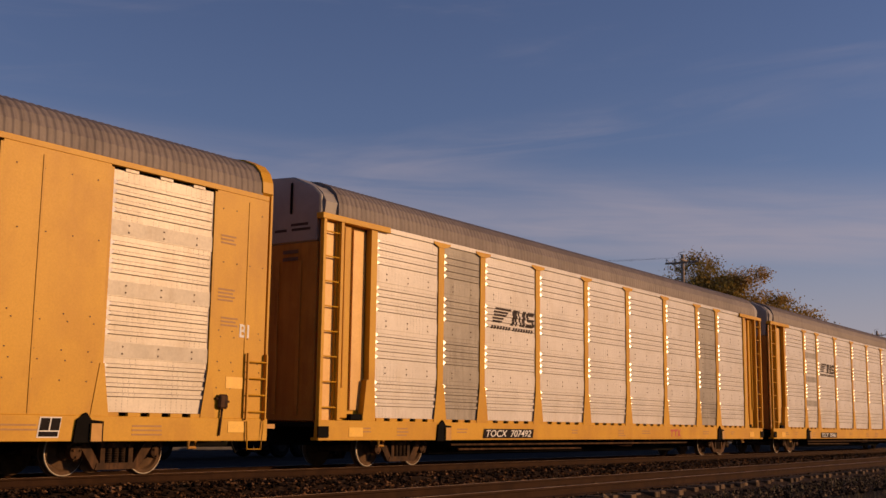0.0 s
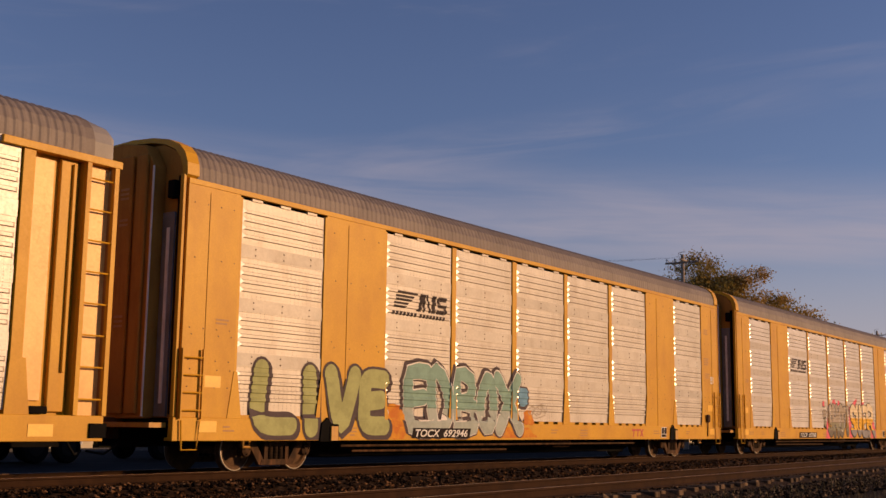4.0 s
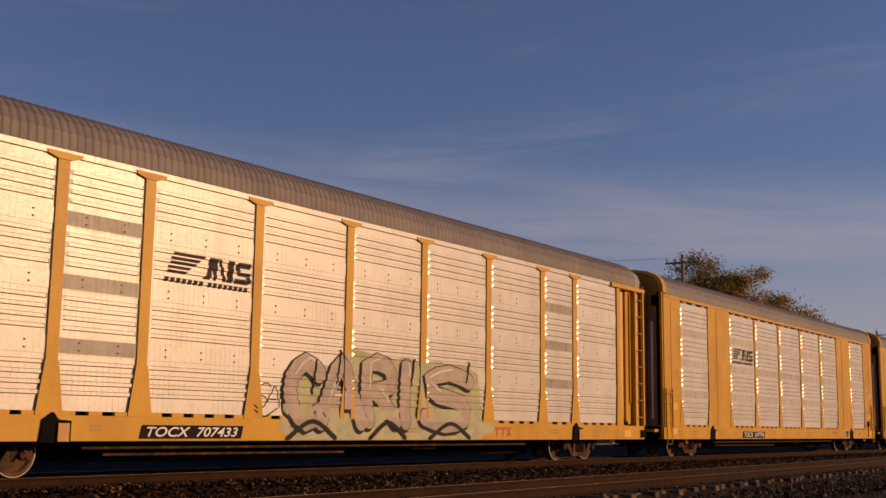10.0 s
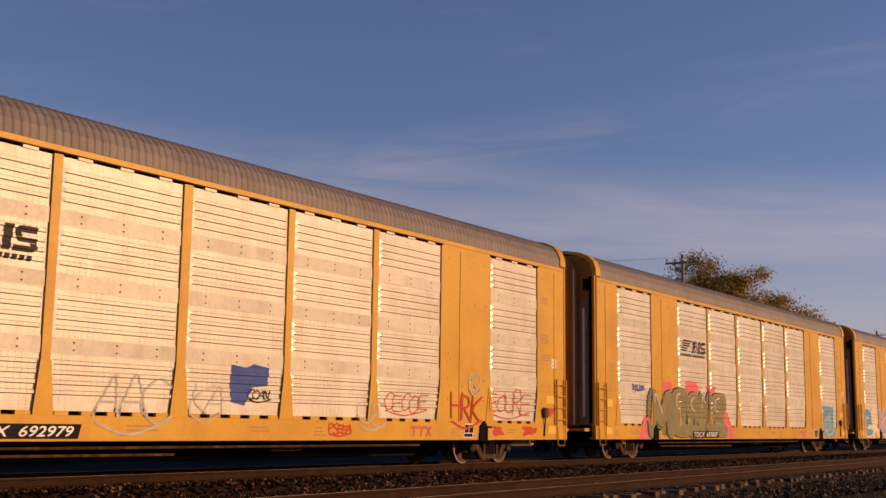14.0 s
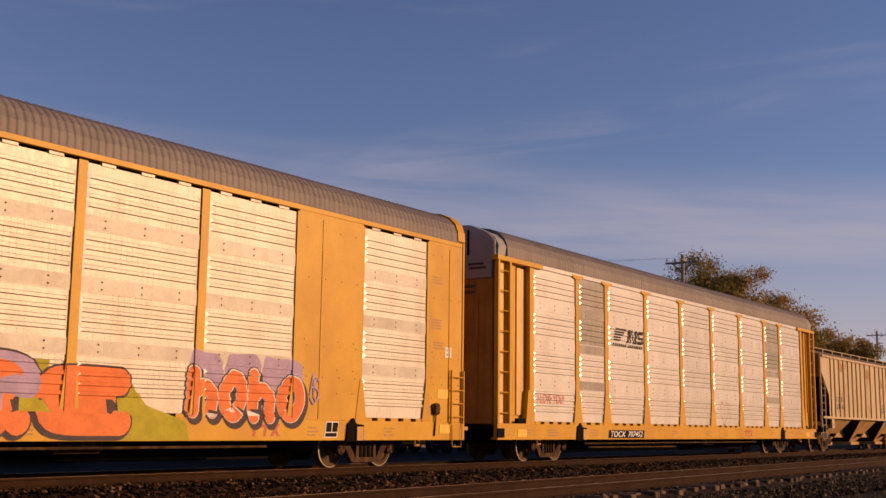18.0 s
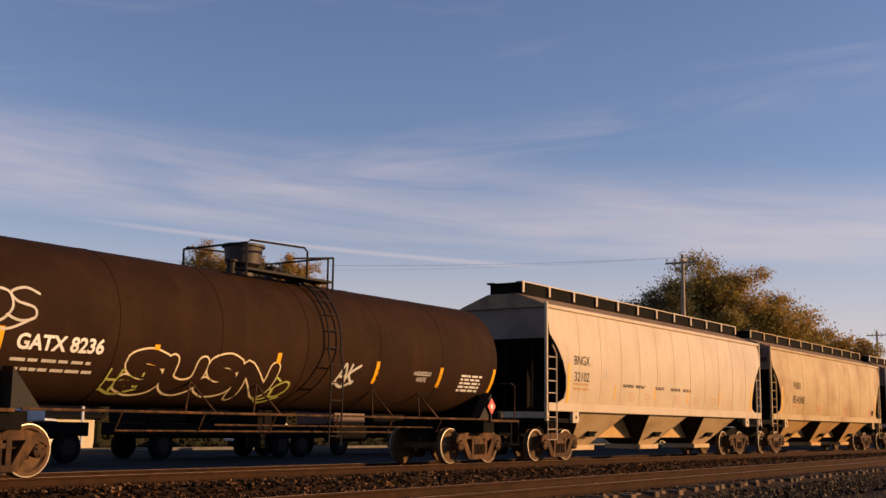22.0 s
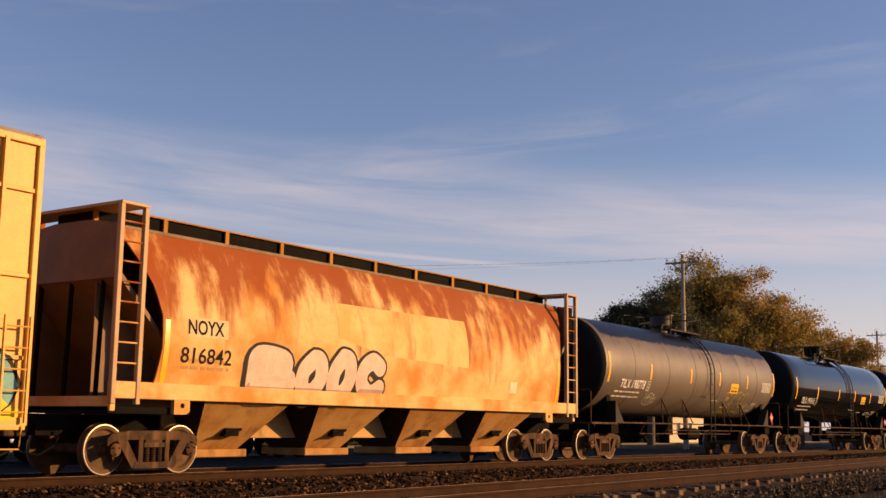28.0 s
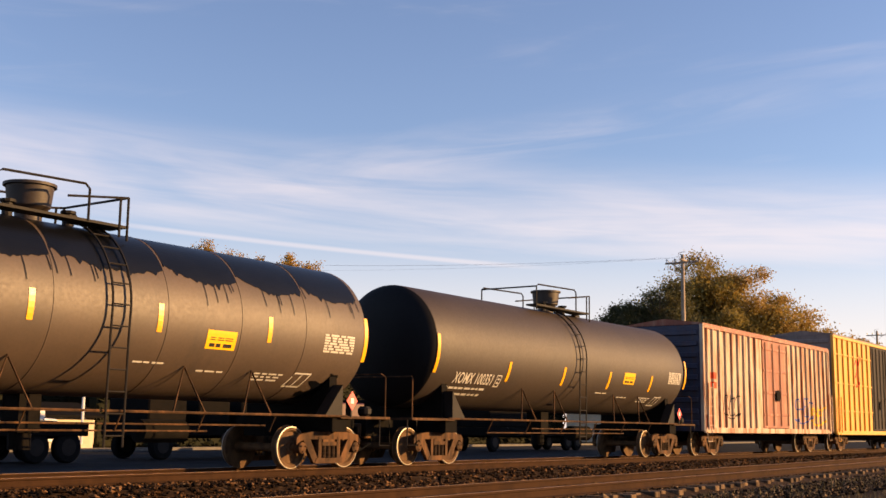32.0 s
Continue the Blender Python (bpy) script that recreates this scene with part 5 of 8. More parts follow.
        coupler(car, q * (half + 0.1), q)
    boxpart("centre_sill", (-half, half, -0.35, 0.35, 0.52, z0 + 0.1), GREASE_SHADE, car)
    boxpart("floor_frame", (-half + 0.02, half - 0.02, -1.44, 1.44, z0 - 0.04, z0 + 0.1), GREASE_SHADE, car)
    return car


# ---- ground, tracks ----
def second(x):
    """The middle of the converging siding in the foreground."""
    return 10.55 + 0.0302 * (x - 20.57)


def ground():
    bm = B()
    xs = [-3000, -400, -80, -30] + list(range(-10, 130, 4)) + [160, 260, 500, 3000]
    ys = [-3000, -300, -40, -10, 0, 3, 5, 6.5, 7.6, 8.4, 9.2, 14.2, 15.2, 15.9, 19.4, 20.2, 21.2, 60, 120, 300, 3000]
    rnd = random.Random(4)

    def height(x, y):
        if y <= 5:
            return -0.62
        if y < 9.2:
            return -0.62 + 0.26 * (y - 5) / 4.2
        if y < 14.2:
            return -0.36
        if y <= 19.4:
            return -0.36
        return -0.40 if y < 21 else -0.42
    grid = [[bm.verts.new((x, y, height(x, y) + (rnd.uniform(-0.02, 0.02) if 2 < y < 15 and -10 < x < 130 else 0))) for x in xs] for y in ys]
    for r, q in zip(grid, grid[1:]):
        for i in range(len(xs) - 1):
            bm.faces.new((r[i], r[i + 1], q[i + 1], q[i]))
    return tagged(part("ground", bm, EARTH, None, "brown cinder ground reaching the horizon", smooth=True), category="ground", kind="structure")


ground()


def bed(name, mid, x0, x1, near=1.75, top=-0.19, lip=0.02):
    bm = B()
    rings = []
    for x in np.linspace(x0, x1, 40):
        c = mid(x)
        rings.append([(x, c - near - 0.85, -0.55), (x, c - near, top - lip), (x, c - near + 0.35, top), (x, c + 1.75, top), (x, c + 2.6, -0.55)])
    loft(bm, rings)
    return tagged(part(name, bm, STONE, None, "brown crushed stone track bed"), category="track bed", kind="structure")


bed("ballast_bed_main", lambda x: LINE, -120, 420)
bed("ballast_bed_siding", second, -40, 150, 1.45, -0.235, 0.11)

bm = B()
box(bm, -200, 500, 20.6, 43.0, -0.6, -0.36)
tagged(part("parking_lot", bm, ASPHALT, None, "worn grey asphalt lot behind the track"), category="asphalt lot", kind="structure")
bm = B()
box(bm, -200, 500, 43.0, 43.3, -0.6, -0.22)
tagged(part("kerb", bm, mat("grimy concrete kerb", (0.16, 0.145, 0.125), None, 0.9, spec=0.1), None, "pale concrete kerb edging the lot"), category="kerb", kind="structure")

RAIL_PROFILE = [(-0.07, -0.172), (0.07, -0.172), (0.07, -0.158), (0.012, -0.14), (0.010, -0.045), (0.036, -0.035), (0.036, -0.008), (0.028, -0.001), (-0.028, -0.001), (-0.036, -0.008), (-0.036, -0.035), (-0.010, -0.045), (-0.012, -0.14), (-0.07, -0.158)]


def rails(name, mid, x0, x1, drop):
    track = tagged(new(name), "railway track of rusty rails on timber sleepers", "railway track", kind="structure")
    for s in (-1, 1):
        bm = B()
        rings = [[(x, mid(x) + s * 0.755 + y, z + drop) for y, z in RAIL_PROFILE] for x in np.linspace(x0, x1, 60)]
        loft(bm, rings)
        r = part("rail", bm, RAILSIDE, track, "rusty steel rail with worn head")
        bm = B()
        rings = [[(x, mid(x) + s * 0.755 + y, z + drop) for y, z in ((-0.026, -0.001), (-0.026, 0.001), (0.026, 0.001), (0.026, -0.001))] for x in np.linspace(x0, x1, 60)]
        loft(bm, rings)
        part("rail_head", bm, RAILTOP, r)
    return track


MAIN = rails("main_track", lambda x: LINE, -120, 420, 0.0)
SIDING = rails("siding_track", second, -40, 150, -0.04)


def stones(name, count, x0, x1, y0, y1, z, size, seed, material=None):
    """Loose stones strewn over a strip, one mesh."""
    rnd = np.random.RandomState(seed)
    unit = np.array([(1, 0, 0), (-1, 0, 0), (0, 1, 0), (0, -1, 0), (0, 0, 1), (0, 0, -1)], float)
    tri = np.array([(0, 2, 4), (2, 1, 4), (1, 3, 4), (3, 0, 4), (2, 0, 5), (1, 2, 5), (3, 1, 5), (0, 3, 5)])
    u = rnd.rand(count)
    x = x0 + (x1 - x0) * u ** 1.7
    y = y0 + (y1 - y0) * rnd.rand(count)
    v = unit[None] * (1 + 0.5 * (rnd.rand(count, 6, 1) - 0.5)) + 0.25 * (rnd.rand(count, 6, 3) - 0.5)
    ang = rnd.rand(count) * 6.28
    c, s = np.cos(ang)[:, None], np.sin(ang)[:, None]
    sc = size * (0.55 + 0.9 * rnd.rand(count, 1, 1) ** 1.6) * np.array([1.0, 0.8, 0.62])
    v = v * sc
    vx, vy = v[..., 0] * c - v[..., 1] * s, v[..., 0] * s + v[..., 1] * c
    zz = np.array([z(a, b) for a, b in zip(x, y)])
    co = np.stack([vx + x[:, None], vy + y[:, None], v[..., 2] + zz[:, None]], -1).reshape(-1, 3)
    faces = (tri[None] + 6 * np.arange(count)[:, None, None]).reshape(-1, 3)
    me = bpy.data.meshes.new(name)
    me.from_pydata(co.tolist(), [], faces.tolist())
    me.materials.append(material or STONE_PIECE)
    return tagged(put(name, me, None, "loose brown and grey crushed stones"), category="ballast", kind="stuff")


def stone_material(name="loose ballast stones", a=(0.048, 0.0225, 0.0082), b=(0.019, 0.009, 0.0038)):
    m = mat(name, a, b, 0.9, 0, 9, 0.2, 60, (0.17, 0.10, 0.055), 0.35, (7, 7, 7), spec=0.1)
    nt = m.node_tree
    geo, hs, mr = nt.nodes.new("ShaderNodeNewGeometry"), nt.nodes.new("ShaderNodeHueSaturation"), nt.nodes.new("ShaderNodeMapRange")
    bsdf = nt.nodes["Principled BSDF"]
    old = bsdf.inputs["Base Color"].links[0].from_socket
    pw = nt.nodes.new("ShaderNodeMath")
    pw.operation, pw.inputs[1].default_value = "POWER", 4.5
    nt.links.new(geo.outputs["Random Per Island"], pw.inputs[0])
    nt.links.new(pw.outputs[0], mr.inputs["Value"])
    mr.inputs["To Min"].default_value, mr.inputs["To Max"].default_value = 0.14, 5.2
    nt.links.new(mr.outputs["Result"], hs.inputs["Value"])
    nt.links.new(old, hs.inputs["Color"])
    nt.links.new(hs.outputs[0], bsdf.inputs["Base Color"])
    return m


STONE_PIECE = stone_material()


def bed_height(x, y):
    best = -0.36
    for c, top in ((LINE, -0.19), (second(x), -0.215)):
        d = abs(y - c)
        if y < c and top < -0.2:
            best = max(best, top - 0.02 if d < 1.08 else top - 0.13 - (d - 1.08) * 0.2)
        else:
            best = max(best, top if d < 1.75 else top - (d - 1.75) / 0.85 * 0.36)
    return best + 0.005


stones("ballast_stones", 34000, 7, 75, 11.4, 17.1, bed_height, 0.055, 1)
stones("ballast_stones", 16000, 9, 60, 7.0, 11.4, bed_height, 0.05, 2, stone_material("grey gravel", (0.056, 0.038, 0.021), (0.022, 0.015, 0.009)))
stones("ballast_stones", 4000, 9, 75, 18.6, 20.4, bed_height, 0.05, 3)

# ---- distance: trees, poles, lot and houses ----
def tree(x, y, trunk_h, crown, leaves, leaf_mat, seed, size=0.32, label="broad autumn tree with thinning leaves", mats=()):
    """crown: list of (dx, dy, z, rx, rz) lobes filled with small leaf clumps."""
    rnd = random.Random(seed)
    top = tagged(new("tree"), label, "tree", "trees beyond the railway")
    top.location = (x, y, -0.45)
    bm = B()
    tube(bm, [(0, 0, -0.2), (0.05, 0.03, trunk_h * 0.5), (0, 0, trunk_h)], 0.32, 10)
    for dx, dy, z, rx, rz in crown:
        tube(bm, [(0, 0, trunk_h * 0.8), (dx * 0.45, dy * 0.45, trunk_h + (z - trunk_h) * 0.55), (dx, dy, z)], 0.13, 6)
        for k in range(5):
            a, e = rnd.uniform(0, 6.28), rnd.uniform(-0.3, 1.1)
            tube(bm, [(dx * 0.7, dy * 0.7, trunk_h + (z - trunk_h) * 0.75), (dx + rx * 0.9 * math.cos(a) * math.cos(e), dy + rx * 0.9 * math.sin(a) * math.cos(e), z + rz * 0.9 * math.sin(e))], 0.045, 4)
    part("trunk", bm, BARK, top, smooth=True)
    total = sum(c[3] ** 2 * c[4] for c in crown)
    for i, (dx, dy, z, rx, rz) in enumerate(crown):
        k = int(leaves * rx * rx * rz / total)
        r = np.random.RandomState(seed * 31 + i)
        v = r.normal(size=(k, 3))
        v /= np.linalg.norm(v, axis=1)[:, None]
        clump = r.normal(size=(26, 3))
        clump /= np.linalg.norm(clump, axis=1)[:, None]
        rad = (0.25 + 0.8 * r.rand(k) ** 0.6)
        pick = r.randint(0, 26, k)
        near = clump[pick] * (0.55 + 0.62 * r.rand(26))[pick][:, None]
        spread = (0.11 + 0.09 * r.rand(26))[pick][:, None]
        p = np.where((r.rand(k) < 0.8)[:, None], near + spread * r.normal(size=(k, 3)), v * rad[:, None] * 0.85) * np.array([rx, rx, rz]) + np.array([dx, dy, z])
        q1 = r.normal(size=(k, 3))
        q1 /= np.linalg.norm(q1, axis=1)[:, None]
        q2 = np.cross(q1, r.normal(size=(k, 3)))
        q2 /= np.linalg.norm(q2, axis=1)[:, None]
        s = (size * (0.6 + 0.8 * r.rand(k)))[:, None]
        co = np.stack([p + q1 * s, p + q2 * s * 0.55, p - q1 * s, p - q2 * s * 0.55], 1).reshape(-1, 3)
        me = bpy.data.meshes.new("crown")
        me.from_pydata(co.tolist(), [], np.arange(4 * k).reshape(-1, 4).tolist())
        me.materials.append(mats[i] if mats else leaf_mat)
        put("crown", me, top)
    return top


def away(px_angle, dist):
    """A place on the ground by bearing from the track's direction, in degrees, and distance."""
    return dist * math.cos(radians(px_angle)), dist * math.sin(radians(px_angle))


def beside(bearing, dist, right, back=0.0):
    """An offset to the right and backwards as seen from the camera, as dx, dy."""
    a = radians(bearing)
    return right * math.sin(a) + back * math.cos(a), -right * math.cos(a) + back * math.sin(a)


def grove(bearing, dist, trunk_h, lobes, *rest, **more):
    """lobes: (right, back, z, width, height)."""
    x, y = away(bearing, dist)
    return tree(x, y, trunk_h, [(*beside(bearing, dist, r, b), z, w, h) for r, b, z, w, h in lobes], *rest, **more)


grove(21.6, 104, 4.5, [(-0.8, 0, 13.2, 3.4, 2.9), (2.2, 0.5, 12.4, 3.4, 2.8), (-2.2, 1.0, 10.6, 4.2, 3.4), (3.6, 0, 9.2, 4.4, 3.4), (5.6, 1, 10.4, 3.0, 2.4), (0.6, -0.5, 8.2, 5.0, 3.6)], 130000, LEAF, 3, 0.105, "large autumn tree with green and golden leaves", mats=(LEAF, LEAF_GOLD, LEAF, LEAF, LEAF_GOLD, LEAF))
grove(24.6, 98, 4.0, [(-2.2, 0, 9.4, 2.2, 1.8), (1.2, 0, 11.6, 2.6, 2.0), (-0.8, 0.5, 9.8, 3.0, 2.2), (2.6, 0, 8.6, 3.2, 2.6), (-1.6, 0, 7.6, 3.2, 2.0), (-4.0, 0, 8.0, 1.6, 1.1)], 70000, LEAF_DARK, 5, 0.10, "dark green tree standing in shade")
grove(17.6, 112, 3.2, [(-1.5, 0, 9.4, 3.4, 2.5), (1.6, 0, 8.2, 3.4, 2.4), (4.4, 0, 7.2, 2.8, 2.2), (-0.5, 0.5, 6.4, 4.6, 2.8), (5.4, 0, 8.4, 1.6, 1.6)], 70000, LEAF, 7, 0.105, "lower autumn tree with brown leaves", mats=(LEAF_GOLD, LEAF_GOLD, LEAF, LEAF, LEAF_GOLD))
grove(14.8, 190, 3.0, [(0, 0, 8.6, 4.0, 2.6), (5, 0, 8.0, 4.6, 2.2), (-4.4, 0, 7.4, 3.4, 2.0)], 5000, LEAF_GOLD, 9, 0.3, "distant bare autumn trees")
grove(46.2, 130, 8, [(-1.2, 0, 18.8, 2.2, 2.4), (1.8, 0, 18.4, 1.9, 1.9), (4.4, 0, 17.9, 1.8, 1.9)], 16000, LEAF_GOLD, 11, 0.11, "thin golden treetop behind the lot")
grove(42.6, 130, 8, [(0.4, 0, 18.0, 2.3, 2.3), (-2.4, 0, 17.4, 1.9, 1.9), (3.0, 0, 16.4, 1.6, 1.5)], 16000, LEAF_GOLD, 13, 0.11, "thin golden treetop behind the lot")


def pole(x, y, h, arm=1.25):
    p = tagged(new("utility_pole"), "weathered timber utility pole with crossarm and insulators", "utility pole", "utility poles beside the railway")
    p.location = (x, y, -0.45)
    bm = B()
    lathe(bm, [(0.02, 0), (0.19, 0), (0.12, h), (0.02, h)], (0, 0, 0), "z", 12)
    part("post", bm, POLE_WOOD, p, smooth=True)
    boxpart("crossarm", (-0.10, 0.02, -arm, arm, h - 0.62, h - 0.50), POLE_WOOD, p, bevel=0.01)
    boxpart("crossarm", (-0.55, 0.55, -0.16, -0.06, h - 0.45, h - 0.36), POLE_WOOD, p)
    tubepart("arm_brace", [[(0, -0.7, h - 0.62), (0, 0, h - 1.2)], [(0, 0.7, h - 0.62), (0, 0, h - 1.2)]], 0.022, CAST, p)
    for yy in (-arm + 0.1, -0.55, 0.55, arm - 0.1):
        bm = B()
        lathe(bm, [(0.01, h - 0.5), (0.035, h - 0.5), (0.03, h - 0.38), (0.065, h - 0.36), (0.05, h - 0.27), (0.01, h - 0.25)], (-0.04, yy, 0), "z", 8)
        part("insulator", bm, GLASSY, p)
    tubepart("spur", [[(0.05, 0.25, h - 0.4), (0.05, 0.3, h + 0.15), (0.05, -0.15, h + 0.2)]], 0.02, CAST, p)
    return p


PX, PY = away(22.95, 80)
pole(PX, PY, 13.4)
QX, QY = away(14.05, 152)
pole(QX, QY, 13.9)
tubepart("guy_wire", [[(PX, PY, 10.5), (PX - 4.0, PY + 3.0, -0.4)]], 0.015, GREASE_SHADE, None)
bpy.context.scene.objects["guy_wire"]["label"] = "thin steel guy wire of the pole"
bpy.context.scene.objects["guy_wire"]["category"] = "guy wire"
ex, ey = away(50.0, 104)
for i, (off, rise) in enumerate(((-1.15, 0.0), (1.15, 0.3), (0.5, -0.5))):
    a, b = Vector((PX, PY + off, 12.75)), Vector((ex, ey + off, 15.2 + rise))
    pts = [a.lerp(b, k / 16) + Vector((0, 0, -2.4 * (k / 16) * (1 - k / 16))) for k in range(17)]
    w = tubepart("overhead_wire", [pts], 0.004, GREASE_SHADE, None, n=4)
    tagged(w, "thin dark overhead wire leading from the pole", "wire", "overhead wires")


def wheel_pair(parent, x, y, r, w=0.24, z=0.0):
    bm = B()
    lathe(bm, [(0.05, -w / 2), (r * 0.9, -w / 2), (r, -w * 0.35), (r, w * 0.35), (r * 0.9, w / 2), (0.05, w / 2)], (x, y, r + z), "y", 16)
    t = part("wheel", bm, RUBBER, parent, smooth=True)
    bm = B()
    lathe(bm, [(0.03, -w / 2 - 0.01), (r * 0.55, -w / 2 - 0.01), (r * 0.5, -w / 2 + 0.02), (0.03, -w / 2 + 0.02)], (x, y, r + z), "y", 12)
    part("rim", bm, BLACKSTEEL, t)


def flat_trailer(x, y, length, load, seed):
    """Parked flat-deck trailer with a load, low in the train's shade."""
    t = tagged(new("parked_trailer"), "parked flat trailer with dark wheels in the shade", "trailer", "parked trailers on the lot")
    t.location = (x, y, -0.36)
    boxpart("deck", (0, length, -1.2, 1.2, 0.85, 1.3), GREASE_SHADE, t, bevel=0.02)
    boxpart("beam", (0.4, length - 0.4, -0.5, 0.5, 0.75, 1.05), GREASE_SHADE, t)
    for q in (length - 0.7, length - 1.9, 0.9):
        wheel_pair(t, q, -1.0, 0.5, 0.3)
        wheel_pair(t, q, 1.0, 0.5, 0.3)
    for a, b, h, m in load:
        boxpart("load", (a, b, -1.1, 1.1, 1.305, 1.3 + h), m, t, bevel=0.05)
    return t


flat_trailer(27.4, 33.0, 9.0, [(0.2, 2.0, 0.9, GREASE_SHADE), (2.6, 4.2, 0.9, GREASE_SHADE), (4.8, 7.4, 1.1, GREASE_SHADE)], 1)
flat_trailer(38.5, 34.0, 10.0, [(0.4, 2.6, 1.0, CARRED), (3.2, 6.0, 1.2, GREASE_SHADE), (6.6, 7.4, 1.0, GREASE_SHADE)], 2)
flat_trailer(52.0, 34.5, 11.0, [(0.4, 4.6, 1.2, GREASE_SHADE), (5.2, 6.0, 0.5, CARWHITE)], 3)
flat_trailer(18.6, 32.0, 5.6, [(0.4, 2.8, 0.5, GREASE_SHADE), (3.4, 4.0, 0.4, CARWHITE)], 4)


def parked_car(x, y, material, turn, label, tall=1.5):
    c = tagged(new("parked_car"), label, "car", "parked cars on the lot")
    c.matrix_basis = pose(x, y, -0.36, 0, 0, turn)
    bm = B()
    body = [(-2.2, 0.35), (-2.25, 0.75), (-1.4, 0.95), (-0.7, tall - 0.08), (0.9, tall), (1.7, 1.0), (2.2, 0.95), (2.25, 0.4)]
    prism(bm, body, -0.88, 0.88, "y")
    part("body", bm, material, c, bevel=0.06, smooth=True)
    for s in (-1, 1):
        bm = B()
        prism(bm, [(-1.15, 0.98), (-0.65, tall - 0.16), (0.85, tall - 0.12), (1.4, 1.0)], s * 0.89, s * 0.905, "y")
        part("side_window", bm, GLASSY, c)
    for q in (-1.4, 1.4):
        for s in (-0.8, 0.8):
            wheel_pair(c, q, s, 0.33, 0.2)
    for s in (-0.6, 0.6):
        boxpart("tail_light", (2.22, 2.262, s - 0.16, s + 0.16, 0.72, 0.9), CARRED, c)
    return c


parked_car(32.0, 44.8, CARWHITE, 195, "white hatchback parked beyond the kerb", 1.5)
parked_car(29.4, 44.2, CARWHITE, 12, "white car parked beyond the kerb", 1.45)
parked_car(48.6, 46.5, CARWHITE, 5, "white car parked beside the lot", 1.6)


def house(x, y, w, d, h, wall_mat, label, roof_h=2.2):
    hs = tagged(new("house"), label, "house", "houses beyond the lot")
    hs.location = (x, y, -0.42)
    boxpart("wall", (0, w, 0, d, 0, h), wall_mat, hs, bevel=0.02)
    bm = B()
    prism(bm, [(-0.4, h), (d / 2, h + roof_h), (d + 0.4, h), (d + 0.4, h - 0.12), (-0.4, h - 0.12)], -0.4, w + 0.4)
    part("roof", bm, GREASE_SHADE, hs, "dark shingle roof")
    for z in np.arange(0.25, h - 0.1, 0.22):
        bm = B()
        box(bm, 0, w, -0.022, 0, float(z), float(z) + 0.2)
        part("clapboard", bm, wall_mat, hs)
    for q in range(int(w // 3)):
        wn = boxpart("window", (q * 3 + 0.9, q * 3 + 1.9, -0.06, -0.015, 0.3 * h, 0.68 * h), CARWHITE, hs)
        boxpart("pane", (q * 3 + 0.98, q * 3 + 1.82, -0.075, -0.055, 0.3 * h + 0.08, 0.68 * h - 0.08), GLASSY, wn)
    return hs


house(36.6, 50.0, 3.0, 4.0, 1.7, WALL_CREAM, "low cream clapboard shed in evening sun beyond the lot", 0.7)
house(84.0, 56.0, 10.0, 8.0, 3.2, CARWHITE, "small white house beyond the lot")
house(104.0, 48.0, 14.0, 9.0, 3.2, WALL_CREAM, "cream house beside the trees", 1.8)
def hedge(x0, x1, y, h, seed):
    """Clipped dark hedge of leaf clumps round a solid heart, added to close and darken the background."""
    hd = tagged(new("hedge"), "dark hedge added to fill the background", "hedge", "hedges beyond the lot")
    hd.location = (x0, y, -0.42)
    boxpart("heart", (0.1, x1 - x0 - 0.1, -0.4, 0.4, 0, h - 0.15), HEDGE_LEAF, hd, bevel=0.1)
    r = np.random.RandomState(seed)
    n = int((x1 - x0) * 160)
    p = np.stack([r.rand(n) * (x1 - x0), -0.5 - 0.1 * r.rand(n), r.rand(n) * h], 1)
    k = n // 3
    p[:k, 1], p[:k, 2] = r.rand(k) - 0.5, h + 0.12 * r.normal(size=k)
    a, b = r.normal(size=(n, 3)) * 0.11, r.normal(size=(n, 3)) * 0.08
    co = np.stack([p + a, p + b, p - a, p - b], 1).reshape(-1, 3)
    me = bpy.data.meshes.new("leaves")
    me.from_pydata(co.tolist(), [], np.arange(4 * n).reshape(-1, 4).tolist())
    me.materials.append(HEDGE_LEAF)
    put("leaves", me, hd)


hedge(40.9, 93.7, 52.0, 5.0, 1)
hedge(8.0, 33.4, 46.6, 3.4, 2)
hedge(95.0, 104.0, 47.0, 2.4, 3)
hedge(36.0, 50.0, 56.0, 5.2, 4)
lp = tagged(new("lot_lamp_post"), "slim pale lamp post at the edge of the lot", "lamp post")
lp.location = (36.5, 47.0, -0.3)
tubepart("mast", [[(0, 0, 0), (0, 0, 3.3)]], 0.07, CARWHITE, lp)
boxpart("base", (-0.2, 0.2, -0.2, 0.2, 0, 0.15), WALL_CREAM, lp)


def sleepers(track, mid, x0, x1, drop, turn, seed):
    """Timber sleepers, each its own piece."""
    rnd = random.Random(seed)
    key = "sleeper"
    if key not in STORE:
        bm = B()
        box(bm, -0.115, 0.115, -1.3, 1.3, -0.34, -0.175)
        bmesh.ops.bevel(bm, geom=list(bm.edges), offset=0.012, segments=1, affect="EDGES")
        bmesh.ops.recalc_face_normals(bm, faces=bm.faces)
        me = bpy.data.meshes.new(key)
        bm.to_mesh(me)
        bm.free()
        me.materials.append(TIE)
        STORE[key] = me
    k = int((x1 - x0) / 0.53)
    for i in range(k):
        x = x0 + i * 0.53
        ob = put("sleeper", STORE[key], track)
        ob.matrix_basis = pose(x + rnd.uniform(-0.03, 0.03), mid(x) + rnd.uniform(-0.12, 0.12), drop + rnd.uniform(-0.012, 0.006), 0, 0, turn + rnd.uniform(-1, 1))


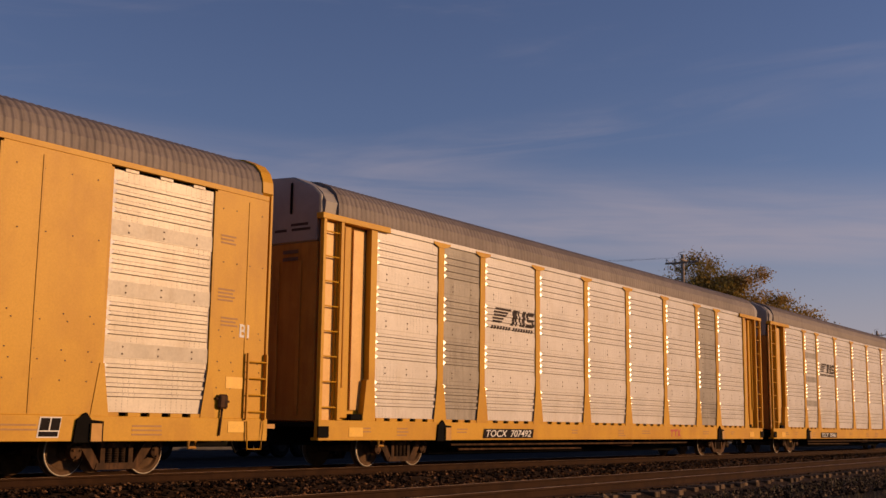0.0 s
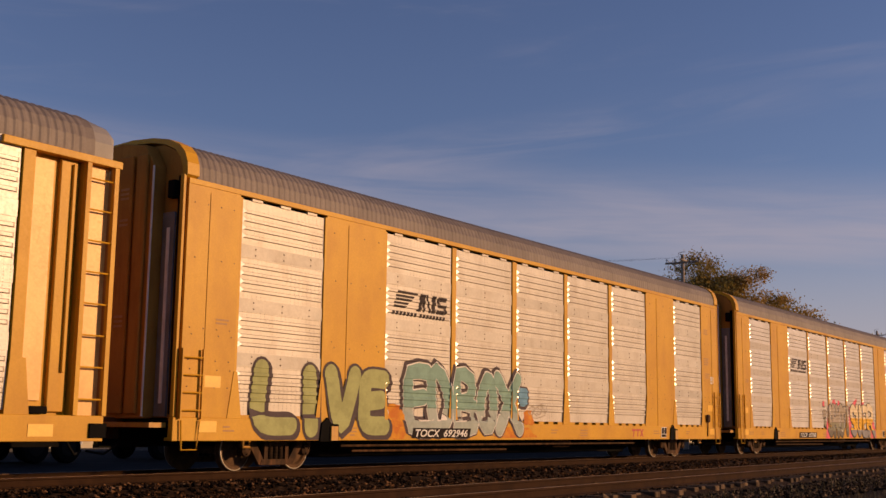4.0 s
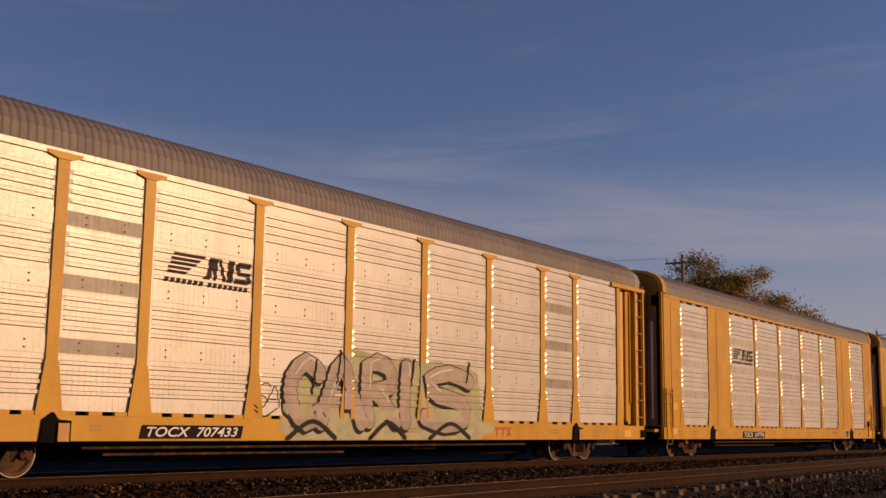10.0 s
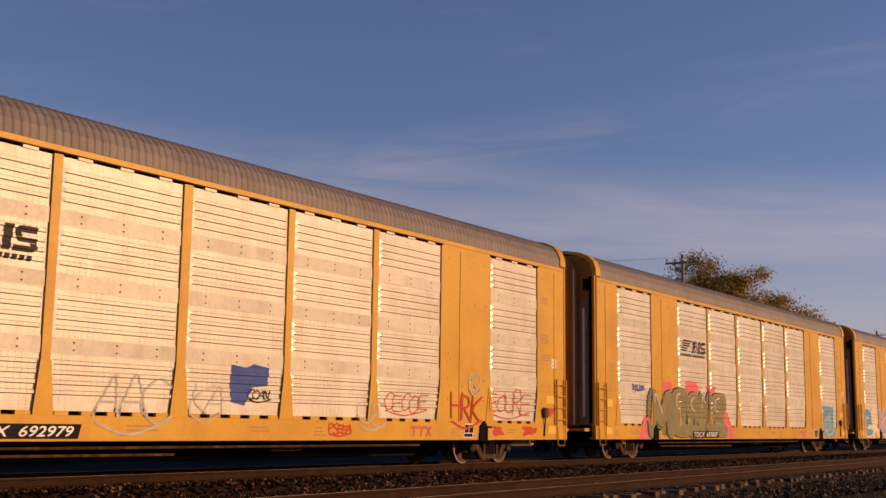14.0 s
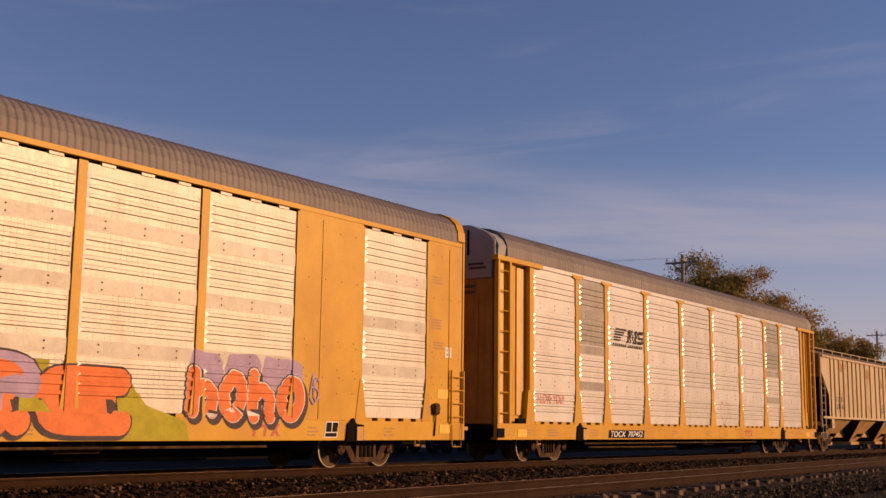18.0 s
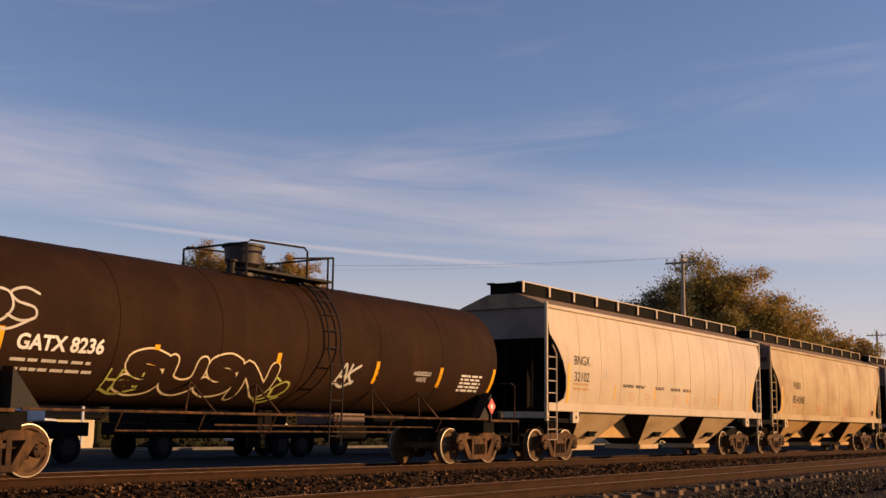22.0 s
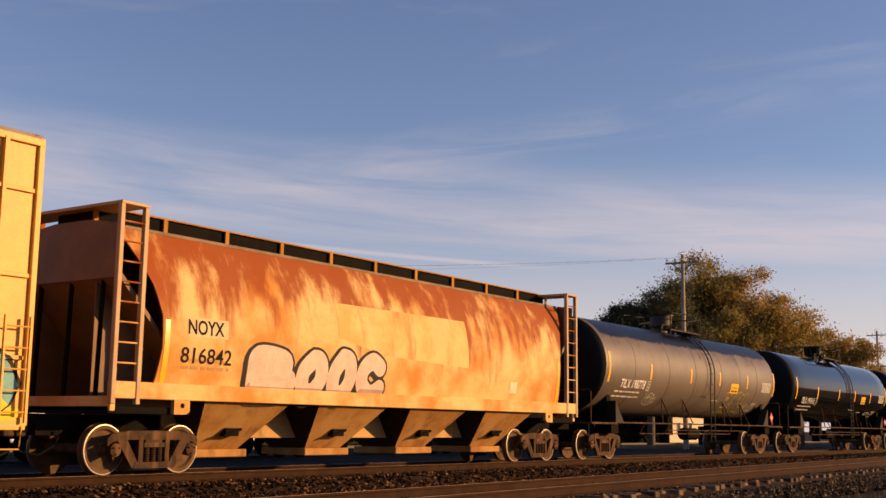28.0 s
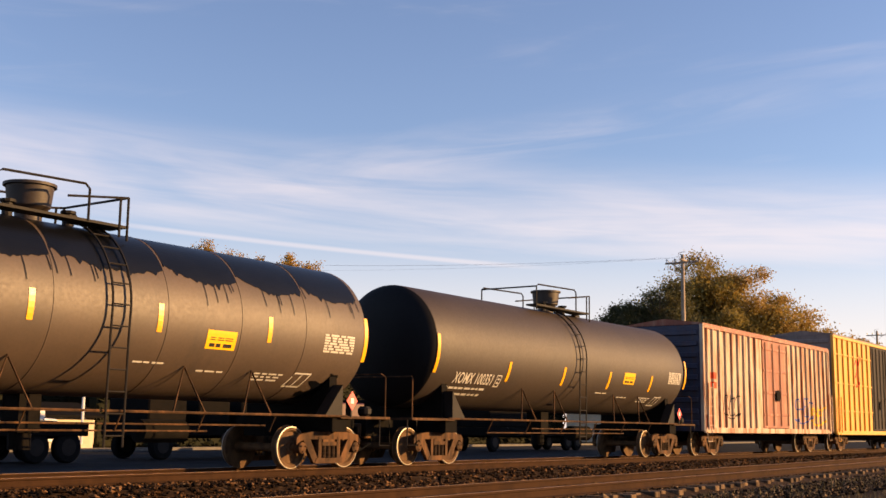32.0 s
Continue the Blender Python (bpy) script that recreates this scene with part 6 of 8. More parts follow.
# ---- rubbish and tufts along the siding ----
def tufts():
    rnd = np.random.RandomState(8)
    n = 2600
    x, y = 12 + 34 * rnd.rand(n), 5.6 + 3.2 * rnd.rand(n)
    z = -0.56 + 0.26 * np.clip((y - 5) / 4.2, 0, 1)
    a, h, w = rnd.rand(n) * 6.28, 0.05 + 0.12 * rnd.rand(n), 0.006 + 0.006 * rnd.rand(n)
    lean = 0.06 * rnd.normal(size=(n, 2))
    dx, dy = np.cos(a) * w, np.sin(a) * w
    co = np.stack([np.stack([x - dx, y - dy, z], -1), np.stack([x + dx, y + dy, z], -1), np.stack([x + lean[:, 0], y + lean[:, 1], z + h], -1)], 1).reshape(-1, 3)
    me = bpy.data.meshes.new("dry_grass")
    me.from_pydata(co.tolist(), [], np.arange(3 * n).reshape(-1, 3).tolist())
    me.materials.append(mat("dry grass", (0.16, 0.12, 0.055), (0.10, 0.085, 0.04), 0.9, 0, 2, 0))
    tagged(put("dry_grass", me, None, "thin dry grass beside the siding"), category="grass", kind="stuff")


tufts()


# ---- the train ----
def rack_surface(x, z, panels):
    if z < RACK_SILL + 0.001:
        return -1.6215
    for a, b in panels:
        if a + 0.001 < x < b - 0.001 and z > PANEL_LO:
            for lo, hi in RIBS:
                if lo + 0.015 < z < hi - 0.011:
                    return CREST_Y
            for lo, hi in BANDS:
                if lo + 0.003 < z < hi - 0.003:
                    return BASE_Y - 0.0132
            return BASE_Y
    return -1.6135 if z < 1.95 else -1.6025


def on_rack(bm, panels, lift):
    """Lays a flat sheet of paint on the posts, screens, ribs and sill that it covers."""
    bmesh.ops.triangulate(bm, faces=bm.faces[:])
    slice_at(bm, "z", [0.632])
    bmesh.ops.delete(bm, geom=[v for v in bm.verts if v.co.z < 0.631], context="VERTS")
    slice_at(bm, "x", [e for a, b in panels for e in (a, a + 0.012, b - 0.012, b)])
    zs = [RACK_SILL, RACK_SILL + 0.012] + [e for lo, hi in RIBS for e in (lo, lo + 0.016, hi - 0.012, hi)] + [e for lo, hi in BANDS for e in (lo, lo + 0.004, hi - 0.004, hi)]
    slice_at(bm, "z", zs)
    for v in bm.verts:
        v.co.y += rack_surface(v.co.x, v.co.z, panels) - lift
    return bm


def rack_paint(car, panels, name, bm, x, z, material, lift=0.004, label=""):
    CAR_LAST[0] = part(name, on_rack(shift(bm, x, z), panels, lift), material, car, label)


CAR_LAST = [None]


def maker_logo(car, panels, x):
    """The owner's mark: slanting stripes, two heavy block shapes, and a bar below."""
    for k in range(5):
        z = 4.09 - k * 0.086
        a, b = x + 0.20 - 0.035 * k, x + 1.02 - 0.115 * k
        rack_paint(car, panels, "logo_stripe", outline([(a - 0.02, z - 0.055), (b - 0.07, z - 0.055), (b, z), (a, z)]), 0, 0, LOGOGREY, 0.004)
    heavy = [[(1.10, 4.09), (1.34, 4.09), (1.30, 3.66), (1.22, 3.66), (1.20, 3.88)], [(1.10, 4.09), (1.20, 3.88), (1.14, 3.66), (0.94, 3.66), (1.02, 3.74), (1.06, 3.80)], [(1.345, 4.09), (1.46, 3.66), (1.56, 3.66), (1.42, 4.09)], [(1.565, 3.66), (1.60, 4.09), (1.78, 4.09), (1.72, 3.66)]]
    heavy += [[(1.80, 3.90), (1.93, 3.90), (1.93, 4.09), (1.86, 4.08), (1.81, 4.02)], [(1.935, 3.98), (2.22, 3.98), (2.22, 4.09), (1.935, 4.09)], [(1.805, 3.895), (1.88, 3.82), (2.22, 3.82), (2.22, 3.90)], [(2.10, 3.66), (2.18, 3.68), (2.24, 3.74), (2.22, 3.815), (2.10, 3.815)], [(1.76, 3.66), (2.095, 3.66), (2.095, 3.76), (1.77, 3.76)]]
    for pts in heavy:
        rack_paint(car, panels, "logo_block", outline([(x + p, q) for p, q in pts]), 0, 0, LOGOGREY, 0.004)
    for i, (a, b) in enumerate(((-0.02, 0.98), (1.06, 2.16))):
        k = 7 if i == 0 else 8
        for j in range(k):
            w = (b - a) / k
            rack_paint(car, panels, "logo_letter_bar", outline([(x + a + w * j, 3.515), (x + a + w * (j + 0.72), 3.515), (x + a + w * (j + 0.84), 3.61), (x + a + w * (j + 0.12), 3.61)]), 0, 0, LOGOGREY, 0.004)


def number_board(car, panels, x0, x1, text, z0=0.665, z1=0.905):
    rack_paint(car, panels, "number_board", outline([(x0 - 0.03, z0), (x1 - 0.03, z0), (x1 + 0.03, z1), (x0 + 0.03, z1)]), 0, 0, BLACKPAINT, 0.017)
    rack_paint(car, panels, "number_lettering", letters(text.replace(" ", "  "), (x1 - x0 - 0.2) * 0.98, (z1 - z0) * 0.74, 0.014, 0.28), (x0 + x1) / 2, (z0 + z1) / 2, WHITEPAINT, 0.020, "white painted " + text)


def owner_mark(car, panels, x, z=0.83):
    """Small red mark of three blocks on the sill."""
    for k, (dx, w) in enumerate(((-0.3, 0.2), (0.0, 0.2), (0.3, 0.2))):
        pts = [(x + dx - w / 2 - 0.03, z - 0.12), (x + dx - w / 2 + 0.05, z - 0.12), (x + dx, z + 0.05), (x + dx + w / 2, z + 0.06), (x + dx + w / 2, z + 0.12), (x + dx - w / 2 - 0.03, z + 0.12)]
        if k < 2:
            pts = [(x + dx - 0.04, z - 0.12), (x + dx + 0.03, z - 0.12), (x + dx + 0.06, z + 0.05), (x + dx + 0.15, z + 0.05), (x + dx + 0.16, z + 0.12), (x + dx - 0.1, z + 0.12), (x + dx - 0.11, z + 0.05), (x + dx - 0.01, z + 0.05)]
            rack_paint(car, panels, "owner_mark", outline(pts), 0, 0, REDPAINT, 0.004)
        else:
            for j, s in enumerate((-1, 1)):
                pts = [(x + dx + s * -0.14, z - 0.12), (x + dx + s * -0.06, z - 0.12), (x + dx + s * 0.14, z + 0.12), (x + dx + s * 0.06, z + 0.12)]
                rack_paint(car, panels, "owner_mark", outline(pts if s > 0 else pts[::-1]), 0, 0, REDPAINT, 0.004 + 0.003 * j)


def stepped(ob, steps):
    """Paints an object's faces by height: steps is a list of (below z, material)."""
    me = ob.data
    base = len(me.materials)
    for z, m in steps:
        me.materials.append(m)
    for f in me.polygons:
        for k, (z, m) in enumerate(steps):
            if f.center.z < z:
                f.material_index = base + k
                break


def glide(pts, n=6):
    """Points along a smooth line through pts."""
    out = []
    for i in range(len(pts) - 1):
        p0, p1, p2, p3 = (Vector(pts[max(0, min(len(pts) - 1, k))]) for k in (i - 1, i, i + 1, i + 2))
        for k in range(n):
            u = k / n
            out.append(0.5 * (2 * p1 + (p2 - p0) * u + (2 * p0 - 5 * p1 + 4 * p2 - p3) * u * u + (3 * p1 - p0 - 3 * p2 + p3) * u ** 3))
    return out + [Vector(pts[-1])]


def stroke(pts, r):
    """A flat sprayed stroke of half width r with round ends, in the xz plane; it climbs slightly along its way, so that it can cross itself."""
    ring = (pts[0] - pts[-1]).length < 1e-4
    m = len(pts) - 1
    left, right = [], []
    for i, p in enumerate(pts):
        d = (pts[1] - pts[-2] if ring and i in (0, m) else pts[min(i + 1, m)] - pts[max(i - 1, 0)]).normalized()
        s = Vector((-d.y, d.x)) * r
        left.append(p + s)
        right.append(p - s)
    bm = B()

    def vert(p, k):
        return bm.verts.new((p.x, -0.0016 * k / m, p.y))

    a, b = [vert(p, k) for k, p in enumerate(left)], [vert(p, k) for k, p in enumerate(right)]
    for i in range(m):
        bm.faces.new((a[i], a[i + 1], b[i + 1], b[i]))
    if not ring:
        for end, u, w in ((0, a, b), (m, b, a)):
            c, e = pts[end], Vector((u[end].co.x, u[end].co.z)) - pts[end]
            fan = [vert(c + e * math.cos(t) + e.orthogonal() * math.sin(t), end) for t in np.linspace(0, math.pi, 8)[1:-1]]
            bm.faces.new([u[end]] + fan + [w[end]])
    bm.normal_update()
    return bm


# spines of sprayed letters in a unit box; a letter has one to three strokes
SPINES = {
    "A": [[(0.0, 0.0), (0.25, 0.6), (0.48, 1.0), (0.75, 0.55), (1.0, 0.0)], [(0.25, 0.36), (0.72, 0.36)]],
    "B": [[(0.05, 0.0), (0.0, 0.5), (0.05, 1.0), (0.8, 0.92), (0.75, 0.58), (0.1, 0.5)], [(0.1, 0.5), (0.95, 0.42), (0.9, 0.06), (0.05, 0.0)]],
    "C": [[(1.0, 0.82), (0.55, 1.0), (0.05, 0.72), (0.02, 0.28), (0.5, 0.0), (1.0, 0.18)]],
    "D": [[(0.05, 0.0), (0.0, 0.95), (0.55, 0.95), (1.0, 0.45), (0.6, 0.02), (0.05, 0.0)]],
    "E": [[(1.0, 0.98), (0.1, 0.95), (0.0, 0.5), (0.1, 0.05), (1.0, 0.0)], [(0.05, 0.5), (0.8, 0.55)]],
    "H": [[(0.02, 1.0), (0.05, 0.0)], [(0.98, 1.0), (0.95, 0.0)], [(0.05, 0.5), (0.95, 0.5)]],
    "I": [[(0.5, 1.0), (0.45, 0.5), (0.5, 0.0)]],
    "K": [[(0.05, 1.0), (0.05, 0.0)], [(1.0, 1.0), (0.15, 0.5), (1.0, 0.0)]],
    "L": [[(0.1, 1.0), (0.05, 0.12), (1.0, 0.02)]],
    "M": [[(0.0, 0.0), (0.08, 1.0), (0.5, 0.35), (0.92, 1.0), (1.0, 0.0)]],
    "N": [[(0.02, 0.0), (0.05, 1.0), (0.9, 0.1), (0.98, 1.0)]],
    "O": [[(0.5, 1.0), (0.0, 0.6), (0.1, 0.1), (0.6, 0.0), (1.0, 0.4), (0.85, 0.9), (0.5, 1.0)]],
    "P": [[(0.05, 0.0), (0.0, 0.95), (0.8, 0.95), (0.95, 0.65), (0.2, 0.45)]],
    "R": [[(0.05, 0.0), (0.0, 0.95), (0.75, 0.98), (0.85, 0.62), (0.15, 0.5)], [(0.35, 0.5), (1.0, 0.0)]],
    "S": [[(1.0, 0.85), (0.55, 1.0), (0.08, 0.82), (0.3, 0.56), (0.85, 0.42), (0.9, 0.12), (0.45, 0.0), (0.0, 0.14)]],
    "T": [[(0.0, 0.95), (1.0, 0.98)], [(0.5, 0.95), (0.55, 0.0)]],
    "U": [[(0.0, 1.0), (0.05, 0.25), (0.5, 0.0), (0.95, 0.25), (1.0, 1.0)]],
    "V": [[(0.0, 1.0), (0.45, 0.0), (1.0, 1.0)]],
    "X": [[(0.0, 1.0), (0.5, 0.5), (1.0, 0.0)], [(1.0, 1.0), (0.5, 0.5), (0.0, 0.0)]],
    "h": [[(0.05, 1.0), (0.05, 0.0)], [(0.08, 0.5), (0.5, 0.66), (0.95, 0.45), (0.95, 0.0)]],
    "o": [[(0.5, 0.85), (0.02, 0.5), (0.15, 0.05), (0.6, 0.0), (0.98, 0.35), (0.85, 0.75), (0.5, 0.85)]],
}


def bubble(lay, text, spans, z0, z1, r, fill, edge, rim=None, steps=(), seed=1, e=0.055, shade=(-0.05, -0.04), gleam=None, sharp=False):
    """Fat sprayed letters: dark edges and side shadow first, then a rim, then the fill. spans: (x from, x to) of each letter."""
    rnd = random.Random(seed)
    level = 0
    for i, (ch, (xa, xb)) in enumerate(zip(text, spans)):
        lo, hi = z0 + r + rnd.uniform(0, 0.1), z1 - r - rnd.uniform(0, 0.12)
        lean = rnd.uniform(-0.06, 0.06)
        f = fill[i % len(fill)] if isinstance(fill, (list, tuple)) else fill
        lines = []
        for sp in SPINES[ch]:
            pts = [(xa + r + (xb - xa - 2 * r) * u + lean * (v - 0.5) + rnd.uniform(-0.02, 0.02), lo + (hi - lo) * v) for u, v in sp]
            lines.append(glide(pts, 2 if sharp else 6))
        for k, line in enumerate(lines):
            level += 1
            lay("sprayed_outline", shift(stroke(line, r + e), shade[0], shade[1]), edge, 0.0035 + 0.00012 * level)
            lay("sprayed_outline", stroke(line, r + e * 0.8), edge, 0.0055 + 0.00012 * level)
        for k, line in enumerate(lines):
            if rim:
                lay("sprayed_rim", shift(stroke(line, r + e * 0.35), 0.008, 0.008), rim, 0.0085 + 0.00012 * (level + k))
            ob = lay("sprayed_letter", stroke(line, r), f, 0.0118 + 0.00012 * (level + k), "sprayed letter " + ch)
            if steps:
                stepped(ob, steps)
            if gleam:
                n = len(line)
                lay("sprayed_highlight", shift(stroke(line[n // 6:max(n // 2, n // 6 + 2)], 0.022), 0.62 * r, 0.5 * r), gleam, 0.0178 + 0.0001 * k)


def rack_lay(car, panels):
    def lay(name, bm, material, lift, label=""):
        rack_paint(car, panels, name, bm, 0, 0, material, lift, label)
        return CAR_LAST[0]
    return lay


def side_lay(car, side):
    def lay(name, bm, material, lift, label=""):
        return part(name, on_curve(bm, side, lift), material, car, label)
    return lay


def scrawl(w, h, seed):
    """Spines of a quick tag: a few joined letters and a flourish below."""
    rnd = random.Random(seed * 7 + 1)
    n = max(2, min(7, round(w / (0.62 * h))))
    lines = []
    for i in range(n):
        lo, hi = -0.5 * h * rnd.uniform(0.55, 1.0), 0.5 * h * rnd.uniform(0.5, 1.0)
        xa, cw = -w / 2 + w * i / n, w / n * rnd.uniform(0.95, 1.3)
        lean = rnd.uniform(0.0, 0.35) * (hi - lo)
        for sp in SPINES[rnd.choice("SERANUKPHoC")]:
            lines.append(glide([(xa + cw * u + lean * v, lo + (hi - lo) * v) for u, v in sp], 4))
    lines.append(glide([(-w * 0.45, -0.42 * h), (0, -0.62 * h), (w * 0.55, -0.36 * h)], 5))
    return lines


def tag(car, panels, x, z, w, h, material, seed, r=0.02):
    for k, line in enumerate(scrawl(w, h, seed)):
        rack_paint(car, panels, "sprayed_line", stroke(line, r), x, z, material, 0.005 + 0.0004 * k)


P_PALE, P_LIME = paint("pale grey spray", (0.55, 0.52, 0.46)), paint("yellow green spray", (0.45, 0.46, 0.12))
P_PINK, P_RED, P_ORANGE, P_BLUE = paint("pink spray", (0.80, 0.16, 0.20)), paint("red spray", (0.62, 0.08, 0.04)), paint("orange spray", (0.85, 0.24, 0.08)), paint("blue spray", (0.08, 0.12, 0.36))
P_CREAM, P_LILAC, P_BLACK, P_SKY = paint("cream spray", (0.82, 0.68, 0.44)), paint("lilac spray", (0.48, 0.36, 0.50)), paint("black spray", (0.035, 0.03, 0.03)), paint("sky blue spray", (0.18, 0.36, 0.50))
P_GREYGREEN, P_GOLD, P_WHITE, P_HOT = paint("grey green spray", (0.30, 0.28, 0.19)), paint("gold spray", (0.85, 0.48, 0.05)), paint("white spray", (0.78, 0.74, 0.68)), paint("hot pink spray", (0.88, 0.27, 0.42))

CARS = []
SPACE, FIRST = 28.5, -243.15
proto_a, proto_b, proto_c = rack_a(FIRST), rack_b(FIRST + SPACE), rack_b(FIRST + 2 * SPACE, (), (1, 7))
last_rack = rack_b(FIRST + 11 * SPACE, (), (), (1, 7))
plain = {"A": "yellow auto rack wagon with white ribbed screens and yellow sheet bays", "B": "yellow auto rack wagon with white and grey screens and ladder bays",
         "C": "yellow auto rack wagon with white screens, grey bands and ladder bays"}
for i, kind in enumerate("ABCAABCAAAAC"):
    spot = Matrix.Translation((FIRST + SPACE * i - START, LINE, 0))
    if i < 3:
        c = (proto_a, proto_b, proto_c)[i]
    elif i == 11:
        c = last_rack
    else:
        c = copy_thing({"A": proto_a, "B": proto_b, "C": proto_c}[kind], spot)
    tagged(c, plain[kind], "railway wagon", "auto rack wagons of the train")
    CARS.append((c, FIRST + SPACE * i))
RACKS = [c for c, x in CARS]


def soil(car):
    """Older, dirtier screens on this wagon."""
    for ob in [o for o in car.children if o.name.split(".")[0] == "screen"]:
        for piece in (ob, *ob.children):
            swap = {SCREEN: SCREEN_DULL, BAND: BAND_DULL}.get(piece.data.materials[0])
            if swap:
                piece.material_slots[0].link = "OBJECT"
                piece.material_slots[0].material = swap


for i in (0, 3, 8, 9, 10):
    soil(RACKS[i])
NUMBERS = {1: "TOCX 707492", 2: "TOCX 707466", 3: "TOCX 692946", 4: "TOCX 697848", 5: "TOCX 707489", 6: "TOCX 707433", 7: "TOCX 697774", 8: "TOCX 692979", 9: "TOCX 697807", 10: "TOCX 692972", 11: "TOCX 707452"}
for i, kind in enumerate("ABCAABCAAAAC"):
    c, P = RACKS[i], PANELS_A if kind == "A" else PANELS_B
    if i in NUMBERS:
        number_board(c, P, *((-6.0, -3.55) if kind == "A" else (-7.2, -4.7)), NUMBERS[i])
    maker_logo(c, P, -6.80)
    owner_mark(c, P, 4.9 if kind != "A" else 6.2)
    stencils(c, 40 + i)

for i in (0, 3, 4, 7, 8, 9, 10):
    c = RACKS[i]
    rack_paint(c, PANELS_A, "bay_lettering", letters("BI", 0.26, 0.26, 0.02), 12.62, 2.75, WHITEPAINT, 0.004, "white painted BI")
    rack_paint(c, PANELS_A, "stencil_plate", outline([(8.0, 0.68), (8.42, 0.68), (8.47, 1.02), (8.05, 1.02)]), 0, 0, WHITEPAINT, 0.004)
    for a in (8.045, 8.25):
        rack_paint(c, PANELS_A, "stencil_field", outline([(a, 0.80), (a + 0.175, 0.80), (a + 0.205, 1.0), (a + 0.03, 1.0)]), 0, 0, BLACKPAINT, 0.008)
    rack_paint(c, PANELS_A, "stencil_field", outline([(8.03, 0.70), (8.40, 0.70), (8.41, 0.78), (8.04, 0.78)]), 0, 0, BLACKPAINT, 0.008)
    for x, z, w, k in ((12.1, 4.55, 0.4, 3), (12.1, 3.5, 0.45, 4), (12.2, 2.95, 0.45, 3), (-12.2, 2.9, 0.35, 2)):
        for j in range(k):
            rack_paint(c, PANELS_A, "stencil", outline([(x - w / 2, z - 0.07 * j), (x + w / 2 - 0.05 * (j % 2), z - 0.07 * j), (x + w / 2 - 0.05 * (j % 2), z - 0.07 * j + 0.035), (x - w / 2, z - 0.07 * j + 0.035)]), 0, 0, FADED, 0.004)

# individual paintings
P_SAGE, P_PLUM, P_BEIGE = paint("sage green spray", (0.40, 0.42, 0.18)), paint("dark plum spray", (0.10, 0.075, 0.075)), paint("beige grey spray", (0.44, 0.37, 0.29))
P_SLATE, P_BLUSH, P_MINT = paint("slate grey spray", (0.19, 0.165, 0.13)), paint("blush grey spray", (0.52, 0.42, 0.345)), paint("pale mint spray", (0.52, 0.50, 0.30))
P_KHAKI, P_AQUA = paint("khaki spray", (0.27, 0.225, 0.115)), paint("pale teal spray", (0.25, 0.40, 0.33))
P_BOTTLE, P_STEEL = paint("bottle green spray", (0.05, 0.075, 0.035)), paint("blue grey spray", (0.30, 0.29, 0.29))
c = RACKS[3]
tagged(c, "yellow auto rack wagon with large teal and green graffiti")
lay = rack_lay(c, PANELS_A)
P_RUSSET = paint("thin red brown spray", (0.55, 0.17, 0.03), (0.66, 0.30, 0.03))
P_SILVER = paint("silver teal spray", (0.40, 0.45, 0.40))
for k, (x, z, w, h) in enumerate(((-6.55, 1.05, 0.75, 0.75), (-1.3, 0.80, 1.9, 0.28), (-6.7, 0.80, 1.1, 0.26), (-0.6, 1.2, 0.5, 0.4))):
    lay("sprayed_cloud", shift(blob(w, h, 60 + k, rough=0.12), x, z), P_RUSSET, 0.0015 + 0.0004 * k)
bubble(lay, "LIVE", ((-11.35, -10.0), (-10.05, -9.1), (-9.15, -7.95), (-8.0, -6.85)), 0.68, 2.3, 0.21, P_SAGE, P_PLUM, None, (), 3, 0.075, (0.05, -0.05))
bubble(lay, "EDBOX", ((-6.3, -5.15), (-5.35, -4.25), (-4.3, -3.1), (-3.2, -2.2), (-2.35, -0.95)), 0.66, 2.46, 0.19, P_AQUA, P_PLUM, P_WHITE, [(1.35, P_SILVER)], 4, 0.075, (-0.06, 0.04), sharp=True)
lay("sprayed_outline", shift(blob(0.62, 0.62, 66, rough=0.03), -0.88, 1.75), P_PLUM, 0.004)
lay("sprayed_patch", shift(blob(0.48, 0.50, 66, rough=0.03), -0.87, 1.77), P_SKY, 0.008)
tag(c, PANELS_A, -0.15, 1.42, 0.9, 0.35, P_BEIGE, 19, 0.014)
c = RACKS[4]
tagged(c, "yellow auto rack wagon with pink and gold graffiti letters")
lay = rack_lay(c, PANELS_A)
for k, pts in enumerate(([(-2.2, 0.62), (-1.5, 0.62), (-1.4, 1.5), (-1.5, 2.25), (-1.75, 1.4)], [(1.75, 0.66), (2.3, 0.66), (2.3, 2.1), (2.05, 2.2), (1.9, 1.5)], [(5.7, 0.64), (6.75, 0.64), (6.6, 1.35), (6.2, 1.75), (5.9, 1.8)], [(2.6, 2.3), (3.3, 2.1), (3.45, 2.62), (3.0, 2.5)], [(4.1, 2.2), (4.8, 2.2), (4.75, 2.56), (4.3, 2.45)], [(-0.9, 2.2), (-0.2, 2.25), (-0.35, 2.48), (-0.7, 2.42)], [(0.05, 2.2), (0.6, 2.2), (0.4, 2.42), (0.15, 2.44)])):
    lay("sprayed_cloud", outline(pts), P_PINK, 0.0015 + 0.0003 * k)
bubble(lay, "SHOT", ((-1.75, -0.85), (-0.92, 0.08), (0.02, 0.98), (0.88, 1.9)), 0.64, 2.32, 0.185, P_BEIGE, P_BLACK, None, [(1.0, P_SLATE), (1.35, P_GREYGREEN)], 5, 0.04, (0.045, 0.0), P_WHITE)
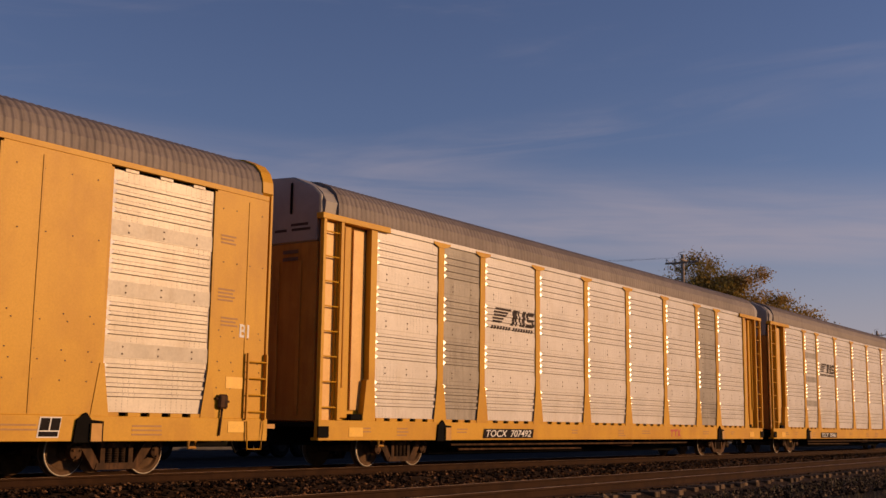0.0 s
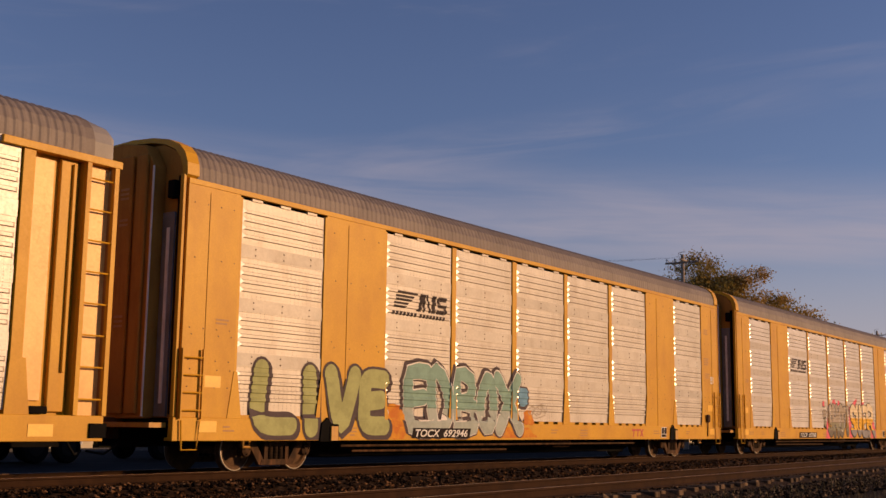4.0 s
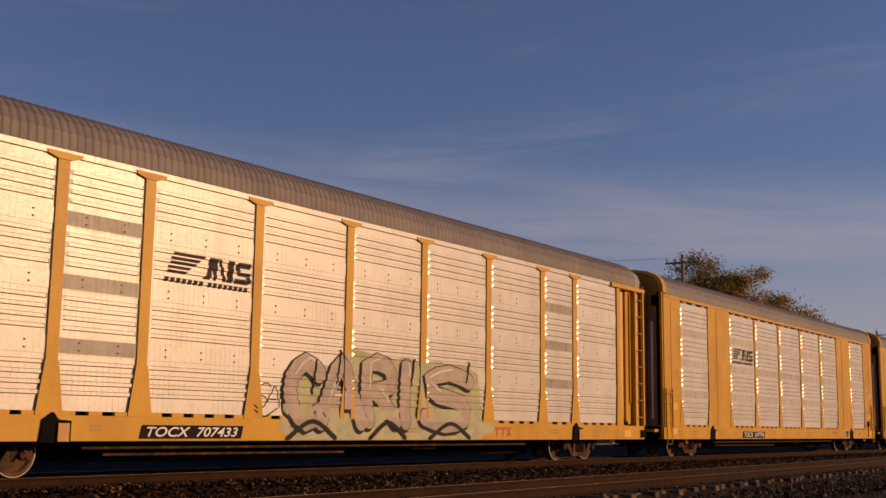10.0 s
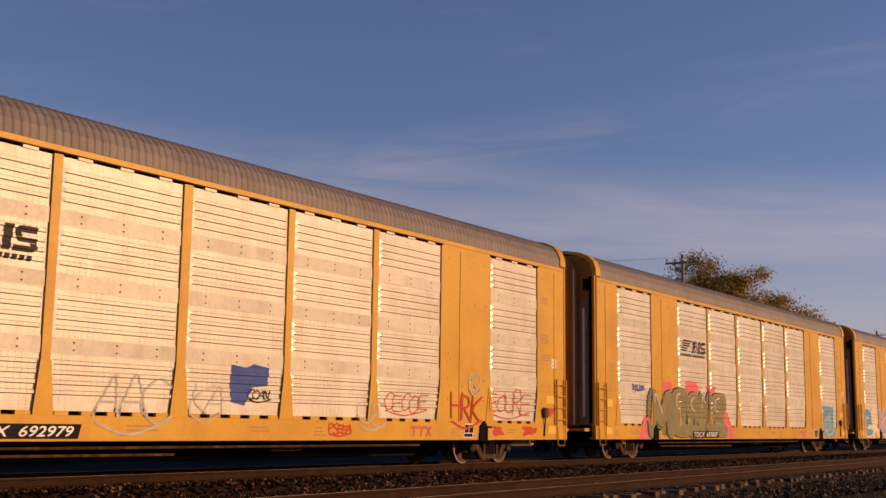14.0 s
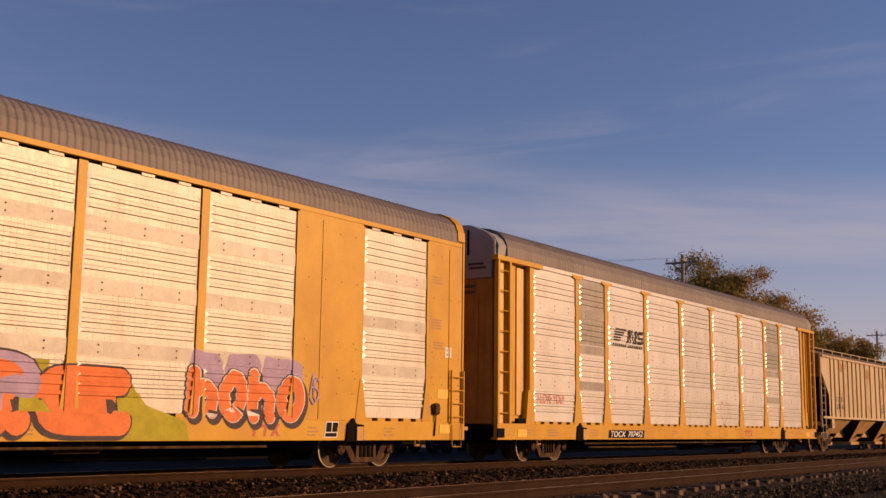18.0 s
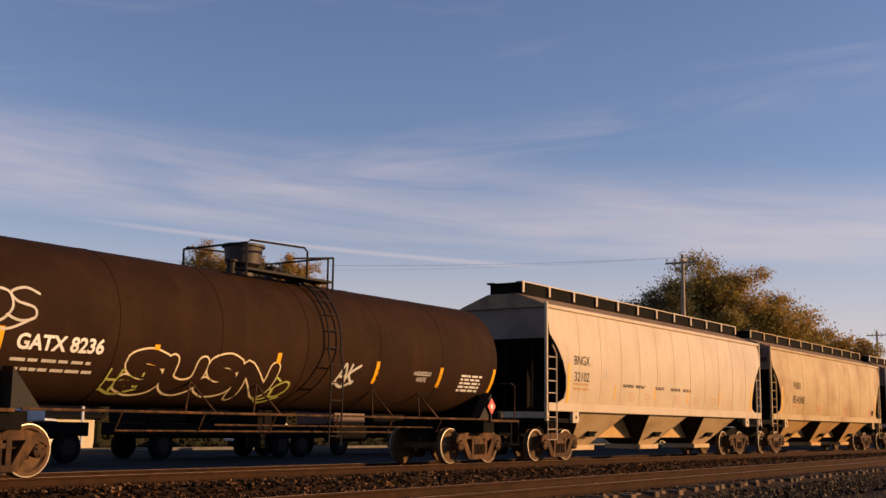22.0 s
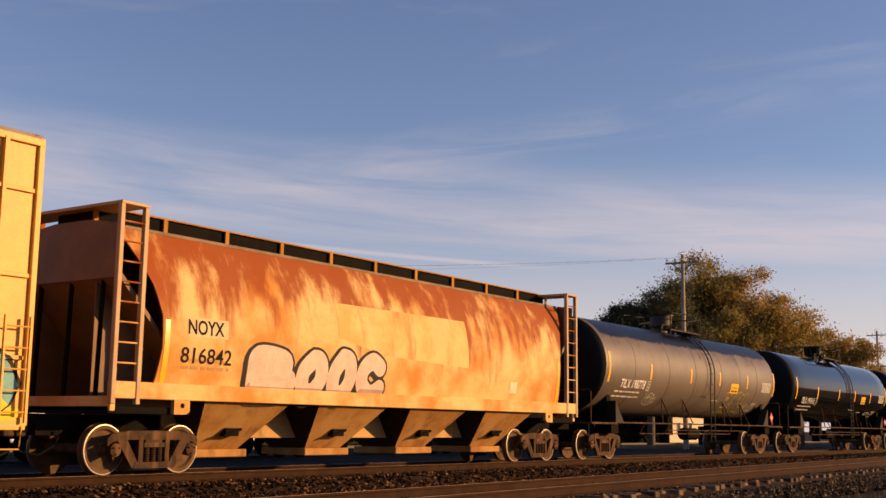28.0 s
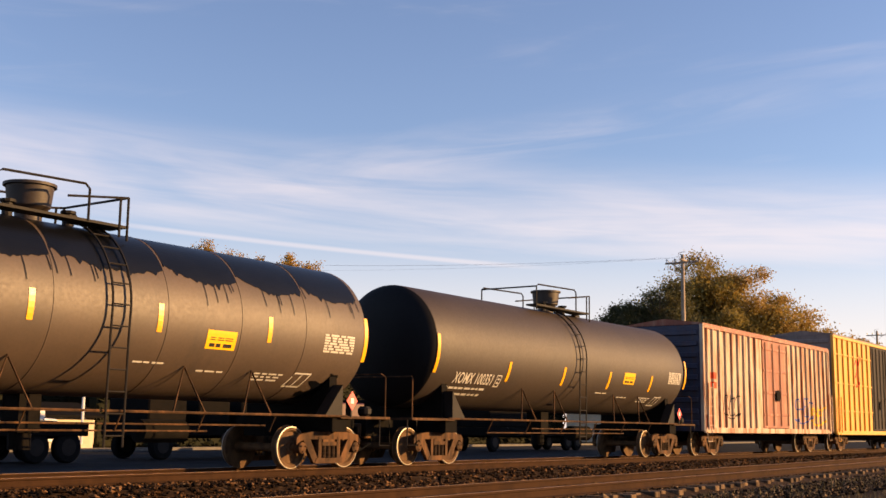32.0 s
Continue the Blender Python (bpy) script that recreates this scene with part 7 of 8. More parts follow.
bubble(lay, "SUER", ((2.05, 3.2), (3.15, 4.05), (4.0, 5.15), (5.1, 6.55)), 0.64, 2.42, 0.185, P_CREAM, P_BLACK, None, [(1.05, P_STEEL), (1.65, P_GOLD)], 6, 0.045, (-0.05, -0.02), P_WHITE)
tag(c, PANELS_A, 11.5, 1.6, 0.7, 0.8, P_BLACK, 7)
tag(c, PANELS_A, 6.1, 2.0, 0.5, 0.4, P_BLACK, 27, 0.012)
for x, z, w, h, m in ((-2.2, 2.2, 0.36, 0.3, P_PINK), (-2.1, 1.75, 0.55, 0.42, P_BEIGE), (-2.05, 1.33, 0.34, 0.5, P_GREYGREEN)):
    lay("sprayed_patch", shift(blob(w, h, int(z * 9), rough=0.08), x, z), P_BLACK, 0.004)
    lay("sprayed_patch", shift(blob(w * 0.86, h * 0.82, int(z * 9), rough=0.08), x + 0.01, z + 0.02), m, 0.007)
c = RACKS[6]
tagged(c, "auto rack wagon with pale black-edged graffiti")
lay = rack_lay(c, PANELS_B)
lay("sprayed_cloud", shift(blob(8.0, 0.62, 8, rough=0.07), 0.2, 0.86), P_MINT, 0.0015)
for k, (x, z, w, h) in enumerate(((-2.6, 1.45, 1.9, 1.5), (-0.6, 1.6, 2.4, 1.9), (1.0, 1.7, 1.6, 1.7), (2.7, 1.65, 2.3, 1.7))):
    lay("sprayed_cloud", shift(blob(w, h, 70 + k, rough=0.06), x, z), P_MINT, 0.0018 + 0.0003 * k)
bubble(lay, "CARIS", ((-3.5, -2.2), (-2.55, -0.8), (-1.0, 0.45), (0.25, 1.05), (1.15, 3.55)), 0.78, 2.56, 0.2, P_BLUSH, P_BLACK, None, [(RACK_SILL, P_BEIGE)], 8, 0.03, (-0.07, -0.05), P_WHITE, True)
for k, (xa, xb) in enumerate(((-3.4, -1.9), (-0.7, 0.6), (1.6, 3.3))):
    lay("sprayed_outline", stroke(glide([(xa, 0.66), ((xa + xb) / 2, 1.02), (xb, 0.68)]), 0.05), P_BLACK, 0.019 + 0.0004 * k)
for k, (x, z, h) in enumerate(((-2.55, 2.3, 0.7), (-1.75, 2.55, 0.7), (0.95, 2.5, 0.6), (3.3, 2.55, 0.5))):
    lay("sprayed_outline", stroke(glide([(x - 0.1, z - h), (x, z - 0.3 * h), (x + 0.02, z)]), 0.028), P_BLACK, 0.0205 + 0.0003 * k)
tag(c, PANELS_B, -4.05, 1.5, 0.7, 0.65, P_BLACK, 9, 0.012)
c = RACKS[8]
tagged(c, "yellow auto rack wagon with blue and faded graffiti scrawls")
tag(c, PANELS_A, -11.15, 1.7, 1.3, 1.1, P_BLUE, 10, 0.03)
tag(c, PANELS_A, -11.15, 1.75, 1.5, 0.8, P_BLUE, 15, 0.028)
tag(c, PANELS_A, -7.4, 1.7, 1.8, 1.4, P_BLACK, 11, 0.018)
tag(c, PANELS_A, -2.5, 1.35, 1.6, 1.0, P_PALE, 12, 0.022)
tag(c, PANELS_A, -0.75, 1.4, 0.8, 0.7, P_PALE, 22, 0.016)
tag(c, PANELS_A, 3.2, 0.86, 0.7, 0.24, P_RED, 23, 0.02)
tag(c, PANELS_A, 4.3, 1.2, 0.9, 0.6, P_PALE, 24, 0.018)
rack_paint(c, PANELS_A, "sprayed_patch", outline([(-0.55, 0.02), (-0.5, 0.36), (-0.1, 0.32), (0.1, 0.40), (0.55, 0.34), (0.5, -0.02), (0.1, -0.06), (-0.12, -0.42), (-0.5, -0.36)]), 0.47, 1.72, P_BLUE, 0.004)
tag(c, PANELS_A, 0.72, 1.52, 0.6, 0.24, P_BLACK, 21, 0.014)
tag(c, PANELS_A, 5.6, 1.5, 1.6, 0.5, P_RED, 13, 0.014)
tag(c, PANELS_A, 10.2, 1.6, 2.0, 0.7, P_RED, 14, 0.016)
tag(c, PANELS_A, 8.1, 1.4, 1.3, 0.8, P_RED, 16, 0.028)
tag(c, PANELS_A, 8.5, 2.1, 0.5, 0.6, P_PALE, 28, 0.018)
for k, (x, z, w) in enumerate(((11.2, 0.86, 0.7), (12.3, 1.4, 0.5), (9.6, 0.84, 0.5))):
    rack_paint(c, PANELS_A, "sprayed_patch", blob(w, 0.24, 90 + k, rough=0.2), x, z, P_RED, 0.003)
c = RACKS[9]
tagged(c, "yellow auto rack wagon with olive green graffiti on pink")
lay = rack_lay(c, PANELS_A)
for k, pts in enumerate(([(-10.35, 0.64), (-9.3, 0.64), (-9.1, 1.9), (-9.45, 1.75), (-9.9, 1.3)], [(-2.9, 0.64), (-1.85, 0.64), (-2.2, 1.25), (-2.75, 1.85), (-3.1, 1.9)])):
    lay("sprayed_cloud", outline(pts), P_PINK, 0.0015 + 0.0004 * k)
for k, (x, z, w, h) in enumerate(((-8.0, 2.36, 0.9, 0.34), (-5.9, 2.4, 1.15, 0.5), (-4.1, 2.4, 0.85, 0.36))):
    lay("sprayed_cloud", shift(blob(w, h, 50 + k, rough=0.08), x, z), P_PINK, 0.0018 + 0.0004 * k)
lay("sprayed_cloud", shift(blob(6.6, 1.05, 12, rough=0.03), -6.0, 1.2), P_KHAKI, 0.003)
bubble(lay, "MESNE", ((-9.6, -7.55), (-7.75, -6.25), (-6.5, -5.2), (-5.4, -4.0), (-4.2, -2.65)), 0.64, 2.34, 0.27, P_KHAKI, P_BOTTLE, P_SAGE, (), 13, 0.06, (-0.07, 0.02), P_WHITE)
lay("sprayed_patch", shift(outline([(-0.9, -0.75), (0.85, -0.72), (0.9, 0.68), (-0.86, 0.74)]), 10.3, 1.4), P_SKY, 0.004)
tag(c, PANELS_A, 10.3, 1.4, 1.5, 1.0, P_PALE, 17, 0.03)
tag(c, PANELS_A, -10.3, 2.3, 0.9, 0.2, P_BLUE, 18, 0.02)
c = RACKS[10]
tagged(c, "yellow auto rack wagon covered with cream, lilac and orange graffiti")
lay = rack_lay(c, PANELS_A)
P_ACID = paint("dull yellow green spray", (0.46, 0.40, 0.04))
for k, pts in enumerate(([(-2.9, 0.64), (-1.6, 0.64), (-1.7, 1.3), (-1.95, 1.75), (-2.3, 1.55), (-2.75, 1.2)], [(2.6, 0.64), (4.2, 0.64), (4.1, 0.98), (3.2, 1.25), (2.85, 1.6), (2.5, 1.6)], [(-7.3, 0.8), (-3.6, 0.8), (-3.6, 1.9), (-7.0, 1.8)], [(-0.6, 1.1), (1.2, 1.1), (1.1, 1.95), (-0.6, 2.0)])):
    lay("sprayed_cloud", outline(pts), P_ACID, 0.0015 + 0.0004 * k)
bubble(lay, "BRK", ((-11.9, -10.5), (-10.6, -9.2), (-9.3, -7.7)), 0.66, 2.2, 0.2, [P_SKY, P_CREAM, P_LILAC], P_WHITE, None, (), 20, 0.05)
bubble(lay, "NEMA", ((-7.45, -6.05), (-6.1, -5.05), (-5.15, -3.8), (-3.95, -2.75)), 0.66, 2.16, 0.2, P_CREAM, P_BLACK, None, [(0.98, P_BLUSH)], 21, 0.05, (-0.05, -0.03), None, True)
bubble(lay, "UP", ((-1.95, -0.1), (-0.3, 0.95)), 0.64, 2.06, 0.25, P_LILAC, P_PLUM, None, (), 22, 0.045)
bubble(lay, "RE", ((-0.15, 0.75), (0.9, 2.8)), 0.64, 1.98, 0.24, P_ORANGE, P_PLUM, None, (), 24, 0.045)
for k, (x, w) in enumerate(((4.6, 0.9), (5.6, 1.1), (6.7, 1.2))):
    lay("sprayed_cloud", shift(blob(w, 1.1, 80 + k, rough=0.05), x, 1.75), P_LILAC, 0.0018 + 0.0004 * k)
bubble(lay, "hoho", ((4.1, 4.95), (4.95, 5.7), (5.7, 6.5), (6.55, 7.35)), 0.95, 2.12, 0.14, P_ORANGE, P_PLUM, P_WHITE, (), 23, 0.06, (0.07, -0.07))
tag(c, PANELS_A, 7.65, 1.75, 0.25, 0.6, P_LILAC, 26, 0.02)
c = RACKS[11]
tagged(c, "auto rack wagon with red handwriting on its screens")
rack_paint(c, PANELS_B, "handwriting", letters("I LOVE YOU!", 1.5, 0.26, 0.0, 0.1), -10.7, 1.76, P_RED, 0.006, "thin red writing: I LOVE YOU!")
heart = [(0.42 * math.sin(a) ** 3, 0.034 * (13 * math.cos(a) - 5 * math.cos(2 * a) - 2 * math.cos(3 * a) - math.cos(4 * a))) for a in np.linspace(0, 2 * math.pi, 30)]
bm = B()
for i in range(29):
    (x1, z1), (x2, z2) = heart[i], heart[i + 1]
    if abs(x1 - x2) + abs(z1 - z2) < 1e-4:
        continue
    bm.faces.new([bm.verts.new((px, 0, pz)) for px, pz in ((x1, z1), (x2, z2), (x2 * 0.94, z2 * 0.94), (x1 * 0.94, z1 * 0.94))])
rack_paint(c, PANELS_B, "heart_drawing", bm, 2.5, 1.6, P_RED, 0.006, "red drawn heart")

# ---- hoppers ----
def side_text(car, side, text, x, z, w, h, material, fat=0.0, name="lettering", lean=0.0, lift=0.007):
    part(name, on_curve(shift(letters(text, w, h, fat, lean), x, z), side, lift, 0.12), material, car, "painted " + text)


def side_bars(car, side, x, z, w, rows, material, pitch=0.09, tall=0.05, lift=0.006):
    """Lettering too small to read, as plain bars."""
    rnd = random.Random(int(x * 100 + z * 10))
    bm = B()
    for k in range(rows):
        x1 = x - w / 2
        while x1 < x + w / 2 - 0.05:
            ww = rnd.uniform(0.1, 0.3)
            zz = z - k * pitch
            bm.faces.new([bm.verts.new(p) for p in ((x1, 0, zz), (min(x1 + ww, x + w / 2), 0, zz), (min(x1 + ww, x + w / 2), 0, zz + tall), (x1, 0, zz + tall))])
            x1 += ww + rnd.uniform(0.03, 0.08)
    part("small_lettering", on_curve(bm, side, lift, 0.12), material, car, kind="stuff")


def side_patch(car, side, x, z, w, h, material, name="sticker", lift=0.006, label=""):
    part(name, on_curve(outline([(x - w / 2, z - h / 2), (x + w / 2, z - h / 2), (x + w / 2, z + h / 2), (x - w / 2, z + h / 2)]), side, lift), material, car, label)


P_HONEY = paint("thin honey spray", (0.62, 0.42, 0.08))


def side_tag(car, side, x, z, w, h, material, seed, r=0.02):
    for k, line in enumerate(scrawl(w, h, seed)):
        part("sprayed_line", on_curve(shift(stroke(line, r), x, z), side, 0.009 + 0.0004 * k), material, car)


def end_text(car, text, x, y, z, w, h):
    """Lettering on an end that faces the line's smaller x."""
    bm = letters(text, w, h, 0.02)
    for v in bm.verts:
        v.co = Vector((x - 0.006, y - v.co.x, v.co.z + z))
    part("lettering", bm, BLACKPAINT, car, "painted " + text)


X_H12 = 93.68
h12 = hopper("covered_hopper_wagon", X_H12, 8.42, 6.97, (-4.78, 0, 4.78), HOPPER_GREY, flat_side, (), [-7.05, -6.4, -5.65, -4.9, -4.1, -3.35, -2.6, -1.85, -1.0, 0.0, 1.0, 1.85, 2.6, 3.35, 4.1, 4.9, 5.65, 6.4, 7.05], "straight", walk=(4.86, 5.02), sill=1.55, lip=4.48)
tagged(h12, "pale grey ribbed covered hopper with rust patches")
for k, t in enumerate(("C", "G", "R", "X")):
    side_text(h12, flat_side, t, -6.05 + 0.34 * k + (0.1 if k > 1 else 0), 2.50, 0.2, 0.24, BLACKPAINT, lift=0.01)
for k, t in enumerate(("2", "1", "4", "0")):
    side_text(h12, flat_side, t, -6.05 + 0.34 * k + (0.1 if k > 1 else 0), 2.14, 0.2, 0.24, BLACKPAINT, lift=0.01)
for x in (-4.25, -1.15, 1.95, 6.3):
    side_patch(h12, flat_side, x, 1.98, 0.07, 0.5, REFLECT, "reflective_strip", 0.01)
for x, s in ((2.2, 3), (3.0, 4), (4.5, 6), (5.25, 8)):
    side_tag(h12, flat_side, x, 2.2, 0.55, 0.4, P_BLACK if s != 4 else P_WHITE, s, 0.015)

RUST_PATCH = mat("orange rust patch", (0.45, 0.22, 0.075), (0.38, 0.16, 0.045), 0.8, 0, 3, 0.1, 30, (0.50, 0.33, 0.18), 0.6, (3, 3, 1.2), spec=0.1)
for x, z, w, h, s in ((7.35, 3.75, 0.9, 0.9, 3), (7.5, 2.9, 0.6, 1.0, 5), (6.72, 3.9, 0.45, 0.5, 6), (3.7, 4.1, 0.5, 0.35, 7), (-5.3, 4.05, 0.5, 0.5, 8), (-0.5, 3.9, 0.6, 0.5, 9), (2.2, 3.5, 0.4, 0.5, 10)):
    part("rust_patch", on_curve(shift(blob(w, h, s, rough=0.15), x, z), flat_side, 0.003), RUST_PATCH, h12)

X_H14 = 130.93
h14 = hopper("covered_hopper_wagon", X_H14, 8.68, 7.26, (-4.95, -0.1, 4.6), HOPPER_TAN, bulge_soft, (-6.9, -5.5, -4.1, -2.75, -1.4, 0.0, 1.4, 2.75, 4.1, 5.5, 6.9), bay_mat=BAY_PALE)
tagged(h14, "pale tan covered hopper wagon with smooth curved sides")
side_text(h14, bulge_soft, "BNGX", -6.75, 2.93, 0.95, 0.27, BLACKPAINT)
side_text(h14, bulge_soft, "32102", -6.75, 2.45, 0.92, 0.27, BLACKPAINT)
side_bars(h14, bulge_soft, -6.8, 2.2, 0.95, 2, FADED, 0.14, 0.07)
for x, w in ((-3.6, 0.75), (-2.7, 0.7), (-1.2, 0.7), (0.1, 0.8), (1.1, 0.7)):
    side_bars(h14, bulge_soft, x, 2.3, w, 2, LOGOGREY, 0.05, 0.04)
for x in (-4.5, -1.55, 1.2, 4.2):
    side_patch(h14, bulge_soft, x, 2.08, 0.07, 0.42, REFLECT, "reflective_strip")
for x in (-3.3, -2.1, 0.3, 2.0, 3.6, 5.2):
    side_bars(h14, bulge_soft, x, 2.06, 0.5, 4, paint("faded red stencil", (0.55, 0.33, 0.22)), 0.08, 0.03)
side_patch(h14, bulge_soft, -5.2, 2.6, 0.24, 0.28, paint("pale stencil box", (0.5, 0.44, 0.36)), "stencil_box")

X_H15 = 149.68
h15 = hopper("covered_hopper_wagon", X_H15, 8.6, 7.1, (-4.78, 0, 4.78), HOPPER_DUST, bulge_soft, (-6.5, -4.6, -2.75, -0.9, 0.9, 2.75, 4.6, 6.5))
tagged(h15, "brown dusty covered hopper wagon with smooth curved sides")
side_text(h15, bulge_soft, "FURX", -5.5, 2.91, 0.98, 0.30, BLACKPAINT)
end_text(h15, "FURX", -8.52, -0.72, 4.22, 0.85, 0.2)
end_text(h15, "854088", -8.52, -0.72, 3.92, 1.2, 0.2)
side_text(h15, bulge_soft, "854088", -5.3, 2.31, 1.6, 0.32, BLACKPAINT)
side_bars(h15, bulge_soft, -5.6, 2.12, 1.0, 2, FADED, 0.14, 0.07)
for x in (-2.3, 1.9, 6.4):
    side_bars(h15, bulge_soft, x, 2.05, 0.5, 4, REDPAINT, 0.08, 0.03)
side_patch(h15, bulge_soft, 6.9, 1.92, 0.36, 0.26, BLACKPAINT, "stencil_box")
side_patch(h15, bulge_soft, -3.1, 2.7, 0.26, 0.3, paint("pale stencil box", (0.42, 0.30, 0.18)), "stencil_box")

X_H16 = 169.8
h16 = hopper("covered_hopper_wagon", X_H16, 9.85, 8.5, (-6.15, -2.05, 2.05, 6.15), HOPPER_CREAM, bulge_soft, (-6.6, -3.3, 0, 3.3, 6.6), ends="low cut", bay_half=1.55, bay_mat=HOPPER_CREAM)
tagged(h16, "cream covered hopper wagon with pink and red graffiti")
side_text(h16, bulge_soft, "ADMX", -8.1, 3.05, 0.95, 0.29, BLACKPAINT)
side_text(h16, bulge_soft, "63322", -8.1, 2.58, 0.95, 0.29, BLACKPAINT)
side_bars(h16, bulge_soft, -7.9, 2.2, 0.95, 2, LOGOGREY, 0.16, 0.06)
lay = side_lay(h16, bulge_soft)
P_ROSE = paint("pale rose spray", (0.92, 0.50, 0.60))
P_MAGENTA = paint("magenta spray line", (0.55, 0.10, 0.22))
for k, (m, grow) in enumerate(((P_MAGENTA, 0.045), (P_HOT, 0.0))):
    lay("sprayed_cloud", shift(blob(2.45 + 2 * grow, 1.45 + 2 * grow, 30, 44, 0.12), -3.8, 2.12), m, 0.002 + 0.001 * k)
    for q, (x, z) in enumerate(((-4.75, 2.78), (-4.2, 2.96), (-3.45, 2.92), (-2.85, 2.72), (-2.6, 2.3), (-4.9, 1.55), (-2.75, 1.5))):
        lay("sprayed_line", stroke(glide([(-3.8 + (x + 3.8) * 0.4, 2.12 + (z - 2.12) * 0.4), (x, z)]), 0.13 + grow), m, 0.0022 + 0.001 * k + 0.0001 * q)
bubble(lay, "SUKS", ((-4.75, -4.2), (-4.25, -3.75), (-3.85, -3.4), (-3.4, -2.85)), 1.62, 2.62, 0.115, P_ROSE, P_MAGENTA, None, (), 31, 0.022)
for k, (x, z, w, h) in enumerate(((3.4, 2.05, 1.2, 0.75), (4.2, 1.85, 1.6, 0.7), (5.1, 1.9, 1.2, 0.8))):
    lay("sprayed_cloud", shift(blob(w, h, 32 + k, rough=0.14), x, z), P_RED, 0.003 + 0.0006 * k)
bubble(lay, "SERA", ((2.95, 3.65), (3.6, 4.25), (4.2, 4.9), (4.85, 5.6)), 1.5, 2.5, 0.13, P_RED, P_ROSE, None, (), 33, 0.025)
for k, (x, z, w, h) in enumerate(((-1.6, 2.5, 0.8, 0.4), (-1.1, 2.72, 0.6, 0.35), (5.9, 2.9, 0.8, 0.5), (6.5, 2.6, 0.9, 0.5))):
    side_bars(h16, bulge_soft, x, z, w, 4, LOGOGREY, h / 4, 0.035)
side_tag(h16, bulge_soft, 0.7, 2.0, 1.5, 0.5, P_BLACK, 33, 0.02)
side_tag(h16, bulge_soft, -1.0, 2.5, 0.9, 0.6, LOGOGREY, 34, 0.012)
side_tag(h16, bulge_soft, 6.3, 2.3, 1.0, 0.7, LOGOGREY, 35, 0.012)
side_patch(h16, bulge_soft, 5.3, 1.95, 0.36, 0.26, BLACKPAINT, "stencil_box")

X_H18 = 210.28
h18 = hopper("covered_hopper_wagon", X_H18, 8.45, 7.08, (-4.95, -1.65, 1.65, 4.95), RUSTY, bulge_round, (), (), "round", walk=(4.72, 4.90), bay_half=1.2, lip=4.50, sill=1.36, bay_mat=BAY_RUST)
tagged(h18, "round-sided covered hopper eaten by orange rust")
side_patch(h18, bulge_round, -6.3, 2.73, 1.05, 0.36, paint("yellowed cream patch", (0.66, 0.50, 0.28)), "repainted_patch", 0.004)
side_text(h18, bulge_round, "NOYX", -6.35, 2.73, 0.92, 0.28, BLACKPAINT, 0.02)
side_text(h18, bulge_round, "816842", -6.3, 2.2, 1.3, 0.3, BLACKPAINT, 0.01)
side_bars(h18, bulge_round, -6.3, 2.08, 1.2, 2, FADED, 0.14, 0.06)
part("repainted_patch", on_curve(shift(outline([(-2.55, -0.2), (-1.0, -0.5), (2.55, -0.62), (2.55, 0.57), (-2.55, 0.57)]), 0.1, 3.03), bulge_round, 0.004), mat("yellowed repaint", (0.70, 0.47, 0.19), (0.60, 0.34, 0.10), 0.65, 0, 1.2, 0.05, 22, (0.36, 0.12, 0.025), 0.7, (2.4, 2.4, 0.5), (0.5, 0.72), spec=0.2), h18)
bubble(side_lay(h18, bulge_round), "BOOC", ((-5.2, -3.75), (-3.75, -2.75), (-2.75, -1.8), (-1.8, -0.75)), 1.36, 2.62, 0.2, paint("dusty pink spray", (0.66, 0.50, 0.40)), P_BLACK, None, [(1.72, paint("mauve grey spray", (0.40, 0.28, 0.26)))], 36, 0.075)
side_patch(h18, bulge_round, 4.9, 2.0, 0.36, 0.3, P_CREAM, "stencil_box")

for c, x in ((h12, X_H12), (h14, X_H14), (h15, X_H15), (h16, X_H16), (h18, X_H18)):
    CARS.append((c, x))

# ---- tanks ----
X_T13 = 112.17
even = [(x, 2.55, 3.0) for x in (-4.1, -1.2, 1.8, 4.2)]
t13, w13 = tank(X_T13, 7.95, 7.17, 1.45, 2.68, TANK_SOOT, 0.75, [(-7.35, 1.75, 2.45), (-4.1, 1.9, 2.36), (-0.85, 1.9, 2.4), (2.45, 1.9, 2.4), (5.0, 1.9, 2.38), (7.4, 1.85, 2.45)], (-5.0, -2.5, 0.0, 2.5, 5.0), -0.6, guard=(-0.85, 1.9))
tagged(t13, "dull brown-black tank wagon with yellow graffiti")
side_text(t13, w13, "GATX 8236", -6.15, 2.24, 1.75, 0.27, WHITEPAINT, 0.03)
side_bars(t13, w13, -6.2, 1.92, 1.7, 2, P_PALE, 0.15, 0.05)
bubble(side_lay(t13, w13), "SUSN", ((-4.75, -3.7), (-3.75, -2.75), (-2.8, -1.8), (-1.85, -0.75)), 1.42, 2.3, 0.13, TANK_SOOT, P_CREAM, None, (), 41, 0.035, (0.0, 0.0))
side_tag(t13, w13, -4.6, 1.7, 0.8, 0.4, P_LIME, 46, 0.02)
side_tag(t13, w13, -0.7, 1.7, 0.7, 0.5, P_LIME, 47, 0.02)
side_tag(t13, w13, -7.3, 2.9, 0.9, 0.8, P_PALE, 42, 0.022)
side_tag(t13, w13, 1.4, 2.1, 0.6, 0.5, P_PALE, 43, 0.03)
side_text(t13, w13, "HAZARDOUS", 4.25, 2.2, 0.7, 0.1, WHITEPAINT)
side_text(t13, w13, "WASTE", 4.25, 2.06, 0.4, 0.1, WHITEPAINT)
side_bars(t13, w13, 6.4, 2.2, 0.95, 5, WHITEPAINT, 0.09, 0.05)
CARS.append((t13, X_T13))


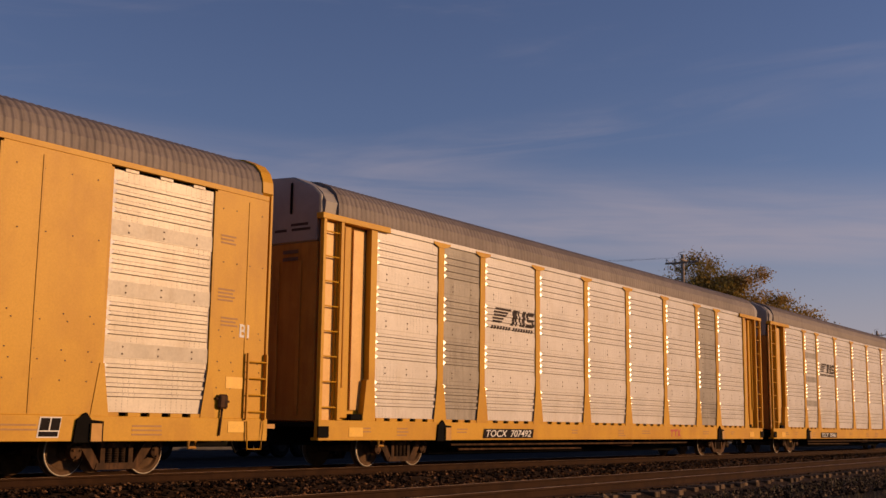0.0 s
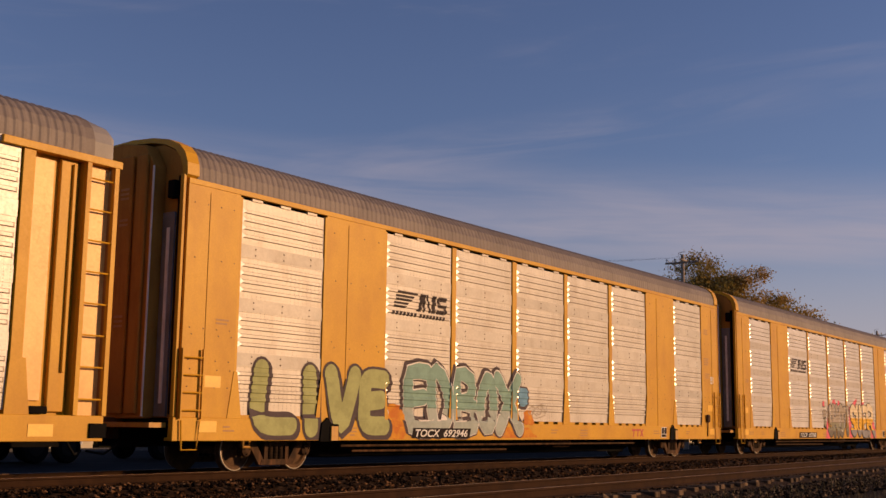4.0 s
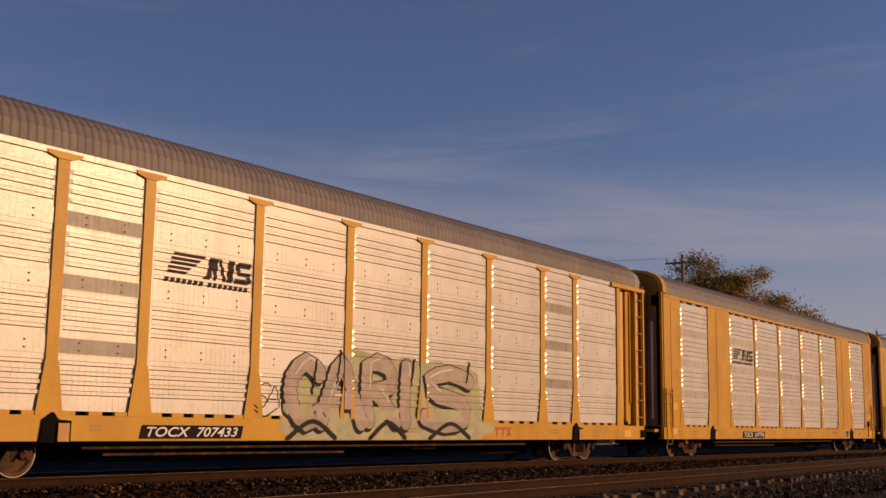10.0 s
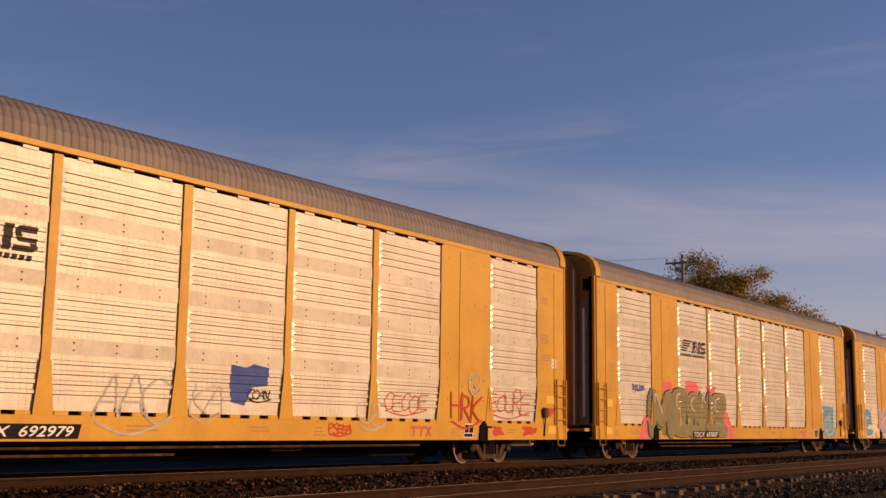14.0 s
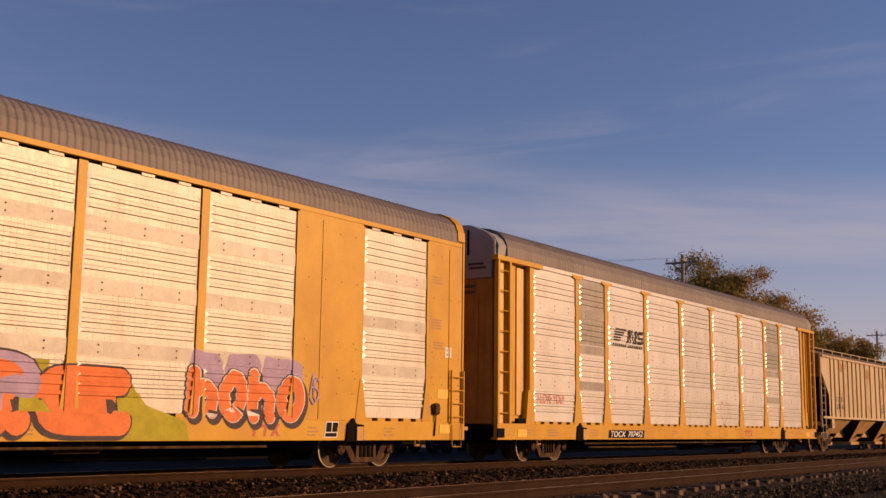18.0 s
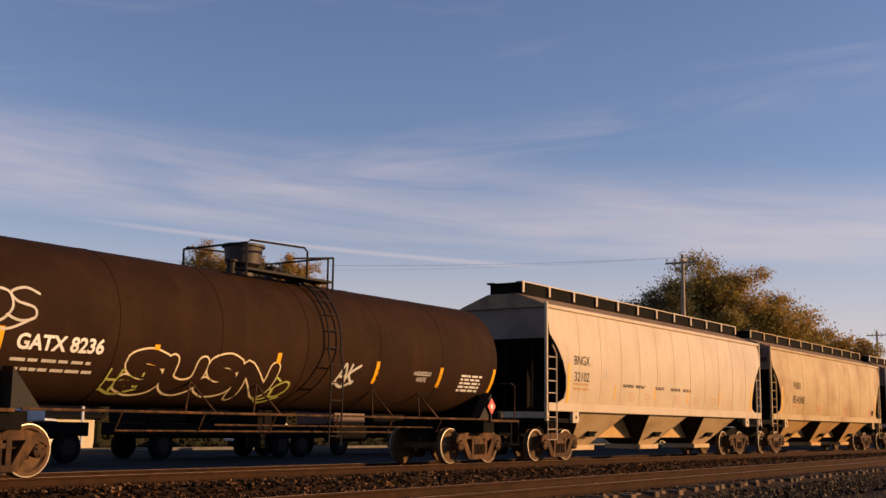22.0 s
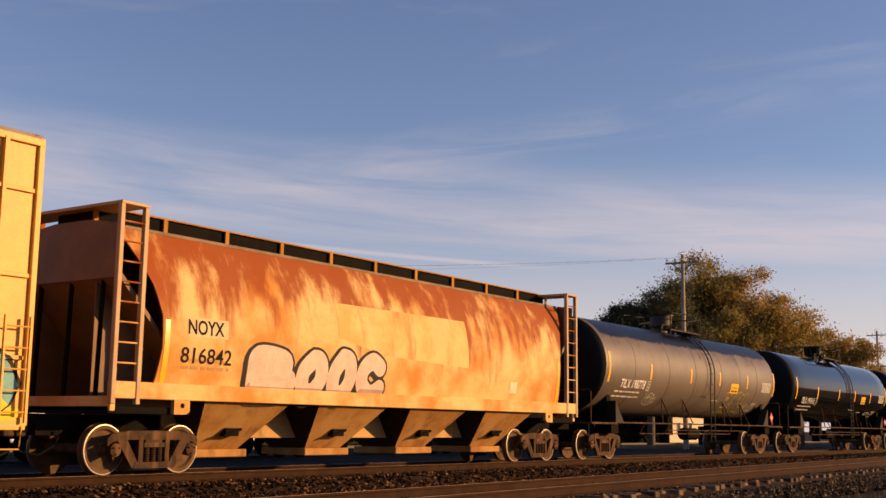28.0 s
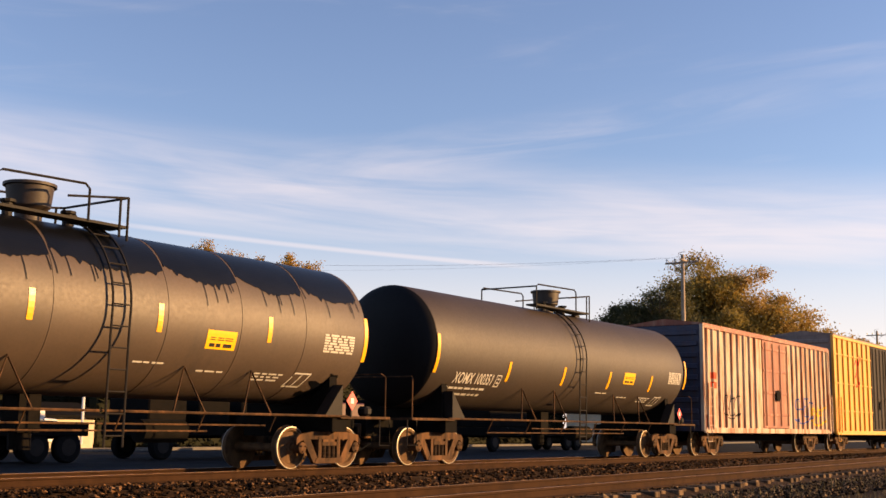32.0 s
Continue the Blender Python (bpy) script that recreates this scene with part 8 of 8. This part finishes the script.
def tank_marks(car, wall, text, dz=0.0, ink=WHITEPAINT):
    side_text(car, wall, text, -5.6, 2.32 + dz * 0.5, 1.8, 0.28, ink, 0.008)
    side_bars(car, wall, -5.8, 2.04 + dz * 0.5, 1.9, 2, P_PALE, 0.15, 0.05)
    bm = B()
    for a, b, lo, hi in ((-0.12, 0.12, 0.13, 0.155), (-0.12, 0.12, -0.155, -0.13), (-0.12, -0.095, -0.13, 0.13), (0.095, 0.12, -0.13, 0.13), (-0.05, 0.05, -0.07, -0.03), (-0.05, 0.05, 0.03, 0.07)):
        bm.faces.new([bm.verts.new((p, 0, q)) for p, q in ((a, lo), (b, lo), (b, hi), (a, hi))])
    part("stencil_box", on_curve(shift(bm, -4.42, 2.3 + dz * 0.5), wall, 0.008), P_PALE, car)
    side_patch(car, wall, 3.3, 2.54, 0.78, 0.36, STICKER, "yellow_board", 0.006, "yellow emergency notice")
    for k in range(3):
        side_bars(car, wall, 3.3, 2.63 - (0.06, 0.1, 0.23)[k], 0.6, 1, BOX_BLACK, 0.12, 0.018 if k < 2 else 0.07, 0.009)
    side_bars(car, wall, 1.75, 2.02, 0.8, 1, P_PALE, 0.09, 0.03)
    side_bars(car, wall, 3.3, 1.93, 0.7, 1, P_PALE, 0.09, 0.03)
    side_bars(car, wall, 4.95, 1.95, 0.85, 3, P_PALE, 0.06, 0.03)
    side_bars(car, wall, 6.8, 2.84, 1.0, 7, P_PALE, 0.058, 0.042)
    bm = B()
    for a, b, lo, hi in ((-0.26, 0.26, 0.12, 0.15), (-0.26, 0.26, -0.15, -0.12), (-0.26, -0.23, -0.12, 0.12), (0.23, 0.26, -0.12, 0.12), (-0.015, 0.015, -0.12, 0.12)):
        bm.faces.new([bm.verts.new((p + q * 0.5, 0, q)) for p, q in ((a, lo), (b, lo), (b, hi), (a, hi))])
    part("stencil_frame", on_curve(shift(bm, 5.9, 1.88), wall, 0.008), P_PALE, car)


SPILL = mat("black oily spill", (0.0045, 0.005, 0.007), (0.003, 0.0035, 0.005), 0.32, 0, 2.0, 0.02, spec=0.2)


def spill(car, wall, zc, R, cuts, seed, sag):
    """Oil run down from the top between the weld rings, with a ragged fringe and thin dribbles."""
    rnd = random.Random(seed)
    for a, b in zip(cuts, cuts[1:]):
        n = max(10, int((b - a) / 0.07))
        low = []
        for i in range(n + 1):
            u = i / n
            z = zc + R * (0.66 - sag * (math.sin(2.6 * u + 0.3) + 0.6 * u) - 0.03 * rnd.random())
            low.append((a + 0.03 + (b - a - 0.05) * u, z - (0.10 * rnd.random() if rnd.random() < 0.22 else 0.0)))
        pts = low + [(b - 0.02, zc + 0.985 * R), (a + 0.10, zc + 0.985 * R)]
        part("spill", on_curve(outline(pts), wall, 0.0095, 0.05), SPILL, car, "black oily spill on the shoulder")
        for k in range(5):
            x, z = rnd.choice(low)
            drop = rnd.uniform(0.12, 0.45)
            part("spill_run", on_curve(stroke([Vector((x, z + 0.08)), Vector((x + 0.03, z - drop * 0.5)), Vector((x + 0.05, z - drop))], 0.009), wall, 0.0095, 0.08), SPILL, car)


for n, x, m, text, note, bright in ((19, 228.42, TANK_GREY, "TILX 198778", "dusty grey-black tank wagon with dark spills on top", False), (20, 246.67, TANK_BLACK, "TILX 191411", "glossy clean black tank wagon", True), (21, 264.96, TANK_BROWN, "TILX 195160", "dusty brown-black tank wagon with dark spills on top", False), (22, 282.98, TANK_MAROON, "XOMX 100351", "plain matt brown-black tank wagon", False)):
    htc = 7.02 if n != 22 else 6.8
    dz = {19: 0.13, 20: 0.0, 21: 0.13, 22: -0.28}[n]
    at = (-4.4, -1.03, 1.71, 4.6) if n != 22 else (-4.04, -1.0, 1.92, 4.96)
    seams = (-5.6, -2.9, -0.6, 1.9, 3.8, 5.7)
    ends = [(-7.45, 2.35 + dz / 3, 3.3 + dz / 3)] + [(q, 2.45 + dz, 2.97 + dz) for q in at] + [(7.7, 2.35, 3.33)]
    if n == 22:
        car, wall = tank(x, 7.95, htc, 1.55, 2.95, m, -0.1, ends, seams, 0.5, bright, (-2.2, 1.1))
    else:
        car, wall = tank(x, 8.12, htc, 1.55, 2.95, m, 0.74, ends, seams, -0.13, bright, (-1.3, 1.45))
    if n in (19, 21):
        spill(car, wall, 2.95, 1.55, (-7.5,) + seams + (7.55,), n, 0.17 if n == 21 else 0.03)
        for k, (sx, sz, sw, sh) in enumerate(((6.75, 1.74, 0.7, 0.3), (7.0, 1.92, 0.34, 0.22), (6.5, 1.6, 0.5, 0.14))):
            part("spill", on_curve(shift(blob(sw, sh, 70 + k + n, 30, 0.25), sx, sz), wall, 0.006 + 0.0012 * k, 0.06), SPILL, car)
    tagged(car, note)
    tank_marks(car, wall, text, dz, WHITEPAINT if n in (19, 20) else P_PALE)
    CARS.append((car, x))
    if n == 19:
        bubble(side_lay(car, wall), "BLORLU", ((2.6, 3.3), (3.2, 3.65), (3.55, 4.05), (3.98, 4.42), (4.36, 4.75), (4.68, 5.12)), 1.6, 2.42, 0.08, TANK_GREY, P_HONEY, None, (), 44, 0.026, (0.0, 0.0))
        side_tag(car, wall, -3.9, 1.98, 0.8, 0.36, P_PALE, 48, 0.008)

# ---- boxcars ----
X_B17, X_B23, X_B24 = 190.75, 300.06, 318.0
ribs17 = [s * x for x in (3.35, 4.25, 5.10, 5.97, 6.86, 7.77, 8.67) for s in (-1, 1)]
b17 = boxcar(X_B17, 9.35, 7.07, 0.86, 5.60, BOX_YELLOW, (-2.6, 2.6), BOX_BLACK, ribs17, (1.95, 3.28, 4.69), GALV, END_BROWN, "yellow boxcar with black plug doors and bright graffiti")
CARS.append((b17, X_B17))


def box_side(z):
    return -1.602


def low_box_side(z):
    return -1.602


BARS = (1.95, 3.28, 4.69)
ribs23 = [s * x for x in (2.3, 2.95, 3.6, 4.25, 4.9, 5.55, 6.2, 6.85, 7.4) for s in (-1, 1)]
DRAPES[box_side] = (ribs17, BARS, (-2.6, 2.6), 1.0, 5.46)
DRAPES[low_box_side] = (ribs23, (), (-1.45, 1.75), 1.04, 4.66)


side_text(b17, box_side, "RAILCAR POOLING EXPERTS", 5.95, 3.60, 4.7, 0.29, LOGOGREY, 0.0)
for k, (a, pts) in enumerate(((4.9, [(0, 4.78), (0.85, 4.78), (0.85, 4.66), (0.5, 4.66), (0.5, 4.1), (0.36, 4.1), (0.36, 4.66), (0, 4.66)]), (5.75, [(0, 4.78), (0.4, 4.78), (0.4, 4.1), (0.26, 4.1), (0.26, 4.66), (0, 4.66)]), (6.3, [(0, 4.78), (0.16, 4.78), (0.42, 4.5), (0.68, 4.78), (0.84, 4.78), (0.52, 4.44), (0.84, 4.1), (0.68, 4.1), (0.42, 4.36), (0.16, 4.1), (0.0, 4.1), (0.32, 4.44)]))):
    part("owner_mark", on_curve(outline([(4.97 + (a + p - 4.9) * 0.83, q - 0.14) for p, q in pts]), box_side, 0.004), REDPAINT, b17)
side_text(b17, box_side, "TBOX", -8.3, 3.75, 0.95, 0.2, LOGOGREY)
side_text(b17, box_side, "630436", -8.1, 3.35, 1.4, 0.2, LOGOGREY)
bm = outline([(-0.5, -0.55), (-0.3, -0.6), (0.5, 0.5), (0.35, 0.6)])
part("painted_cross", on_curve(shift(bm, -5.0, 3.9), box_side, 0.004), REDPAINT, b17)
bm = outline([(-0.45, 0.55), (-0.3, 0.62), (0.5, -0.5), (0.36, -0.6)])
part("painted_cross", on_curve(shift(bm, -5.0, 3.9), box_side, 0.007), P_BLUE, b17)
lay = side_lay(b17, box_side)
P_ICE, P_ACIDY, P_AQ = paint("ice blue spray", (0.46, 0.50, 0.52)), paint("acid yellow spray", (0.74, 0.60, 0.06)), paint("aqua spray", (0.20, 0.42, 0.40))
for k, (x, z, w, h, m) in enumerate(((-5.0, 1.3, 4.2, 0.9, P_SKY), (0.0, 1.5, 4.9, 1.1, P_STEEL), (-0.6, 1.9, 1.2, 0.6, P_ORANGE), (1.4, 1.95, 1.6, 0.5, P_BLUSH), (6.4, 1.02, 5.6, 0.38, P_ACIDY), (6.2, 1.75, 5.0, 0.9, P_ICE))):
    lay("sprayed_cloud", shift(blob(w, h, 51 + k, rough=0.06), x, z), m, 0.002 + 0.0004 * k)
bubble(lay, "DUNO", ((-7.0, -6.0), (-6.05, -5.1), (-5.1, -4.1), (-4.1, -3.1)), 0.9, 2.2, 0.16, P_SKY, P_BLUE, P_WHITE, (), 51, 0.05)
bubble(lay, "SMK", ((-2.4, -1.1), (-1.0, 0.7), (0.8, 2.3)), 0.95, 2.15, 0.17, P_LILAC, P_BLUE, P_WHITE, [(1.3, P_SKY)], 52, 0.05)
bubble(lay, "NA", ((2.3, 3.3), (3.15, 4.15)), 0.9, 2.15, 0.15, P_ICE, P_BLUE, P_WHITE, [(1.3, P_LILAC)], 53, 0.045, sharp=True)
bubble(lay, "SPRED", ((4.2, 5.25), (5.15, 6.25), (6.2, 7.3), (7.2, 8.2), (8.1, 9.2)), 0.88, 2.16, 0.15, P_AQ, P_BLACK, None, [(1.32, P_ACIDY)], 55, 0.03, (0.04, 0.03), P_ICE, True)
side_patch(b17, box_side, 7.6, 3.15, 0.3, 0.3, LOGOGREY, "stencil_box")
side_patch(b17, box_side, 8.3, 2.85, 0.45, 0.2, STICKER, "warning_sticker")
side_bars(b17, box_side, -0.9, 4.75, 0.8, 6, WHITEPAINT, 0.11, 0.06)
side_bars(b17, box_side, 1.2, 4.75, 0.8, 6, WHITEPAINT, 0.11, 0.06)

b23 = boxcar(X_B23, 7.72, 5.95, 0.90, 4.80, BOX_WHITE, (-1.45, 1.75), BOX_RED, ribs23, (), BOX_RED, BOX_BLUE, "old streaked white boxcar with brown red door and blue end")
CARS.append((b23, X_B23))
side_patch(b23, low_box_side, -7.3, 1.25, 0.8, 0.5, BOX_RED, "painted_patch")
for k in range(4):
    side_patch(b23, low_box_side, -6.9 + (k % 2) * 0.35, 2.6 + (k // 2) * 0.35, 0.26, 0.24, P_RED, "painted_patch")
side_tag(b23, low_box_side, -5.0, 2.0, 1.6, 1.0, P_BLACK, 61, 0.02)
side_tag(b23, low_box_side, 3.6, 1.9, 2.4, 1.0, P_BLUE, 62, 0.03)
side_tag(b23, low_box_side, 5.8, 1.7, 2.0, 0.8, P_GOLD, 63, 0.04)
ribs24 = ribs17
b24 = boxcar(X_B24, 9.3, 7.07, 0.86, 5.60, BOX_YELLOW, (-2.6, 2.6), BOX_BLACK, ribs24, BARS, GALV, GALV, "yellow boxcar with dark doors and a grey end")
CARS.append((b24, X_B24))
side_tag(b24, box_side, -5.4, 4.2, 1.0, 1.6, P_RED, 64, 0.05)

sleepers(MAIN, lambda x: LINE, 2.0, 130.0, 0.0, 0, 1)
sleepers(SIDING, second, 6.0, 80.0, -0.04, 1.7, 2)


def motions():
    """The train rolls past; its wheels turn while they are near."""
    keys = [0, 0.1] + [float(t) for t in range(1, 32)] + [31.9, 32]
    for car, x0 in CARS:
        walk(car, [(t, pose(x0 - run(t), LINE, 0)) for t in keys])
        for t_part in [o for o in car.children if o.name.split(".")[0] == "truck"]:
            for w in [o for o in t_part.children if o.name.split(".")[0] == "wheelset"]:
                R = w["turn_radius"]
                home = w.location.copy()
                at = x0 + t_part.location.x + home.x
                f0 = next((f for f in range(0, 961) if at - run(f / 30) < 46), None)
                f1 = next((f for f in range(0, 961) if at - run(f / 30) < 9), 960)
                rows = [(0, 0.0)]
                if f0 is not None and f1 > f0:
                    base = run(f0 / 30)
                    rows = [] if f0 == 0 else [(0, 0.0)]
                    rows += [(f / 30, (base - run(f / 30)) / R) for f in range(f0, f1 + 1)]
                if rows[-1][0] < 32:
                    rows.append((32, rows[-1][1]))
                walk(w, [(t, Matrix.Translation(home) @ Matrix.Rotation(a, 4, "Y")) for t, a in rows])


motions()
